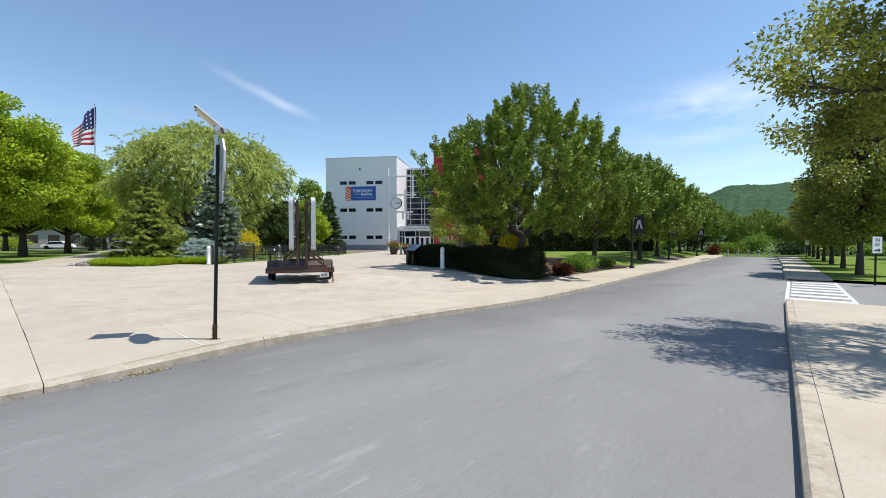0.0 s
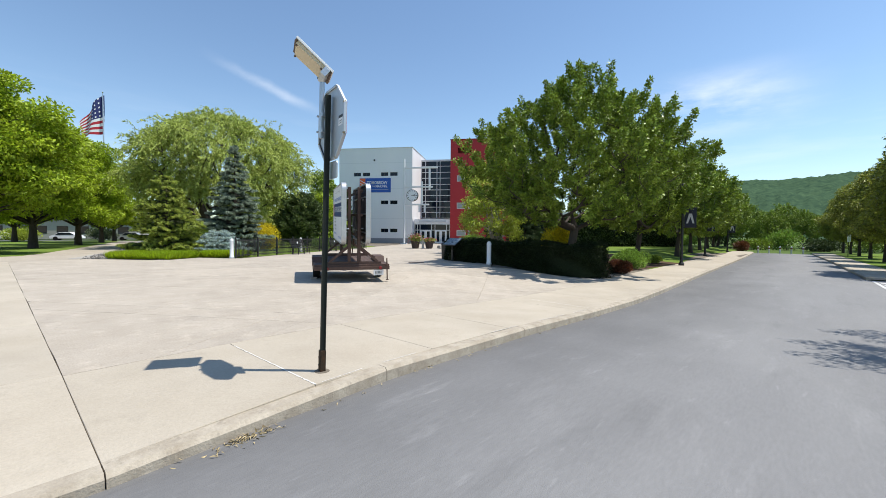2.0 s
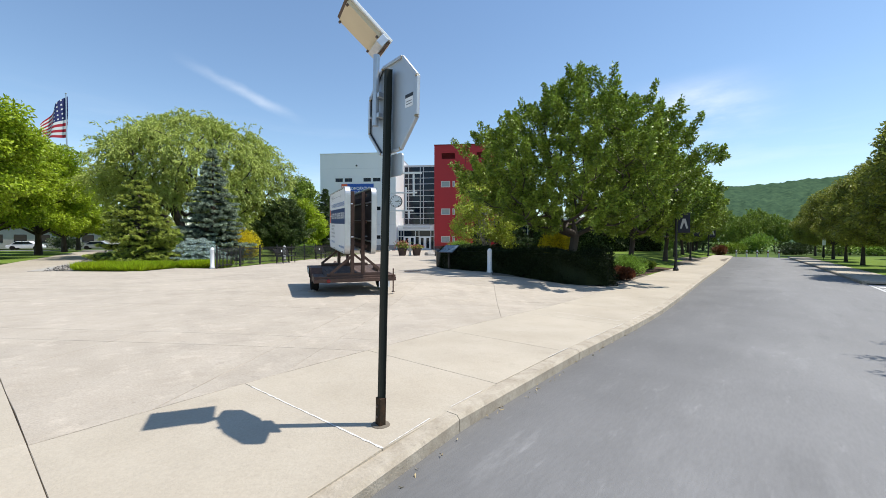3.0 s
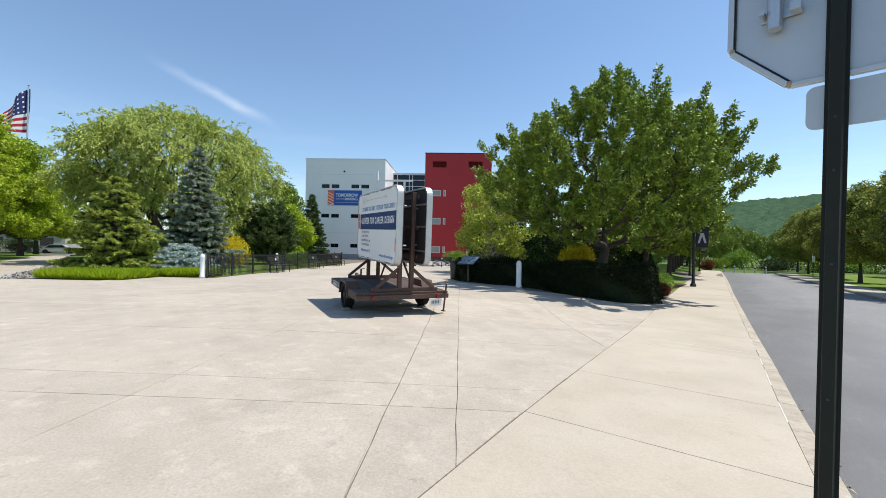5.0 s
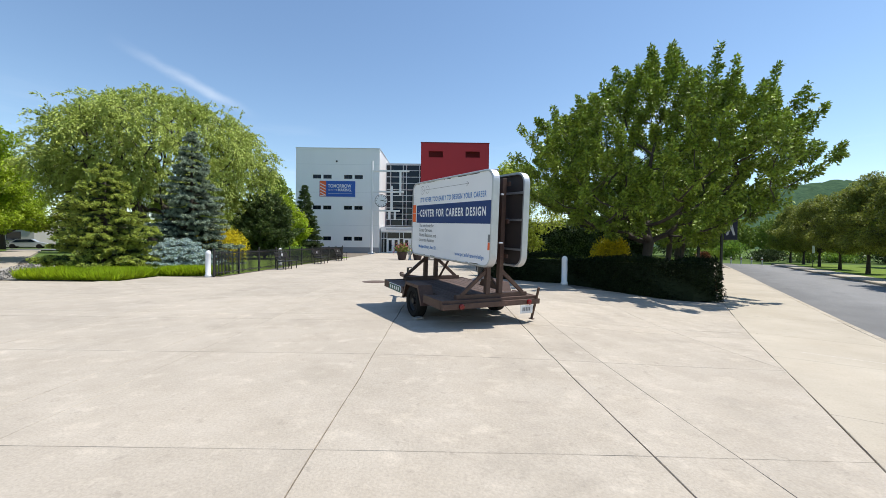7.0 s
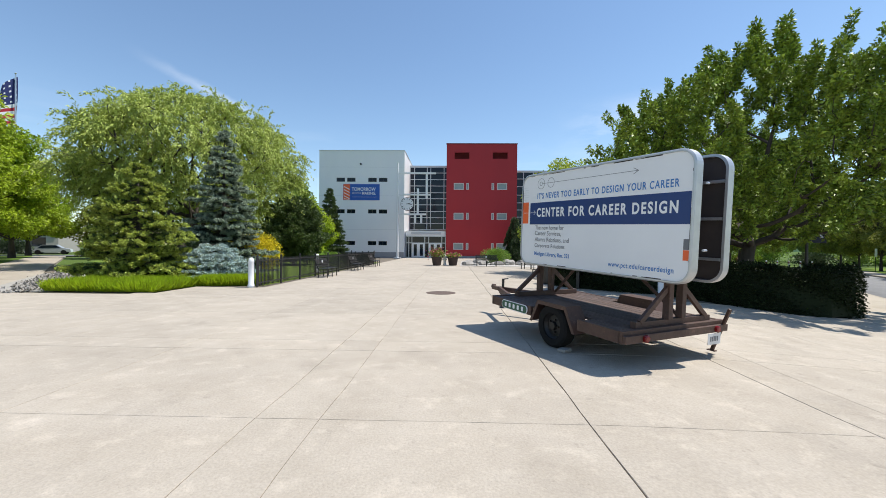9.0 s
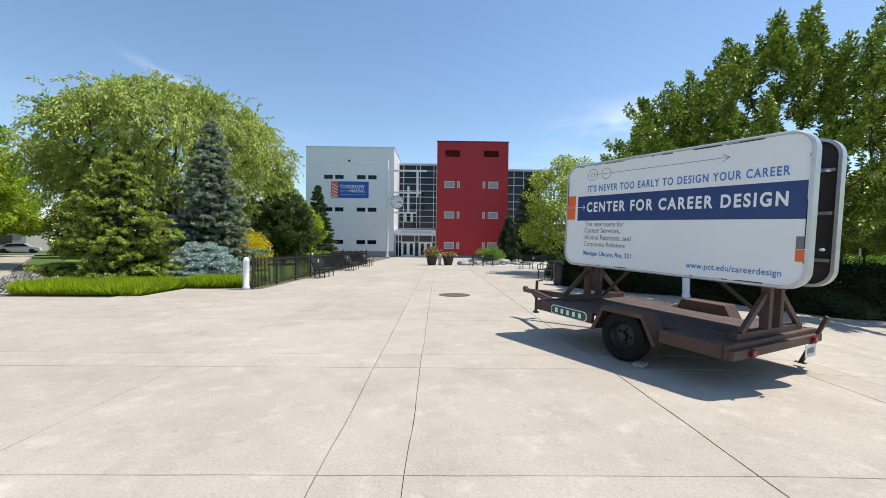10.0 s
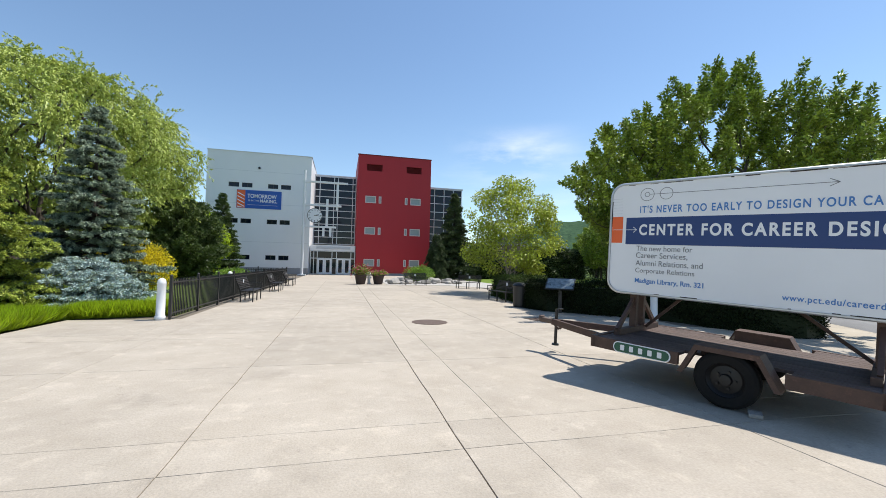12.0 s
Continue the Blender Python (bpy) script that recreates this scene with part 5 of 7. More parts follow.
# entrance block
bm = bmesh.new()
box(bm, -16.78, -11.05, 64.45, 69.95, 3.12, 3.86, 0.02)
part("entrance_canopy", bm, WHITE_WALL, hall, "white band over the entrance doors")
bm = bmesh.new()
box(bm, -16.0, -11.7, 64.42, 64.448, 3.34, 3.66)
part("name_plate", bm, SIGN_LIGHT, hall, "grey lettering strip over the doors")
ex = [-16.7, -16.3, -15.86, -14.02, -13.45, -11.6, -11.1]
bm = bmesh.new()
for x in ex:
    box(bm, x - 0.05, x + 0.05, 64.5, 64.62, 0, 3.12)
for z in (0.06, 2.12, 3.06):
    box(bm, -16.7, -11.1, 64.51, 64.61, z - 0.05, z + 0.05)
ent = part("entrance_frame", bm, FRAME_GREY, hall, "aluminium entrance framing")
for xa, xb in zip(ex, ex[1:]):
    for za, zb in ((0.11, 2.07), (2.17, 3.01)):
        if xb - xa > 1.5 and za < 1:
            for da, db in ((xa + 0.06, (xa + xb) / 2 - 0.01), ((xa + xb) / 2 + 0.01, xb - 0.06)):
                bm = bmesh.new()
                for a in ((da, da + 0.2, 0.03, 2.07), (db - 0.2, db, 0.03, 2.07), (da + 0.2, db - 0.2, 0.03, 0.28), (da + 0.2, db - 0.2, 1.92, 2.07)):
                    box(bm, a[0], a[1], 64.48, 64.54, a[2], a[3])
                leafd = part("door", bm, SIGN_WHITE, hall, "white framed glass entrance door")
                bm = bmesh.new()
                box(bm, da + 0.2, db - 0.2, 64.5, 64.515, 0.28, 1.92)
                part("pane", bm, GLASS_DARK, leafd)
        else:
            bm = bmesh.new()
            box(bm, xa + 0.05, xb - 0.05, 64.55, 64.565, za, zb)
            part("pane", bm, GLASS_DARK, ent)
# banner on the white wall
ban = thing("wall_banner", "blue and orange banner hung on the white wall", "banner", (-25.39, WY - 0.03, 8.0))
bm = bmesh.new()
box(bm, 0, 5.1, -0.03, 0.026, 0, 2.24, 0.01)
part("cloth", bm, BANNER_BLUE, ban)
bm = bmesh.new()
box(bm, 0.03, 0.95, -0.036, -0.031, 0.03, 2.21)
part("stripe_field", bm, SIGN_ORANGE, ban, "orange end field")
for k in range(5):
    bm = bmesh.new()
    z = 0.12 + 0.43 * k
    prism(bm, [(0.1, z), (0.1, z + 0.12), (0.9, z - 0.30 if z > 0.4 else z - 0.02), (0.9, z - 0.42 if z > 0.5 else 0.06)], 0, 0.004, pose(0, -0.037, 0, 90))
    part("slanted_stripe", bm, SIGN_WHITE, ban)
flatm = lambda x, z, y=-0.037: pose(x, y, z, 90)
written("lettering", "TOMORROW", 3.35, 0.5, SIGN_WHITE, ban, flatm(1.2, 1.28), label="white capital letters")
written("lettering", "IS IN THE", 1.25, 0.22, SIGN_LIGHT, ban, flatm(1.3, 0.86))
written("lettering", "MAKING.", 1.95, 0.42, SIGN_WHITE, ban, flatm(2.65, 0.76))
bm = bmesh.new()
box(bm, 1.25, 4.7, -0.04, -0.036, 0.42, 0.46)
part("underline", bm, SIGN_LIGHT, ban)

# clock mast
mast = thing("clock_mast", "white steel mast with cross arms and a round clock", "clock", (-17.3, 60, 0))
bm = bmesh.new()
box(bm, -0.45, 0.45, -0.45, 0.45, 0, 0.12, 0.02)
part("foot", bm, WHITE_POST, mast)
bm = bmesh.new()
rod(bm, (0, 0, 0.12), (0, 0, 12.5), 0.16, 0.14, 12)
part("pole", bm, WHITE_POST, mast)
for z, x1 in ((11.2, 5.0), (8.4, 4.3), (5.82, 3.75)):
    bm = bmesh.new()
    box(bm, -0.25, x1, -0.12, 0.12, z - 0.11, z + 0.11, 0.02)
    part("arm", bm, WHITE_POST, mast)
for x, z0, z1 in ((3.8, 7.9, 11.09), (2.65, 5.93, 8.29), (2.65, 8.51, 9.2), (2.3, 4.7, 5.71), (3.1, 4.7, 5.71)):
    bm = bmesh.new()
    box(bm, x - 0.14, x + 0.14, -0.08, 0.08, z0, z1, 0.02)
    part("upright", bm, WHITE_POST, mast)
bm = bmesh.new()
lathe(bm, [(0.86, -0.2), (0.86, 0.2)], 40, pose(1.28, -0.14, 7.14, 90))
clock = part("clock_case", bm, BLACK_METAL, mast, "thin dark rim")
bm = bmesh.new()
lathe(bm, [(0.8, 0), (0.8, 0.02)], 40, pose(1.28, -0.335, 7.14, 90))
part("dial", bm, SIGN_WHITE, clock, "white clock dial")
for k in range(12):
    bm = bmesh.new()
    box(bm, -0.03, 0.03, -0.01, 0.0, 0.58, 0.76, 0, pose(1.28, -0.358, 7.14) @ pose(0, 0, 0, 0, 30 * k, 0))
    part("hour_mark", bm, BLACK_METAL, clock)
for a, L, w in ((78, 0.46, 0.035), (97, 0.66, 0.025)):
    bm = bmesh.new()
    box(bm, -w, w, -0.012, 0.0, -0.1, L, 0, pose(1.28, -0.372, 7.14) @ pose(0, 0, 0, 0, a, 0))
    part("pointer", bm, BLACK_METAL, clock)

# ---- the sign trailer ----
TRAILER = pose(-7.61, 14.12, 0, 0, 0, -62.4) @ pose(0, 0, 0, 0, 2.6, 0)
trailer = new("sign_trailer")
trailer.matrix_world = TRAILER
tagged(trailer, "brown flatbed trailer carrying a double-sided billboard", "trailer")
MID, HALF, DZ = 0.18, 1.08, 0.545
FRONT, REAR = -1.55, 1.36
POST = 0.23
for k in range(11):
    bm = bmesh.new()
    y0 = MID - 0.78 + k * 1.56 / 11
    box(bm, FRONT + 0.04, REAR - 0.04, y0 + 0.004, y0 + 1.56 / 11 - 0.004, DZ - 0.04, DZ, 0.004)
    part("deck_board", bm, DECK, trailer)
for s_ in (-1, 1):
    for x0, x1 in ((FRONT, -0.42), (0.62, REAR)):
        for k in range(2):
            bm = bmesh.new()
            ya = MID + s_ * (0.785 + 0.128 * k)
            yb = MID + s_ * (0.905 + 0.128 * k)
            box(bm, x0 + 0.04, x1 - 0.005, min(ya, yb), max(ya, yb), DZ - 0.04, DZ, 0.004)
            part("deck_board", bm, DECK, trailer)
        bm = bmesh.new()
        y = MID + s_ * (HALF - 0.03)
        box(bm, x0, x1, y - 0.03, y + 0.03, DZ - 0.15, DZ + 0.008, 0.006)
        part("side_rail", bm, BROWN, trailer)
for x in (FRONT, REAR):
    bm = bmesh.new()
    box(bm, x - 0.035, x + 0.035, MID - HALF, MID + HALF, DZ - 0.15, DZ + 0.014, 0.006)
    part("cross_rail", bm, BROWN, trailer)
for x in (-0.9, 0.0, 0.9):
    bm = bmesh.new()
    box(bm, x - 0.03, x + 0.03, MID - 0.87, MID + 0.87, DZ - 0.14, DZ - 0.042)
    part("cross_member", bm, BROWN, trailer)
bm = bmesh.new()
box(bm, REAR + 0.037, REAR + 0.09, MID - HALF, MID + HALF, DZ - 0.14, DZ - 0.04, 0.006)
part("rear_bumper", bm, BROWN, trailer)
bm = bmesh.new()
box(bm, REAR - 0.13, REAR - 0.04, MID - 0.75, MID + 0.85, DZ + 0.001, DZ + 0.09, 0.006)
part("sill_beam", bm, BROWN, trailer)
bm = bmesh.new()
box(bm, FRONT + 0.10, FRONT + 0.19, MID - 0.65, MID + 0.85, DZ + 0.001, DZ + 0.09, 0.006)
part("sill_beam", bm, BROWN, trailer)
for y in (MID - 0.6, MID + 0.6):
    bm = bmesh.new()
    beam(bm, (FRONT, y, DZ - 0.10), (-2.94, MID, DZ - 0.10), 0.06, 0.11)
    part("tongue_bar", bm, BROWN, trailer)
bm = bmesh.new()
box(bm, -3.20, -2.92, MID - 0.05, MID + 0.05, DZ - 0.14, DZ - 0.05, 0.02)
lathe(bm, [(0.05, 0), (0.065, 0.03), (0.05, 0.09), (0.0, 0.1)], 12, pose(-3.18, MID, DZ - 0.11))
part("coupler", bm, IRON, trailer, "rusty ball coupler")
bm = bmesh.new()
rod(bm, (-2.90, MID + 0.07, DZ + 0.14), (-2.90, MID + 0.07, 0.02), 0.03, 0.03, 10)
rod(bm, (-2.90, MID + 0.07, 0.0), (-2.90, MID + 0.07, 0.03), 0.07, 0.06, 12)
rod(bm, (-2.90, MID + 0.07, DZ + 0.13), (-2.82, MID + 0.16, DZ + 0.15), 0.012, 0.012, 8)
part("tongue_jack", bm, BLACK_METAL, trailer)
for k in range(7):
    bm = bmesh.new()
    lathe(bm, [(0.018, -0.006), (0.026, 0.0), (0.018, 0.006)], 8, pose(-2.84 + 0.02 * k, MID - 0.05, DZ - 0.17 - 0.03 * math.sin(k * 0.5), 90 * (k % 2), 40, 0))
    part("chain_link", bm, IRON, trailer)
bm = bmesh.new()
beam(bm, (1.52, MID + 0.98, DZ + 0.2), (1.26, MID + 1.05, 0.065), 0.035, 0.045)
box(bm, -0.06, 0.06, -0.035, 0.035, 0, 0.015, 0.004, pose(1.26, MID + 1.05, 0.058))
part("rear_prop", bm, BROWN, trailer, "leaning steel prop with a small foot")
# wheels and mudguards
for side in (-1, 1):
    yc = MID + side * 0.97
    bm = bmesh.new()
    lathe(bm, [(0.20, -0.10), (0.29, -0.11), (0.325, -0.085), (0.335, -0.04), (0.335, 0.04), (0.325, 0.085), (0.29, 0.11), (0.20, 0.10), (0.19, 0.0), (0.20, -0.10)], 40, pose(0.08, yc, 0.335, 90), False)
    wheel = part("wheel", bm, RUBBER, trailer, "black rubber tyre")
    bm = bmesh.new()
    lathe(bm, [(0.205, -0.09), (0.2, -0.075), (0.16, -0.03), (0.07, -0.045), (0.06, -0.09), (0.0, -0.095)], 32, pose(0.08, yc, 0.335, 90) @ (Matrix.Identity(4) if side > 0 else Matrix.Scale(-1, 4, (0, 0, 1))), False)
    for k in range(5):
        a = 2 * math.pi * k / 5
        lathe(bm, [(0.016, -0.02), (0.016, 0.02)], 6, pose(0.08 + 0.1 * math.cos(a), yc + side * 0.05, 0.335 + 0.1 * math.sin(a), 90))
    part("rim", bm, RIM, wheel)
    bm = bmesh.new()
    prof = [(x + 0.08, z) for x, z in ((-0.50, DZ - 0.22), (-0.32, DZ + 0.15), (0.32, DZ + 0.15), (0.52, DZ - 0.22), (0.50, DZ - 0.22), (0.305, DZ + 0.135), (-0.305, DZ + 0.135), (-0.48, DZ - 0.22))]
    ya, yb = (yc - 0.125, yc + 0.17) if side < 0 else (yc - 0.17, yc + 0.125)
    prism(bm, prof, -yb, -ya, pose(0, 0, 0, 90))
    lip = [(x + 0.08, z) for x, z in ((-0.50, DZ - 0.22), (-0.32, DZ + 0.15), (0.32, DZ + 0.15), (0.52, DZ - 0.22), (0.46, DZ - 0.22), (0.29, DZ + 0.09), (-0.29, DZ + 0.09), (-0.44, DZ - 0.22))]
    yo = ya if side < 0 else yb
    prism(bm, lip, -yo - 0.004, -yo + 0.004, pose(0, 0, 0, 90))
    yi = yb if side < 0 else ya
    prism(bm, [(-0.24, DZ - 0.02), (-0.24, DZ + 0.146), (0.40, DZ + 0.146), (0.49, DZ - 0.02)], -yi - 0.004, -yi + 0.004, pose(0, 0, 0, 90))
    part("mudguard", bm, BROWN, trailer, "angular brown mudguard")
bm = bmesh.new()
rod(bm, (0.08, MID - 0.9, 0.335), (0.08, MID + 0.9, 0.335), 0.035, 0.035, 10)
part("axle", bm, BLACK_METAL, trailer)
bm = bmesh.new()
box(bm, -0.06, 0.07, -0.16, 0.02, 0, 0.045, 0.008, pose(0.36, MID - 1.0, 0.02, 0, -2.6, 15))
part("wheel_chock", bm, STONE, trailer, "small concrete chock against the tyre")
for y in (MID - 0.72, MID + 0.80):
    bm = bmesh.new()
    lathe(bm, [(0.05, 0), (0.05, 0.035), (0.035, 0.045)], 14, pose(REAR + 0.09, y, DZ - 0.09, 0, 90))
    part("tail_lamp", bm, LAMP_RED, trailer, "round red tail lamp")
bm = bmesh.new()
box(bm, REAR + 0.092, REAR + 0.098, MID + 0.60, MID + 0.90, DZ - 0.31, DZ - 0.145, 0.003)
plate = part("licence_plate", bm, PLATE_WHITE, trailer)
bm = bmesh.new()
for k in range(5):
    box(bm, REAR + 0.0985, REAR + 0.101, MID + 0.65 + 0.04 * k, MID + 0.675 + 0.04 * k, DZ - 0.26, DZ - 0.19)
part("plate_marks", bm, SIGN_GREY, plate)
# green maker's plaque, drawn as plain shapes
bm = bmesh.new()
prism(bm, rounded(0.74, 0.15, 0.07), 0, 0.012, pose(-0.87, MID - HALF - 0.001, DZ - 0.075, 90))
plaque = part("plaque", bm, SIGN_WHITE, trailer, "green rounded plaque with a pale rim")
bm = bmesh.new()
prism(bm, rounded(0.71, 0.125, 0.06), 0, 0.004, pose(-0.87, MID - HALF - 0.0135, DZ - 0.075, 90))
part("plaque_field", bm, PLAQUE_GREEN, plaque)
for k in range(5):
    bm = bmesh.new()
    prism(bm, rounded(0.055, 0.075, 0.012), 0, 0.003, pose(-1.11 + 0.12 * k, MID - HALF - 0.018, DZ - 0.075, 90))
    part("plaque_mark", bm, SIGN_WHITE, plaque)
# posts and braces
for x in (FRONT + 0.15, REAR - 0.06):
    for y in (POST - 0.14, POST + 0.14):
        bm = bmesh.new()
        box(bm, x - 0.05, x + 0.05, y - 0.045, y + 0.045, DZ + 0.09, 2.80, 0.008)
        part("post", bm, BROWN, trailer)
    for s in (-1, 1):
        bm = bmesh.new()
        beam(bm, (x, POST + s * 0.70, DZ + 0.08), (x, POST + s * 0.17, DZ + 0.52), 0.05, 0.07)
        part("brace", bm, BROWN, trailer)
for x0, x1 in ((FRONT + 0.2, FRONT + 0.75), (REAR - 0.1, REAR - 0.85)):
    bm = bmesh.new()
    beam(bm, (x0, POST + 0.22, DZ + 0.06), (x1, POST + 0.22, DZ + 0.62), 0.035, 0.045)
    part("brace", bm, BROWN, trailer)
for z in (1.35, 2.0, 2.7):
    bm = bmesh.new()
    box(bm, -1.42, 1.42, POST - 0.23, POST - 0.19, z - 0.04, z + 0.04, 0.006)
    box(bm, -1.42, 1.42, POST + 0.19, POST + 0.23, z - 0.04, z + 0.04, 0.006)
    part("stringer", bm, BROWN, trailer)
# the two boards
SW, SH, SZ = 3.50, 1.75, 2.03
for side, y in ((-1, -0.15), (1, 0.63)):
    turn = pose(0, y, SZ, 90, 0, 0) if side < 0 else pose(0, y, SZ, 90, 0, 180)
    frame_bm = bmesh.new()
    outer, inner = rounded(SW, SH, 0.22, 8), rounded(SW - 0.07, SH - 0.07, 0.19, 8)
    for z0, z1 in ((-0.12, 0.02),):
        c = bmesh.new()
        ring = [[c.verts.new((px, py, z)) for px, py in pts] for pts, z in ((outer, z0), (outer, z1 - 0.015), (rounded(SW - 0.03, SH - 0.03, 0.21, 8), z1), (inner, z1), (inner, z0))]
        for a, b in zip(ring, ring[1:] + ring[:1]):
            for k in range(len(outer)):
                j = (k + 1) % len(outer)
                c.faces.new((a[k], a[j], b[j], b[k]))
        bmesh.ops.recalc_face_normals(c, faces=c.faces[:])
        merge(frame_bm, c, turn)
    board = part("billboard", frame_bm, ALU, trailer, "rounded aluminium billboard frame")
    bm = bmesh.new()
    prism(bm, rounded(SW - 0.074, SH - 0.074, 0.188, 8), -0.03, 0.004, turn)
    part("face", bm, SIGN_WHITE, board, "white printed vinyl face")
    bm = bmesh.new()
    prism(bm, rounded(SW - 0.074, SH - 0.074, 0.188, 8), -0.05, -0.032, turn)
    part("back_sheet", bm, PANEL_BACK, board, "dark rusty back sheet")
    for z in (-0.55, 0.0, 0.5):
        bm = bmesh.new()
        box(bm, -SW / 2 + 0.06, SW / 2 - 0.06, z - 0.02, z + 0.02, -0.10, -0.052, 0.004, turn)
        part("stiffener", bm, GALV, board)
    for x in (-1.2, 1.2, 1.80):
        bm = bmesh.new()
        rod(bm, (x, 0.42, -0.12), (x, 0.42, -0.17), 0.015, 0.015, 8)
        bm.transform(turn)
        part("bracket", bm, GALV, board)
        bm = bmesh.new()
        rod(bm, (x, -0.42, -0.12), (x, -0.42, -0.19), 0.015, 0.015, 8)
        bm.transform(turn)
        part("bracket", bm, GALV, board)
    if side < 0:
        face_m = turn @ Matrix.Diagonal((0.964, 0.945, 1.0, 1.0))
        def art(name, x0, x1, z0, z1, mat, lift=0.006, label=""):
            b = bmesh.new()
            box(b, x0 - 0.545, x1 - 0.545, z0 - 2.09, z1 - 2.09, 0.0045, lift, 0, face_m)
            return part(name, b, mat, board, label)

        def words(text, x, z, w, h, mat, bold=0.02, spacing=1.0):
            written("lettering", text, w, h, mat, board, face_m @ pose(x - 0.545, z - 2.09, 0.0075), bold=0.0 if mat is SIGN_GREY else bold, spacing=spacing)

        wear = random.Random(5)
        for k in range(26):
            # dark scuffs where the vinyl has pulled off the frame
            L = wear.uniform(0.03, 0.16) if k % 3 else wear.uniform(0.2, 0.42)
            b = bmesh.new()
            if k < 12:
                x = wear.uniform(-SW / 2 + 0.24, SW / 2 - 0.24 - L)
                box(b, x, x + L, SH / 2 - 0.050, SH / 2 - 0.050 + wear.uniform(0.006, 0.014), 0.0045, 0.0065, 0, turn)
            elif k < 18:
                x = wear.uniform(-SW / 2 + 0.24, SW / 2 - 0.24 - L)
                box(b, x, x + L, -SH / 2 + 0.037, -SH / 2 + 0.037 + wear.uniform(0.006, 0.014), 0.0045, 0.0065, 0, turn)
            else:
                z = wear.uniform(-SH / 2 + 0.24, SH / 2 - 0.24 - L)
                e = SW / 2 - 0.050 if k % 4 else -SW / 2 + 0.038
                box(b, e, e + wear.uniform(0.006, 0.013), z, z + L, 0.0045, 0.0065, 0, turn)
            part("scuff", b, PANEL_BACK, board)
        art("navy_band", -0.99, 2.31, 1.99, 2.43, SIGN_NAVY, label="dark blue band across the face")
        art("orange_block", -1.225, -1.045, 2.01, 2.45, SIGN_ORANGE)
        words("CENTER FOR CAREER DESIGN", -0.78, 2.14, 2.92, 0.18, SIGN_WHITE, 0.034, 1.28)
        words("IT'S NEVER TOO EARLY TO DESIGN YOUR CAREER", -0.78, 2.50, 2.92, 0.12, SIGN_BLUE, 0.02, 1.22)
        words("The new home for", -0.81, 1.885, 0.80, 0.085, SIGN_GREY)
        words("Career Services,", -0.81, 1.76, 0.74, 0.10, SIGN_GREY)
        words("Alumni Relations, and", -0.81, 1.635, 0.94, 0.10, SIGN_GREY)
        words("Corporate Relations", -0.81, 1.51, 0.84, 0.10, SIGN_GREY)
        words("Madigan Library, Rm. 321", -0.81, 1.345, 0.96, 0.10, SIGN_BLUE)
        words("www.pct.edu/careerdesign", 1.02, 1.285, 1.10, 0.105, SIGN_BLUE, 0.014, 1.1)
        art("grey_tab", 2.235, 2.32, 1.645, 1.79, SIGN_GREY)
        art("orange_tab", 2.235, 2.32, 1.50, 1.64, SIGN_ORANGE)
        for cx, rr in ((-0.68, 0.105), (-0.68, 0.04), (-0.40, 0.095)):
            bm = bmesh.new()
            c = bmesh.new()
            o = [c.verts.new((rr * math.cos(radians(6 * k)), rr * math.sin(radians(6 * k)), 0)) for k in range(60)]
            i = [c.verts.new(((rr - 0.008) * math.cos(radians(6 * k)), (rr - 0.008) * math.sin(radians(6 * k)), 0)) for k in range(60)]
            for k in range(60):
                c.faces.new((o[k], o[(k + 1) % 60], i[(k + 1) % 60], i[k]))
            merge(bm, c, face_m @ pose(cx - 0.545, 2.80 - 2.09, 0.0065))
            part("circle_mark", bm, SIGN_GREY, board)
        art("arrow_line", -0.64, 1.50, 2.797, 2.804, SIGN_GREY)
        for s in (-1, 1):
            bm = bmesh.new()
            box(bm, -0.1, 0, -0.004, 0.004, 0.0045, 0.006, 0, face_m @ pose(1.50 - 0.545, 2.80 - 2.09, 0, 0, 0, 28 * s))
            part("arrow_head", bm, SIGN_GREY, board)
        art("arrow_line", -1.2, -0.82, 2.226, 2.234, SIGN_WHITE, 0.008)
        for s in (-1, 1):
            bm = bmesh.new()
            box(bm, -0.07, 0, -0.004, 0.004, 0.0045, 0.008, 0, face_m @ pose(-0.82 - 0.545, 2.23 - 2.09, 0, 0, 0, 40 * s))
            part("arrow_head", bm, SIGN_WHITE, board)
        for k in range(6):
            art("fine_line", -1.22, -1.06, 2.50 + 0.05 * k, 2.504 + 0.05 * k, SIGN_LIGHT)

# ---- the solar sign post ----
sign = thing("solar_stop_sign", "octagonal sign on a dark green post with solar panel", "road sign", (-4.205, 5.56, 0))
# the post leans a little towards the road
sign.matrix_world = Matrix.Translation((-4.205, 5.56, gz(-4.205, 5.56))) @ Matrix.Rotation(radians(1.35), 4, Vector((-0.38, 0.92, 0))) @ pose(0, 0, 0)
FACE = -45.5
loc = pose(0, 0, 0, 0, 0, FACE)
bm = bmesh.new()
box(bm, -0.016, 0.016, -0.022, -0.012, 0.0, 2.75, 0.002, loc)
pole8 = part("post", bm, STEEL_GREEN, sign, "dark green steel channel post")
for s in (-1, 1):
    bm = bmesh.new()
    prism(bm, [(s * 0.014, -0.022), (s * 0.018, -0.022), (s * 0.024, 0.014), (s * 0.034, 0.014), (s * 0.034, 0.02), (s * 0.020, 0.02)], 0.0, 2.75, loc)
    part("flange", bm, STEEL_GREEN, pole8)
for z in (0.42, 0.9, 1.4, 1.75, 1.95):
    bm = bmesh.new()
    rod(bm, (0, -0.0235, z), (0, -0.0215, z), 0.005, 0.005, 8)
    bm.transform(loc)
    part("post_hole", bm, BLACK_METAL, pole8)
bm = bmesh.new()
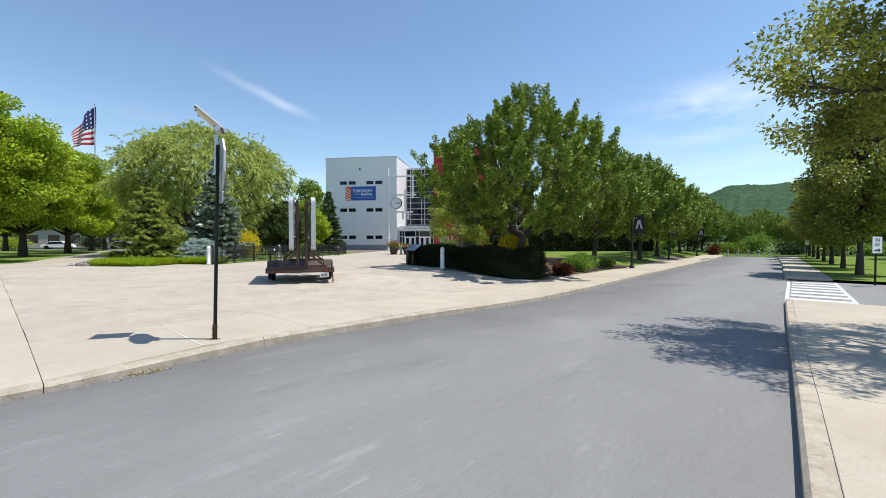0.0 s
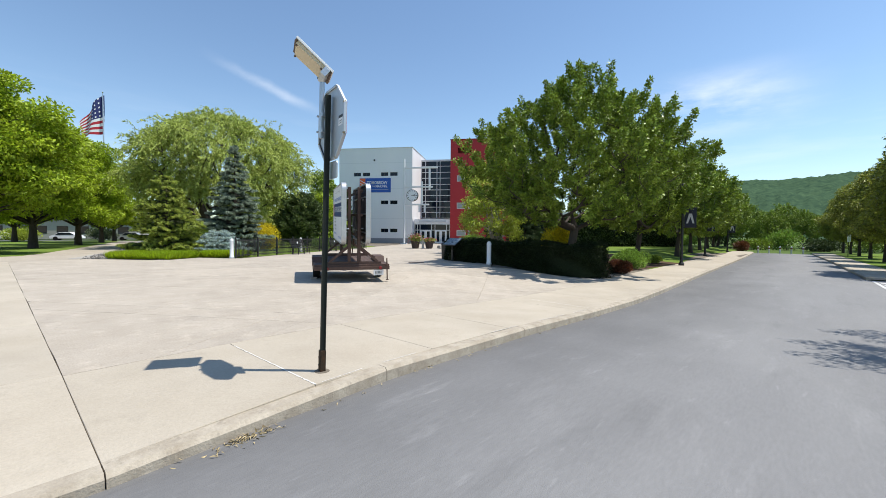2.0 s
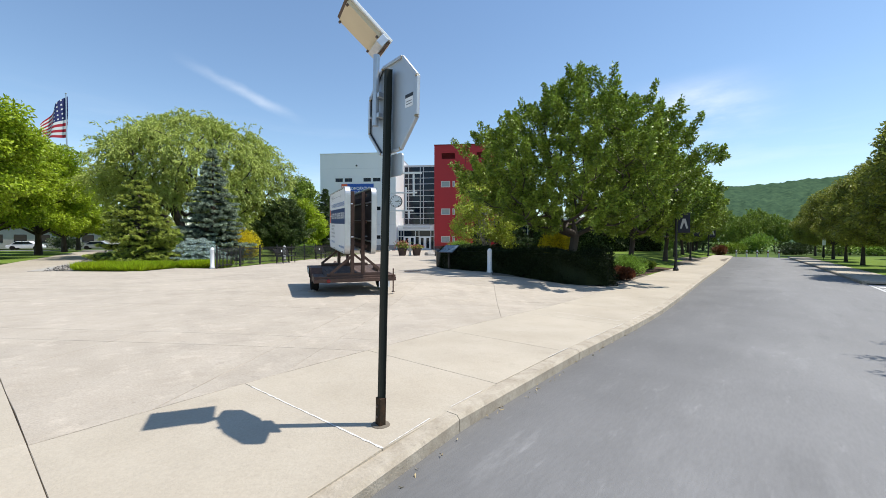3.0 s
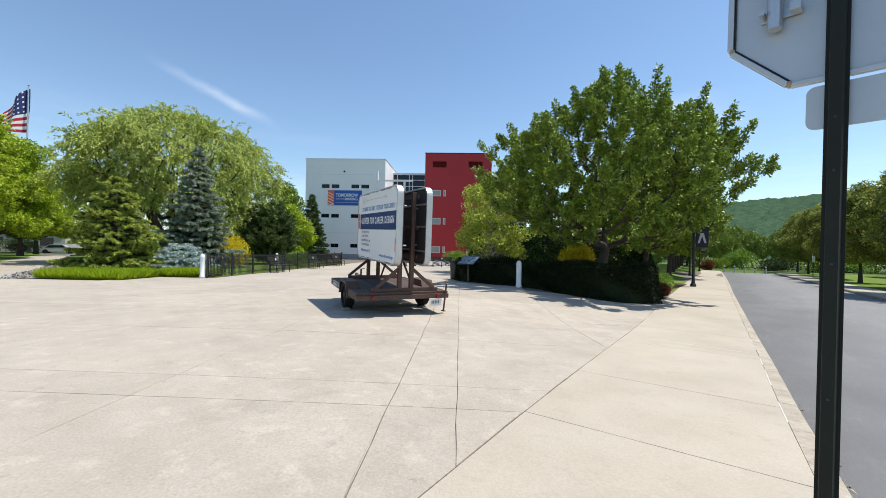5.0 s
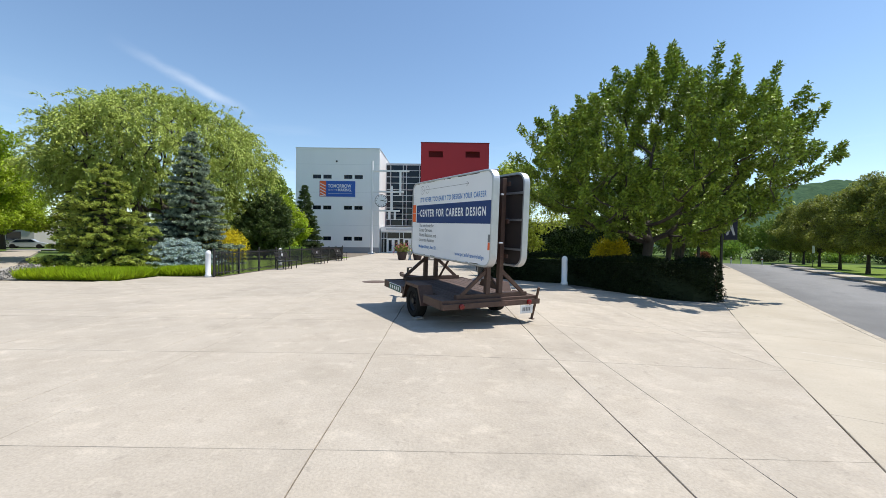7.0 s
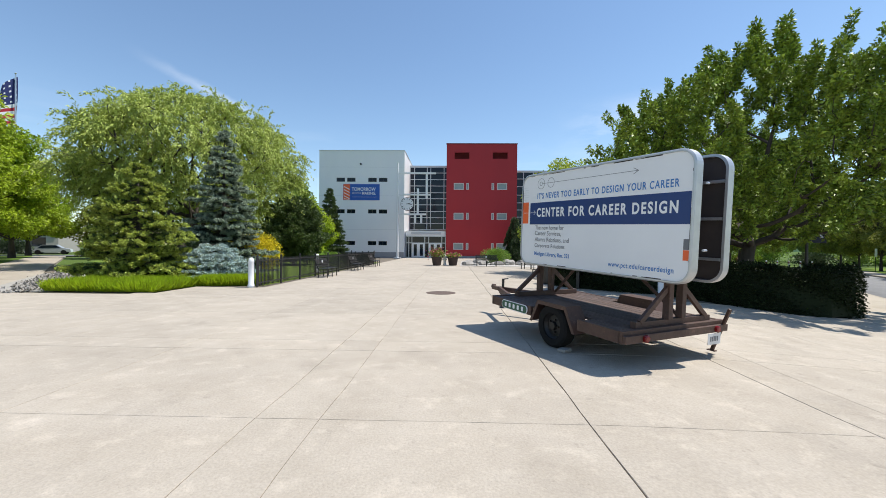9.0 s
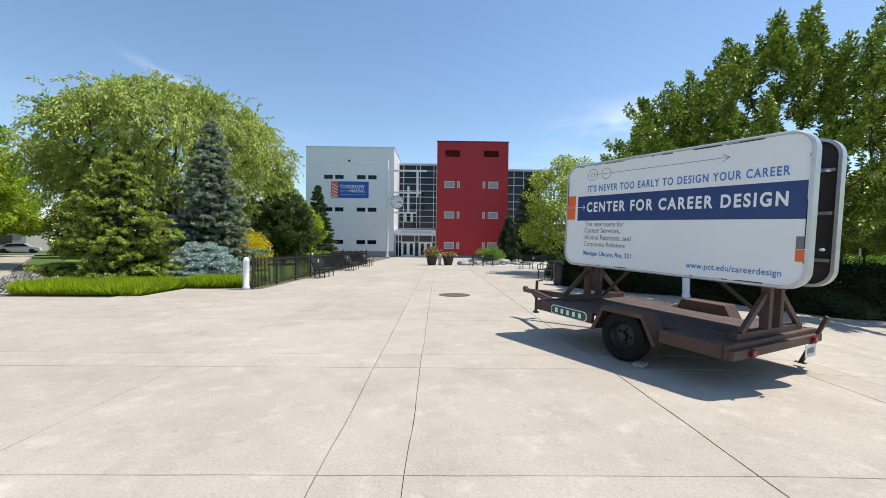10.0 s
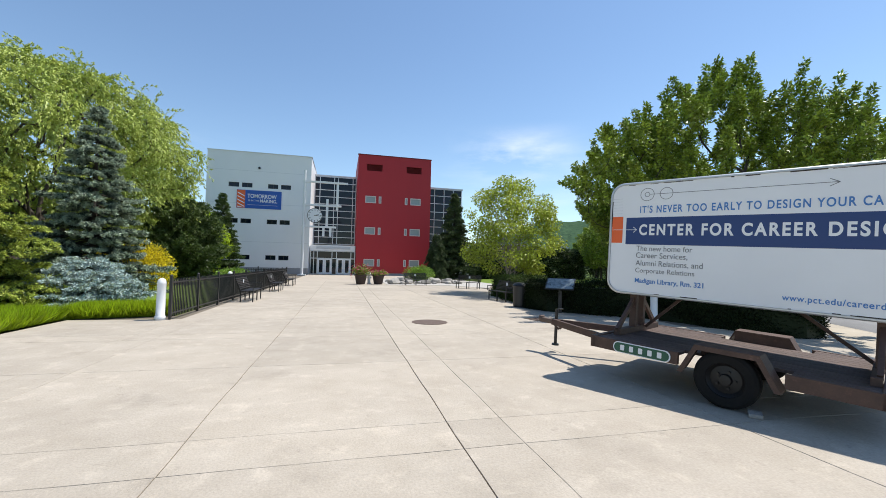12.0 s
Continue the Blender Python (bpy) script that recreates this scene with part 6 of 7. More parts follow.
box(bm, -0.034, 0.034, -0.03, 0.026, -0.02, 0.215, 0.006, loc)
part("post_sleeve", bm, STEEL_RUST, sign, "rust-stained green base sleeve")
for z in (0.07, 0.15):
    bm = bmesh.new()
    rod(bm, (0, -0.040, z), (0, -0.029, z), 0.011, 0.011, 6)
    bm.transform(loc)
    part("bolt", bm, IRON, sign)
bm = bmesh.new()
lathe(bm, [(0.075, 0.0), (0.07, 0.006)], 16)
part("footing", bm, JOINT, sign, "dark asphalt collar at the base")
AX = pose(0, 0, 2.47, 0, 0, FACE) @ pose(0, 0.045, 0, 90, 0, 0)
R8 = 0.352 / math.cos(radians(22.5))
octo = [(R8 * math.cos(radians(22.5 + 45 * k)), R8 * math.sin(radians(22.5 + 45 * k))) for k in range(8)]
bm = bmesh.new()
prism(bm, octo, -0.012, 0.0, AX)
plate8 = part("octagon_plate", bm, SIGN_BACK, sign, "bare aluminium back of the octagon")
bm = bmesh.new()
prism(bm, [(x * 0.985, y * 0.985) for x, y in octo], -0.016, -0.0122, AX)
part("sign_face", bm, RED_SIGN, plate8, "red front face")
for k in range(8):
    a, b = Vector((*octo[k], 0.0)), Vector((*octo[(k + 1) % 8], 0.0))
    inset = (b - a) * 0.025
    bm = bmesh.new()
    beam(bm, (a + inset) * 0.985 + Vector((0, 0, 0.006)), (b - inset) * 0.985 + Vector((0, 0, 0.006)), 0.022, 0.022, 0.003)
    bm.transform(AX)
    part("rim", bm, ALU, plate8)
    bm = bmesh.new()
    lathe(bm, [(0.011, 0.0), (0.011, 0.016), (0.006, 0.02)], 8, AX @ pose(a.x * 0.965, a.y * 0.965, 0))
    part("rim_light", bm, LENS_TAN, plate8)
# thin cable inside the rim
bm = bmesh.new()
for k in (2, 3, 4):
    a, b = Vector((*octo[k], 0.0)) * 0.94, Vector((*octo[(k + 1) % 8], 0.0)) * 0.94
    rod(bm, a + Vector((0, 0, 0.006)), b + Vector((0, 0, 0.006)), 0.004, 0.004, 6)
bm.transform(AX)
part("cable", bm, BLACK_METAL, plate8, "thin black cable")
bm = bmesh.new()
box(bm, 0.185, 0.285, 0.02, 0.045, 0.0005, 0.002, 0, AX)
part("sticker", bm, BLACK_METAL, plate8)
bm = bmesh.new()
box(bm, 0.185, 0.285, -0.05, 0.0185, 0.0005, 0.002, 0, AX)
part("sticker", bm, SIGN_WHITE, plate8, "small white sticker with a dark heading")
for k in range(2):
    bm = bmesh.new()
    box(bm, 0.20, 0.27, -0.012 - 0.02 * k, -0.006 - 0.02 * k, 0.0022, 0.003, 0, AX)
    part("sticker_line", bm, SIGN_GREY, plate8)
bm = bmesh.new()
prism(bm, rounded(0.25, 0.17, 0.03), -0.012, 0.0, AX @ pose(0.035, -0.455, 0))
part("small_plate", bm, SIGN_BACK, sign, "small bare metal plate under the octagon")
PX, PY = -0.19, 0.004
bm = bmesh.new()
rod(bm, (PX, PY, 2.36), (PX, PY, 2.93), 0.026, 0.026, 16)
bm.transform(loc)
part("solar_mast", bm, GALV, sign, "short galvanised tube")
for z in (2.43, 2.59):
    bm = bmesh.new()
    box(bm, PX - 0.05, PX + 0.085, PY + 0.026, PY + 0.036, z - 0.018, z + 0.018, 0.002)
    box(bm, PX + 0.05, PX + 0.085, PY - 0.02, PY + 0.026, z - 0.018, z + 0.018, 0.002)
    bm.transform(loc)
    part("clamp", bm, GALV, sign)
    bm = bmesh.new()
    rod(bm, (PX - 0.038, PY - 0.035, z), (PX - 0.038, PY + 0.03, z), 0.011, 0.011, 8)
    bm.transform(loc)
    part("clamp_bolt", bm, GALV, sign)
TIP = pose(-0.055, 0.0, 0.045) @ loc @ pose(PX, PY, 3.07) @ pose(0, 0, 0, 0, 0, -FACE + 32) @ pose(0, 0, 0, 0, 38, 0) @ pose(-0.055, 0.04, 0)
bm = bmesh.new()
box(bm, -0.225, 0.225, -0.165, 0.165, 0.004, 0.026, 0.003, TIP)
pan = part("solar_panel", bm, SIGN_WHITE, sign, "tilted solar panel with a white frame and beige back")
bm = bmesh.new()
box(bm, -0.21, 0.21, -0.15, 0.15, 0.0265, 0.029, 0, TIP)
part("solar_cells", bm, SOLAR, pan)
bm = bmesh.new()
box(bm, -0.195, 0.135, -0.145, 0.145, -0.034, 0.0035, 0.004, TIP)
part("battery_box", bm, BEIGE, pan, "beige flat box under the panel")
for x0, x1 in ((-0.222, -0.196), (0.20, 0.222)):
    bm = bmesh.new()
    box(bm, x0, x1, -0.15, 0.15, -0.018, 0.0035, 0.002, TIP)
    part("end_rail", bm, IRON, pan)
bm = bmesh.new()
box(bm, 0.137, 0.199, -0.165, 0.075, -0.085, 0.0035, 0.004, TIP)
part("bracket", bm, GALV, pan, "folded galvanised bracket")
bm = bmesh.new()
box(bm, 0.14, 0.198, 0.077, 0.15, -0.02, 0.0035, 0.002, TIP)
part("bracket_well", bm, BLACK_METAL, pan)
for x in (-0.18, 0.12):
    for y in (-0.135, 0.135):
        bm = bmesh.new()
        lathe(bm, [(0.010, -0.05), (0.010, -0.0345)], 8, TIP @ pose(x, y, 0))
        part("bolt", bm, IRON, pan)

# ---- one-way sign ----
ow = thing("one_way_sign", "white ONE WAY sign on a dark post beside the side road", "road sign", on_ground(25.2, 2.15), 30)
bm = bmesh.new()
rod(bm, (0, 0, -0.1), (0, 0, 2.0), 0.03, 0.03, 10)
part("post", bm, STEEL_GREEN, ow)
bm = bmesh.new()
prism(bm, rounded(0.62, 0.72, 0.04), 0, 0.012, pose(0, -0.032, 1.66, 90) )
pl = part("plate", bm, SIGN_WHITE, ow)
written("lettering", "ONE", 0.36, 0.15, BLACK_METAL, pl, pose(-0.18, -0.046, 1.80, 90))
written("lettering", "WAY", 0.36, 0.15, BLACK_METAL, pl, pose(-0.18, -0.046, 1.60, 90))
bm = bmesh.new()
prism(bm, [(-0.22, -0.03), (0.06, -0.03), (0.06, -0.09), (0.22, 0.0), (0.06, 0.09), (0.06, 0.03), (-0.22, 0.03)], 0, 0.003, pose(0, -0.046, 1.43, 90))
part("arrow", bm, BLACK_METAL, pl)
ow.scale = (1.2, 1.2, 0.98)
fs = thing("road_sign", "small blank pale road sign far along the verge", "road sign", on_ground(58, 0.4), 30)
bm = bmesh.new()
rod(bm, (0, 0, -0.1), (0, 0, 2.2), 0.03, 0.03, 8)
part("post", bm, STEEL_GREEN, fs)
bm = bmesh.new()
box(bm, -0.35, 0.35, -0.045, -0.032, 1.5, 2.3, 0.01)
part("plate", bm, SIGN_WHITE, fs)

# ---- lamp posts with banners ----
lamp = thing("street_lamp", "black lamp post with a dark banner among the trees", "street lamp", (8.4, 28.7, gz(8.4, 28.7)), -33, "lamp posts by the lawn")
bm = bmesh.new()
lathe(bm, [(0.16, 0), (0.16, 0.12), (0.10, 0.22), (0.08, 0.5), (0.065, 4.4)], 14)
part("pole", bm, BLACK_METAL, lamp)
bm = bmesh.new()
lathe(bm, [(0.07, 4.4), (0.17, 4.5), (0.2, 4.85), (0.12, 5.0), (0.03, 5.1)], 14)
part("lantern", bm, BLACK_METAL, lamp)
for z in (2.35, 3.55):
    bm = bmesh.new()
    rod(bm, (0, 0, z), (0.78, 0, z), 0.018, 0.018, 8)
    part("arm", bm, BLACK_METAL, lamp)
bm = bmesh.new()
box(bm, 0.1, 0.74, -0.006, 0.006, 2.37, 3.53)
cloth = part("banner", bm, material("banner_dark", (0.02, 0.025, 0.05), 0.7), lamp, "dark blue banner with a pale emblem")
bm = bmesh.new()
prism(bm, [(0.2, 2.6), (0.3, 2.6), (0.42, 3.0), (0.54, 2.6), (0.64, 2.6), (0.5, 3.2), (0.34, 3.2)], 0.007, 0.010, pose(0, 0, 0, 90))
part("emblem", bm, SIGN_LIGHT, cloth)
for u in (45, 60):
    copy_thing(lamp, pose(*on_ground(u, -9.9), 0, 0, -33))

# ---- flag ----
flag = thing("flagpole", "tall white pole flying the stars and stripes", "flagpole", (-77.1, 67.2, 0))
bm = bmesh.new()
lathe(bm, [(0.14, 0), (0.12, 6), (0.06, 20.2), (0.05, 20.3)], 12)
lathe(bm, [(0.0, 20.28), (0.12, 20.4), (0.0, 20.52)], 12)
part("pole", bm, GALV, flag)
FLAG_RED, FLAG_BLUE = material("flag_red", (0.45, 0.02, 0.04), 0.8), material("flag_blue", (0.02, 0.03, 0.14), 0.8)
bm = bmesh.new()
nx, nz = 26, 26
vv = [[None] * (nz + 1) for _ in range(nx + 1)]
for i in range(nx + 1):
    for j in range(nz + 1):
        f, h = i / nx, j / nz
        reach = 2.9 * f * (1 - 0.10 * f)
        vv[i][j] = bm.verts.new((-reach * 0.75, -reach * 0.5 + 0.25 * math.sin(9 * f + 2 * h), 20.1 - 5.4 * (1 - h) - 4.1 * f ** 1.1 * h - 0.5 * f * (1 - h)))
for i in range(nx):
    for j in range(nz):
        fc = bm.faces.new((vv[i][j], vv[i + 1][j], vv[i + 1][j + 1], vv[i][j + 1]))
        stripe = j * 13 // nz
        star = (i % 3 == 1 and j % 3 == 1 and 0 < i < 12 and 12 < j < nz)
        fc.material_index = (1 if star else 2) if (i < 12 and j >= 12) else (0 if stripe % 2 == 0 else 1)
cl = part("flag", bm, [FLAG_RED, SIGN_WHITE, FLAG_BLUE], flag, "red, white and blue flag hanging limp")

flag.scale = (1.35, 1.35, 1.35)

# ---- fence, benches, street furniture ----
fence = thing("metal_fence", "black metal picket fence beside the plaza", "fence", (-17.1, 21.95, 0), -1.3)
FL = 19.4
for k in range(11):
    bm = bmesh.new()
    y = FL * k / 10
    box(bm, -0.032, 0.032, y - 0.032, y + 0.032, 0, 1.14, 0.004)
    lathe(bm, [(0.04, 1.14), (0.045, 1.16), (0.0, 1.2)], 8, pose(0, y, 0))
    part("post", bm, BLACK_METAL, fence)
for z in (0.16, 0.98):
    bm = bmesh.new()
    box(bm, -0.018, 0.018, 0.02, FL, z - 0.02, z + 0.02)
    part("rail", bm, BLACK_METAL, fence)
pick = bmesh.new()
box(pick, -0.012, 0.012, -0.012, 0.012, 0.06, 1.06)
rod(pick, (0, 0, 1.04), (0, 0, 1.10), 0.013, 0.001, 4)
pick_me = finish(pick, BLACK_METAL)
for k in range(180):
    if k % 18:
        ob = new("picket", pick_me)
        ob.parent = fence
        ob.location = (0, FL * k / 180, 0)
fence2 = thing("metal_fence", "black metal picket fence closing the garden", "fence", (-16.65, 41.4, 0), 84)
for k in range(6):
    bm = bmesh.new()
    box(bm, -0.032, 0.032, 2 * k - 0.032, 2 * k + 0.032, 0, 1.2, 0.004)
    part("post", bm, BLACK_METAL, fence2)
for z in (0.16, 0.98):
    bm = bmesh.new()
    box(bm, -0.018, 0.018, 0.02, 10, z - 0.02, z + 0.02)
    part("rail", bm, BLACK_METAL, fence2)
for k in range(1, 86):
    ob = new("picket", pick_me)
    ob.parent = fence2
    ob.location = (0, 10 * k / 86, 0)


def bollard(label, x, y):
    ob = thing("bollard", label, "bollard", (x, y, 0), group="white bollards")
    b = bmesh.new()
    lathe(b, [(0.125, 0.0), (0.125, 0.10), (0.105, 0.12), (0.105, 0.92), (0.11, 0.94), (0.11, 0.97), (0.085, 1.05), (0.04, 1.09), (0.0, 1.10)], 20)
    part("shaft", b, WHITE_POST, ob, smooth=True)
    b = bmesh.new()
    lathe(b, [(0.135, 0.0), (0.135, 0.045)], 20)
    part("base_ring", b, GALV, ob)
    return ob


bollard("white domed bollard at the fence's end", -17.3, 21.9)
bollard("white domed bollard in front of the hedge", -3.15, 20.55)
bollard("white domed bollard behind the fence", -17.7, 30.2)


def bench(label, x, y, turn, group):
    """A black metal slatted bench, its back along local +x."""
    ob = thing("bench", label, "bench", (x, y, 0), turn, group)
    for k in range(7):
        b = bmesh.new()
        box(b, -0.23 + 0.065 * k, -0.185 + 0.065 * k, -0.9, 0.9, 0.43, 0.45, 0.004)
        part("seat_slat", b, BLACK_METAL, ob)
    for k in range(7):
        b = bmesh.new()
        z = 0.50 + 0.062 * k
        box(b, 0.235 + 0.028 * k, 0.255 + 0.028 * k, -0.9, 0.9, z, z + 0.045, 0.004)
        part("back_slat", b, BLACK_METAL, ob)
    for yy in (-0.78, 0.0, 0.78):
        b = bmesh.new()
        beam(b, (-0.2, yy, 0), (-0.2, yy, 0.43), 0.04, 0.05)
        beam(b, (0.24, yy, 0), (0.24, yy, 0.46), 0.04, 0.05)
        beam(b, (0.27, yy, 0.44), (0.45, yy, 0.95), 0.03, 0.05)
        beam(b, (-0.22, yy, 0.415), (0.27, yy, 0.415), 0.05, 0.02)
        part("leg_frame", b, BLACK_METAL, ob)
    for yy in (-0.88, 0.88):
        b = bmesh.new()
        beam(b, (-0.22, yy, 0.44), (-0.22, yy, 0.66), 0.03, 0.04)
        beam(b, (-0.24, yy, 0.66), (0.30, yy, 0.66), 0.04, 0.03)
        part("armrest", b, BLACK_METAL, ob)
    b = bmesh.new()
    box(b, 0.315, 0.33, -0.06, 0.06, 0.70, 0.84)
    part("tag", b, SIGN_WHITE, ob, "small white plaque")
    return ob


for y in (27.6, 33.4, 38.6):
    bench("black metal slatted bench along the picket fence", -16.25 + 0.02 * (y - 27), y, 180, "benches along the fence")
bench("black metal bench with its back to the hedge", -5.5, 27.4, 8, "benches by the beds")
bench("black metal bench before the gravel bed", -7.2, 40.3, 90, "benches by the beds")
bench("black metal bench before the gravel bed", -4.2, 36.6, 50, "benches by the beds")

bin_ = thing("litter_bin", "black metal litter bin beside the hedge", "litter bin", (-5.75, 24.75, 0))
bm = bmesh.new()
lathe(bm, [(0.27, 0), (0.29, 0.05), (0.31, 0.8), (0.33, 0.83), (0.31, 0.86), (0.2, 0.87)], 24)
part("drum", bm, BLACK_METAL, bin_)
bm = bmesh.new()
lathe(bm, [(0.32, 0.872), (0.24, 0.95), (0.12, 0.97)], 24)
part("lid", bm, BLACK_METAL, bin_)
info = thing("information_panel", "slanted information panel on a black pedestal", "information panel", (-5.15, 22.75, 0), -40)
bm = bmesh.new()
box(bm, -0.06, 0.06, -0.04, 0.04, 0, 0.95, 0.006)
part("pedestal", bm, BLACK_METAL, info)
bm = bmesh.new()
box(bm, -0.50, 0.50, -0.33, 0.33, -0.02, 0.02, 0.008, pose(0, 0, 1.02, 34))
pn = part("panel", bm, BLACK_METAL, info)
bm = bmesh.new()
box(bm, -0.46, 0.46, -0.29, 0.29, 0.021, 0.024, 0, pose(0, 0, 1.02, 34))
part("print", bm, material("printed_panel", (0.28, 0.33, 0.36), 0.25, second=(0.06, 0.09, 0.11), scale=9, amount=1.0), pn, "pale printed surface")

for k, (x, y) in enumerate(((-11.3, 41.1), (-9.95, 41.4))):
    pot = thing("planter", ("dark round planter with tall pink flowers", "dark round planter with low pink flowers")[k], "planter", (x, y, 0), group="planters")
    bm = bmesh.new()
    lathe(bm, [(0.30, 0), (0.34, 0.08), (0.44, 0.62), (0.50, 0.66), (0.50, 0.72), (0.44, 0.74)], 24)
    part("pot", bm, TERRACOTTA, pot)
    cnt = 1300
    d = rng.normal(size=(cnt, 3)) * np.array((0.26, 0.26, (0.16, 0.07)[k])) + np.array((0, 0, (0.98, 0.84)[k]))
    f = new("foliage", leaves_mesh(d, rng.normal(size=(cnt, 3)) + np.array((0, 0, 0.6)), 0.12, 0.06, LEAF_OAK))
    f.parent = pot
    d = rng.normal(size=(380, 3)) * np.array((0.28, 0.28, (0.17, 0.07)[k])) + np.array((0, 0, (1.1, 0.9)[k]))
    f = new("blooms", leaves_mesh(d, rng.normal(size=(380, 3)), 0.12, 0.11, BLOOM))
    f.parent = pot
    tagged(f, "pink and red blooms", kind="stuff")
hyd = thing("hydrant", "small white hydrant between the planters", "hydrant", (-10.65, 41.6, 0))
bm = bmesh.new()
lathe(bm, [(0.16, 0), (0.16, 0.06), (0.11, 0.1), (0.11, 0.62), (0.15, 0.66), (0.14, 0.8), (0.08, 0.92), (0.03, 0.98)], 16)
part("barrel", bm, WHITE_POST, hyd)
bm = bmesh.new()
rod(bm, (-0.2, 0, 0.5), (0.2, 0, 0.5), 0.055, 0.055, 10)
part("outlets", bm, WHITE_POST, hyd)

r = random.Random(4)
for k in range(26):
    bm = bmesh.new()
    bmesh.ops.create_icosphere(bm, subdivisions=2, radius=1)
    s = r.uniform(0.16, 0.5)
    off = Vector((r.uniform(0, 50), r.uniform(0, 50), 0))
    for v in bm.verts:
        v.co *= 1 + 0.35 * noise.noise(v.co * 1.3 + off)
        v.co = Vector((v.co.x * s * 1.3, v.co.y * s, max(v.co.z * s * 0.75, -0.2 * s)))
    x = r.uniform(-9.0, -2.8)
    b = solo("boulder", bm, STONE, "grey weathered boulder on the gravel", "boulder", "boulders in the gravel bed")
    b.matrix_world = pose(x, 41.6 + (0.6 if x < -5 else -1.5) * 0 + r.uniform(0.0, 4.5), 0.015 + 0.2 * s, 0, 0, r.uniform(0, 360))
count = 2600
px = np.stack([rng.uniform(-30.5, -23.6, count), np.zeros(count), np.full(count, 0.02)], 1)
px[:, 1] = 20.0 - (px[:, 0] + 23.6) * 1.18 + rng.normal(size=count) * 0.45
tagged(new("loose_stones", leaves_mesh(px, rng.normal(size=(count, 3)) * np.array((1, 1, 0.3)), 0.12, 0.1, STONE, 0.3)), "loose grey stones along the path", "stones", kind="stuff")

man = thing("manhole_cover", "round rusty manhole cover in the plaza", "manhole cover", (-10.3, 20.87, 0.004))
bm = bmesh.new()
lathe(bm, [(0.50, -0.004), (0.50, 0.003), (0.47, 0.003)], 36)
part("ring", bm, IRON, man)
bm = bmesh.new()
lathe(bm, [(0.455, -0.002), (0.455, 0.006), (0.0, 0.0075)], 36)
part("lid", bm, IRON, man)
drain = thing("drain_grate", "dark iron drain grate in the plaza", "drain", (-6.75, 21.2, 0.004), 12)
bm = bmesh.new()
box(bm, -0.38, 0.38, -0.32, 0.32, -0.003, 0.002)
part("tray", bm, JOINT, drain)
for k in range(9):
    bm = bmesh.new()
    box(bm, -0.36 + 0.08 * k, -0.31 + 0.08 * k, -0.3, 0.3, 0.002, 0.01)
    part("bar", bm, IRON, drain)

# ---- far west: low building and parked cars ----
low = thing("low_building", "long low pale building across the distant street", "building", (-92, 72, 0), 28)
bm = bmesh.new()
box(bm, -14, 14, -5, 5, 0, 4.2)
part("wall", bm, material("buff_render", (0.40, 0.37, 0.33), 0.85, second=(0.33, 0.30, 0.27), scale=1.2, fine=0.06), low)
bm = bmesh.new()
box(bm, -14.4, 14.4, -5.4, 5.4, 4.2, 4.6, 0.05)
part("roof", bm, ROOF, low)
for k in range(8):
    bm = bmesh.new()
    box(bm, -12.5 + 3.3 * k, -10.7 + 3.3 * k, -5.03, -4.95, 1.1, 2.6)
    part("window", bm, GLASS_DARK, low)


def car(label, x, y, turn, mat):
    ob = thing("car", label, "car", (x, y, -0.05), turn, "parked cars")
    b = bmesh.new()
    prism(b, [(-2.2, 0.3), (-2.25, 0.75), (-1.6, 0.92), (-1.0, 1.42), (0.6, 1.45), (1.25, 0.98), (2.15, 0.82), (2.25, 0.35)], -0.88, 0.88, pose(0, 0, 0, 90))
    bmesh.ops.bevel(b, geom=b.edges[:], offset=0.06, segments=2, affect="EDGES")
    part("body", b, mat, ob)
    for s in (-1, 1):
        b = bmesh.new()
        prism(b, [(-1.45, 0.95), (-0.95, 1.36), (0.55, 1.38), (1.05, 1.0)], 0, 0.02, pose(0, 0.9 * s + 0.01, 0, 90))
        part("window", b, GLASS_DARK, ob)
        for wx in (-1.4, 1.4):
            b = bmesh.new()
            lathe(b, [(0.2, -0.1), (0.32, -0.1), (0.34, -0.06), (0.34, 0.06), (0.32, 0.1), (0.2, 0.1)], 20, pose(wx, 0.82 * s, 0.34, 90))
            part("wheel", b, RUBBER, ob)


SILVER, DARKCAR = material("car_silver", (0.5, 0.52, 0.54), 0.3, 0.4), material("car_dark", (0.05, 0.055, 0.07), 0.25)
car("silver parked car across the lawn", -70, 66, 35, SILVER)
car("white parked car across the lawn", -79, 62, 35, SIGN_WHITE)
car("dark parked car across the lawn", -62, 69, 35, DARKCAR)
car("silver parked car across the lawn", -88, 58, 35, SILVER)

# ---- road markings ----
cross = thing("side_crosswalk", "white striped crosswalk over the side road", "crosswalk", (0, 0, 0), kind="structure")
for k in range(7):
    bm = bmesh.new()
    u = 17.4 + 1.25 * k
    pts = [un(u, -0.50), un(u + 0.66, -0.52), un(u + 0.66, 0.95), un(u, 0.95)]
    prism(bm, pts, -0.143, -0.138)
    drape(bm)
    part("stripe", bm, PAINT_WHITE, cross)
for na, nb in ((-0.64, -0.53), (0.97, 1.08)):
    bm = bmesh.new()
    prism(bm, [un(16.9, na), un(16.9, nb), un(26.2, nb - 0.05), un(26.2, na - 0.05)], -0.143, -0.1385)
    drape(bm)
    part("edge_line", bm, PAINT_WHITE, cross)
cross2 = thing("main_crosswalk", "white striped crosswalk over the main road", "crosswalk", (0, 0, 0), kind="structure")
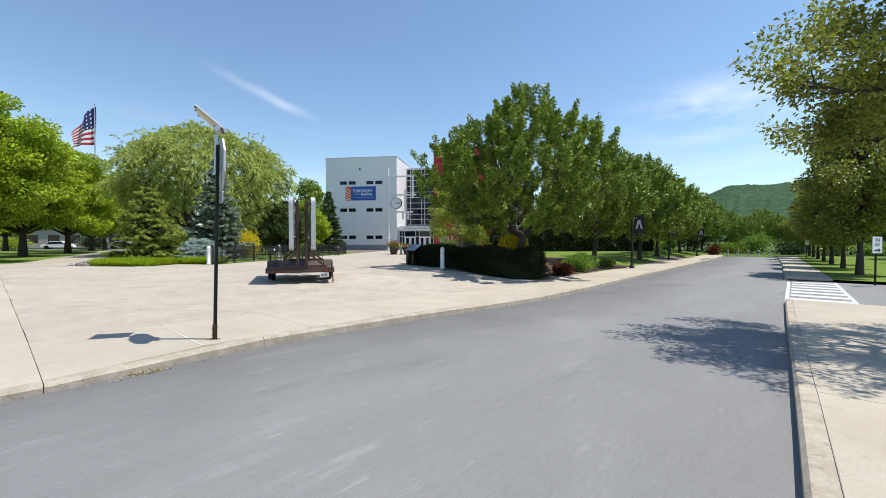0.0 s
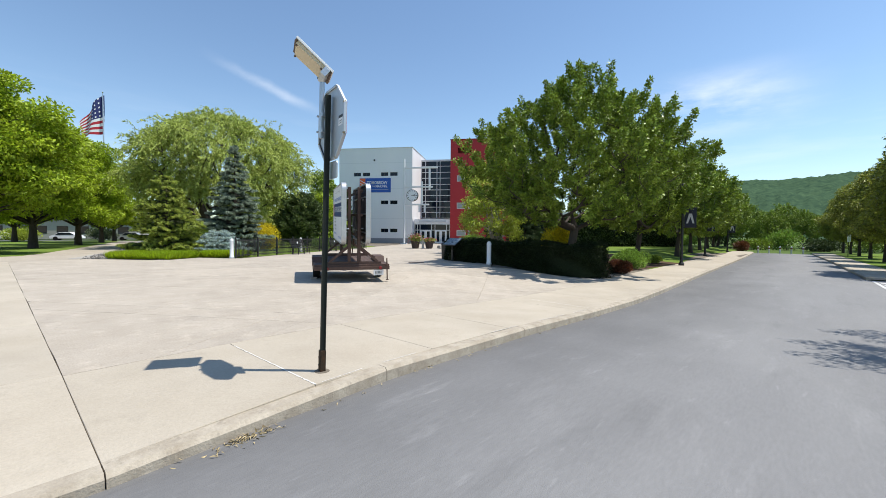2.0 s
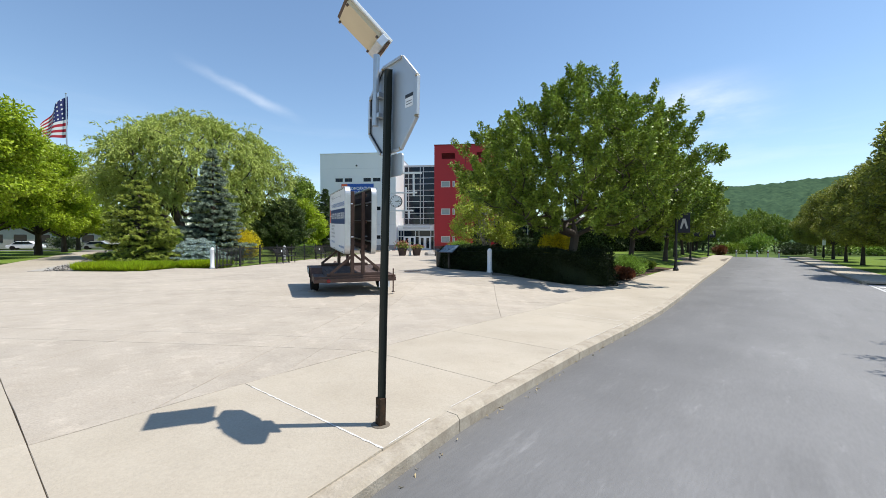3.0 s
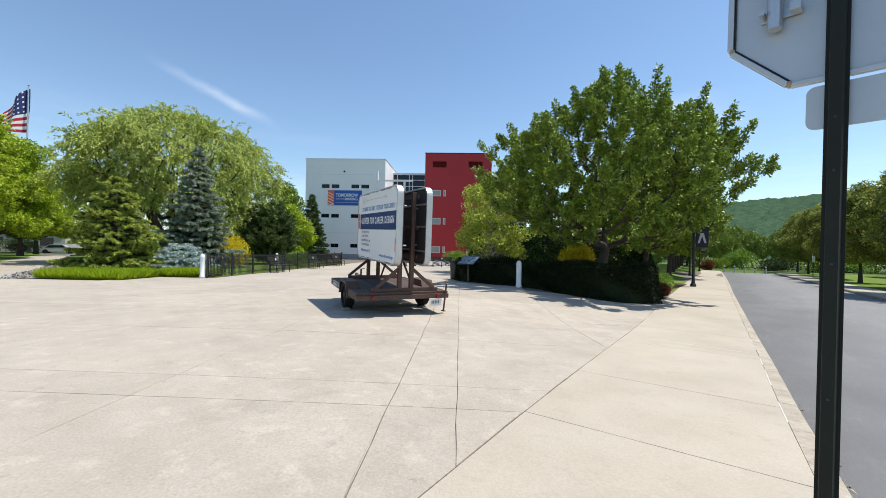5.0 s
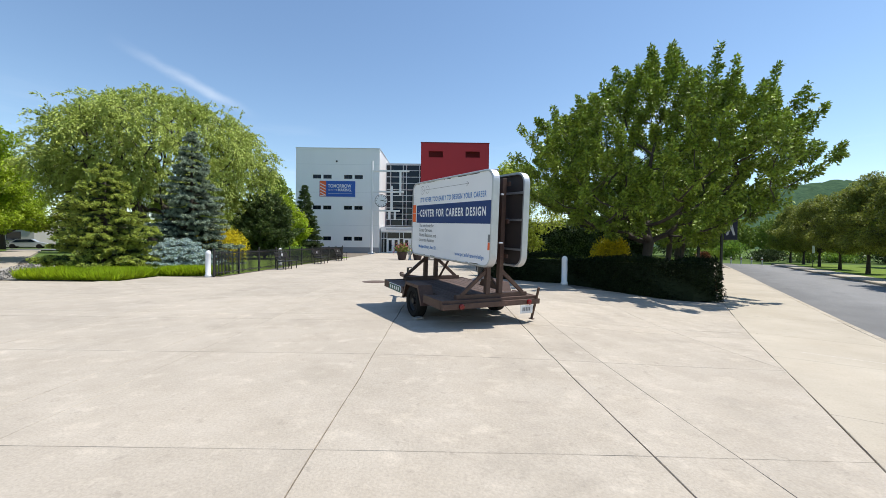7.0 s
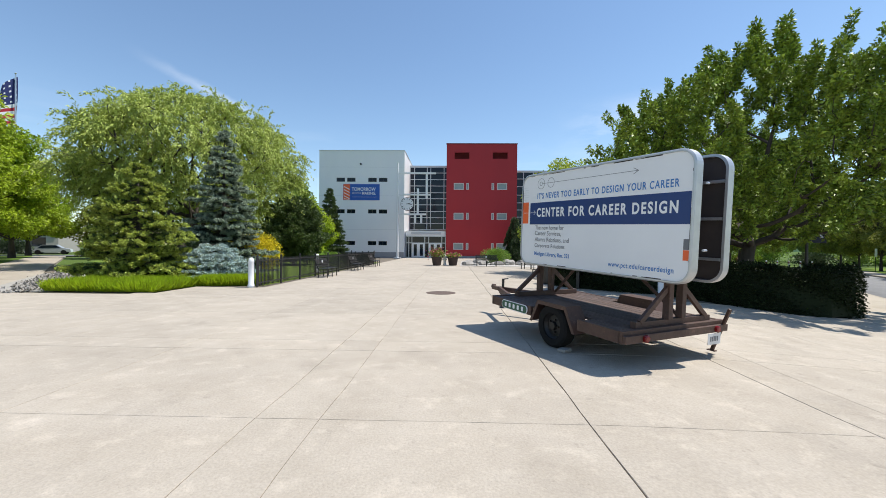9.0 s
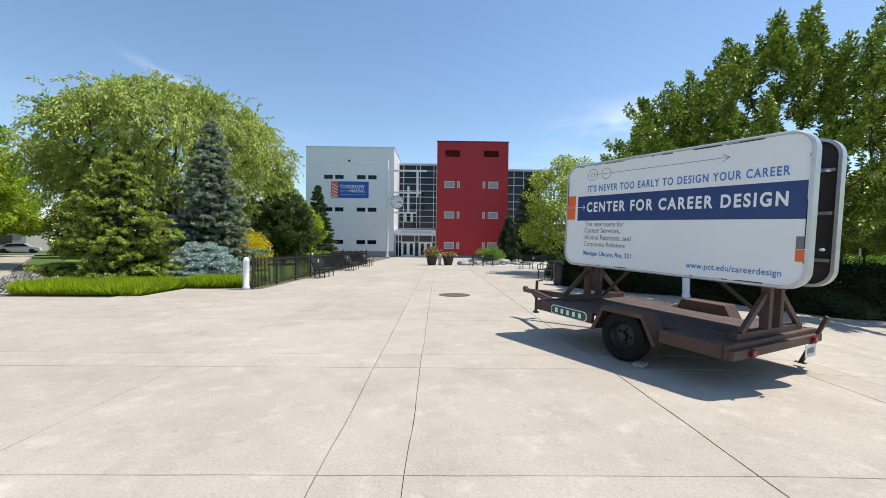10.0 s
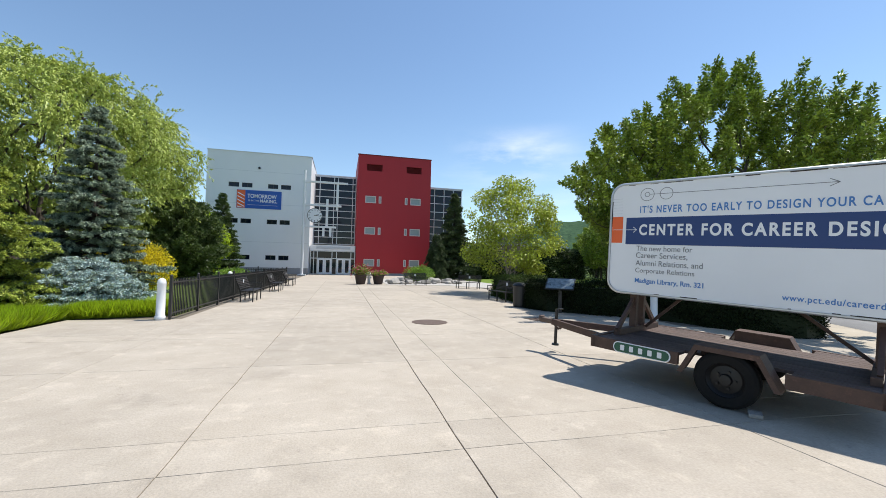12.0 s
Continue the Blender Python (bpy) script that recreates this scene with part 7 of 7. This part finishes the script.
for k in range(6):
    bm = bmesh.new()
    n = -5.9 + 0.92 * k
    prism(bm, [un(-3.0, n), un(-3.0, n + 0.5), un(0.21, n + 0.5), un(0.21, n)], -0.142, -0.137)
    part("stripe", bm, PAINT_WHITE, cross2)
# a small drift of dry leaves against the kerb, and a few strays
LITTER_U = 1.42
count = 170
uu = np.where(rng.random(count) < 0.7, rng.normal(size=count) * 0.11 + LITTER_U, rng.uniform(0.3, 9.0, count))
lp = np.array([on_ground(u, kerb_left(u) + 0.015 + abs(rng.normal()) * 0.045, -0.137 + 0.012 * rng.random()) for u in uu])
LITTER = material("dry_leaf", (0.42, 0.34, 0.19), 0.9, second=(0.26, 0.17, 0.07), scale=20, island=0.4)
tagged(new("leaf_litter", leaves_mesh(lp, rng.normal(size=(len(lp), 3)) * np.array((1, 1, 0.15)), 0.05, 0.012, LITTER)), "dry brown leaf litter along the kerb", "leaf litter", kind="stuff")

# ---- paving: slabs and kerb stones ----
draped("pavement_base", [un(-14, -6.1), un(0, -6.12), un(8, -6.40), un(16, -6.56), un(64, -7.75), un(64, -10), (-0.9, 64.2), (-30, 64.2), (-40, 30), un(-14, -30)], -0.026, JOINT, "dark joint filler under the plaza slabs", "joint", (0.6, 1.5, 2.13, 3.78, 5.6, 7, 8.5, 10, 11, 12, 13, 14, 17, 20), N_CUTS + (-8.3, -6.14), pave)
pavement = thing("pavement", "pale concrete plaza slabs with dark joints", "pavement", (0, 0, 0), kind="structure")


def shrink(poly, d):
    """Moves every side of a convex polygon inwards by d, or by d(p, q) for the side from p to q."""
    s = 1 if sum(p[0] * q[1] - q[0] * p[1] for p, q in zip(poly, poly[1:] + poly[:1])) > 0 else -1
    out = poly
    for p, q in zip(poly, poly[1:] + poly[:1]):
        L = math.hypot(q[0] - p[0], q[1] - p[1])
        if L < 1e-4:
            continue
        nx_, ny_ = -(q[1] - p[1]) / L * s, (q[0] - p[0]) / L * s
        c = nx_ * p[0] + ny_ * p[1] + (d(p, q) if callable(d) else d)
        keep = [w for w in cut(out, nx_, ny_, c) if sum(nx_ * v[0] + ny_ * v[1] for v in w) / len(w) > c]
        if not keep:
            return []
        out = keep[0]
    return out


chip = random.Random(77)
FINE_X = (-16.3, -11.05, -5.57, -3.05)


def joint_half(p, q):
    """Half the width of a joint: sawn joints are finer than the formed ones."""
    if abs(p[0] - q[0]) < 0.02:
        return 0.002 if any(abs(p[0] - x) < 0.03 for x in FINE_X) else 0.0048
    return 0.0028


def worn(poly, step=0.3):
    """Splits long sides and frets them by a few millimetres."""
    out = []
    for p, q in zip(poly, poly[1:] + poly[:1]):
        L = math.hypot(q[0] - p[0], q[1] - p[1])
        n = max(1, min(12, int(L / step)))
        for k in range(n):
            t = (k + (chip.uniform(-0.3, 0.3) if k else 0)) / n
            out.append((p[0] + (q[0] - p[0]) * t, p[1] + (q[1] - p[1]) * t))
    return out


def wander(x, y):
    """Joints are never quite straight."""
    return (x + 0.016 * noise.noise((x * 0.4, y * 1.3, 3.1)), y + 0.010 * noise.noise((x * 1.3, y * 0.4, 8.7)))


def slab(poly, gap=joint_half, z=0.0, tilt=pave, mat=None):
    inner = shrink(poly, gap)
    if len(inner) < 3 or area(inner) < 0.002:
        return
    near = centre(inner)[1] < 34
    inner = worn(inner) if near else inner
    if mat is None:
        inner = [wander(x, y) for x, y in inner]
    mx, my = centre(inner)
    top = []
    for x, y in inner:
        L = math.hypot(mx - x, my - y) + 1e-6
        w = chip.uniform(0.001, 0.006) if near else 0.004
        top.append((x + (mx - x) / L * w, y + (my - y) / L * w))
    b = bmesh.new()
    rings = [[b.verts.new((x, y, zz + (tilt(x, y) if tilt else 0))) for x, y in pts] for pts, zz in ((inner, z - 0.10), (inner, z - 0.005), (top, z))]
    for lo_, hi_ in zip(rings, rings[1:]):
        for k in range(len(lo_)):
            j = (k + 1) % len(lo_)
            b.faces.new((lo_[k], lo_[j], hi_[j], hi_[k]))
    b.faces.new(rings[-1])
    bmesh.ops.recalc_face_normals(b, faces=b.faces[:])
    part("slab", b, mat or CONCRETE, pavement)


def centre(p):
    return sum(v[0] for v in p) / len(p), sum(v[1] for v in p) / len(p)


# plaza grid
grid_x = [-20.0, -16.85, -16.3, -14.02, -11.63, -11.05, -8.67, -6.20, -5.57, -3.05]
grid_y = [7.70, 8.35, 10.88, 13.25, 13.87, 16.5, 18.95, 19.55, 22.0, 24.5, 25.1, 28.0, 30.8, 33.6, 36.4, 39.2, 42, 45, 48, 51, 54, 57, 60]
plaza = [[(-24, -2), (2, -2), (2, 64.1), (-24, 64.1)]]
plaza = [p for p in cut_all(plaza, [(UX, UY, 0.60)]) if UX * centre(p)[0] + UY * centre(p)[1] > 0.60]
EDGE = (0.8596, -0.5110, -8.205)
plaza = [p for p in cut_all(plaza, [EDGE]) if EDGE[0] * centre(p)[0] + EDGE[1] * centre(p)[1] < EDGE[2]]
plaza = cut_all(plaza, [(1, 0, x) for x in grid_x] + [(0, 1, y) for y in grid_y])
for p in plaza:
    x, y = centre(p)
    if (x < -17 and y > 22.6) or (x < -19.4 and y > 20.2) or (y > 19.6 and x > -1.2) or (y > 22.2 and x > -3.0) or (y > 24 and x > -3.0):
        continue
    slab(p)
# pavement along the road
marks = (0.60, 2.13, 3.78, 5.6, 8.5, 11, 14, 17, 20, 23, 26.5, 30, 34, 38, 42, 46, 51, 56, 61, 66)
for a, b in zip(marks, marks[1:]):
    slab([un(a, walk_back(a)), un(a, kerb_left(a) - 0.16), un(b, kerb_left(b) - 0.16), un(b, walk_back(b))], mat=CONCRETE_TAN)
# walkway leading west
walkway = [[un(-14, -30), un(-14, -6.143), un(0.60, -6.143), un(0.60, -30)]]
for p in cut_all(walkway, [(UX, UY, u) for u in (-3.0, -6.5, -10)] + [(UY, -UX, n) for n in (-8.30, -11.5, -15, -19, -23, -27)]):
    slab(p, gap=0.0016, mat=CONCRETE_TAN)
sheet("west_path", [(-24.0, 12), (-24.0, 20.4), (-34.5, 31), (-60, 58), (-63, 56), (-38, 30), (-31, 22.5), (-28, 12)], -0.006, CONCRETE, "pale concrete path leading west past the trees", "path")
# right-hand pavement
marks = (-14, -9, -5, -1, 2.6, 5.6, 8.6, 11, 13.5, 16.2)
for a, b in zip(marks, marks[1:]):
    for n0, n1 in ((None, 1.6), (1.6, 4.1)):
        slab([un(a, kerb_right(a) + 0.16 if n0 is None else n0), un(a, n1), un(b, n1), un(b, kerb_right(b) + 0.16 if n0 is None else n0)], mat=CONCRETE_TAN)
marks = (26.6, 29, 32, 35, 38, 42, 46, 51, 56, 61, 66)
for a, b in zip(marks, marks[1:]):
    slab([un(a, kerb_right(a) + 0.16), un(a, 0.95 - 0.032 * (a - 26)), un(b, 0.95 - 0.032 * (b - 26)), un(b, kerb_right(b) + 0.16)], mat=CONCRETE_TAN)
draped("right_pavement_base", [un(-14, 0.12), un(-14, 4.2), un(16.3, 4.2), un(16.3, -0.46)], -0.024, JOINT, "dark joint filler under the pavement slabs", "joint", (1.5, 4, 6, 8, 10, 12, 13), ())
kerbs = thing("kerb", "pale concrete kerb stones beside the asphalt", "kerb", (0, 0, 0), kind="structure")


def kerb_run(edge, u0, u1, step, inward):
    u = u0
    while u < u1 - 0.01:
        v = min(u + step, u1)
        a, b_ = edge(u), edge(v)
        bmk = bmesh.new()
        g_ = 0.004
        prof = ((0, -0.24), (0, -0.035), (0.03 * inward, -0.002), (0.16 * inward, 0.0), (0.16 * inward, -0.24))
        ends = []
        for uu_, nn in ((u + g_, a), (v - g_, b_)):
            drop = -0.045 * min(max((2.13 - uu_) / 1.53, 0), 1) if inward < 0 else 0.0
            ends.append([bmk.verts.new((*un(uu_, nn + o), h_ + gz(*un(uu_, nn)) + (drop if h_ > -0.2 else 0))) for o, h_ in prof])
        for k in range(5):
            j = (k + 1) % 5
            bmk.faces.new((ends[0][k], ends[0][j], ends[1][j], ends[1][k]))
        bmk.faces.new(ends[0])
        bmk.faces.new(ends[1][::-1])
        bmesh.ops.recalc_face_normals(bmk, faces=bmk.faces[:])
        part("kerb_stone", bmk, KERB, kerbs)
        u = v


kerb_run(kerb_left, -12.0, 0.6, 2.1, -1)
kerb_run(kerb_left, 0.6, 2.9, 2.3, -1)
kerb_run(kerb_left, 2.9, 64, 2.91, -1)
kerb_run(kerb_right, -14, 16.3, 2.74, 1)
kerb_run(kerb_right, 26.5, 66, 2.74, 1)

# white sealant in two pavement joints
SEAL = material("white_sealant", (0.74, 0.72, 0.68), 0.7, second=(0.5, 0.47, 0.42), scale=9, amount=1.0, fine=0.15)
seal = thing("joint_sealant", "white sealant smeared along pavement joints", "joint", (0, 0, 0), kind="structure")


def smear(a, b, steps, seed, broad=1.0):
    """A thin uneven strip of sealant from a to b in road coordinates."""
    r_ = random.Random(seed)
    bs_ = bmesh.new()
    rows_ = []
    du, dn = b[0] - a[0], b[1] - a[1]
    L = math.hypot(du, dn)
    for k in range(steps + 1):
        t = k / steps
        u, n, w = a[0] + du * t + r_.uniform(-0.003, 0.003), a[1] + dn * t, broad * r_.uniform(0.004, 0.011)
        pts = [un(u - dn / L * w * s_, n + du / L * w * s_) for s_ in (-1, 1)]
        rows_.append([bs_.verts.new((x, y, pave(x, y) + 0.003)) for x, y in pts])
    for p, q in zip(rows_, rows_[1:]):
        bs_.faces.new((p[0], q[0], q[1], p[1]))
    bmesh.ops.recalc_face_normals(bs_, faces=bs_.faces[:])
    part("smear", bs_, SEAL, seal)


smear((2.13, walk_back(2.13) + 0.15), (2.13, kerb_left(2.13) - 0.16), 40, 1)
for k, (ua, ub) in enumerate(((2.2, 2.7), (3.0, 3.5), (5.1, 5.8), (6.6, 7.6), (8.0, 8.7), (9.4, 11.0), (11.9, 13.2))):
    smear((ua, kerb_left(ua) - 0.165), (ub, kerb_left(ub) - 0.165), 30, 2 + k, 0.6)
smear((9.22, walk_back(9.2) + 0.5), (8.98, kerb_left(9) - 0.2), 40, 9)
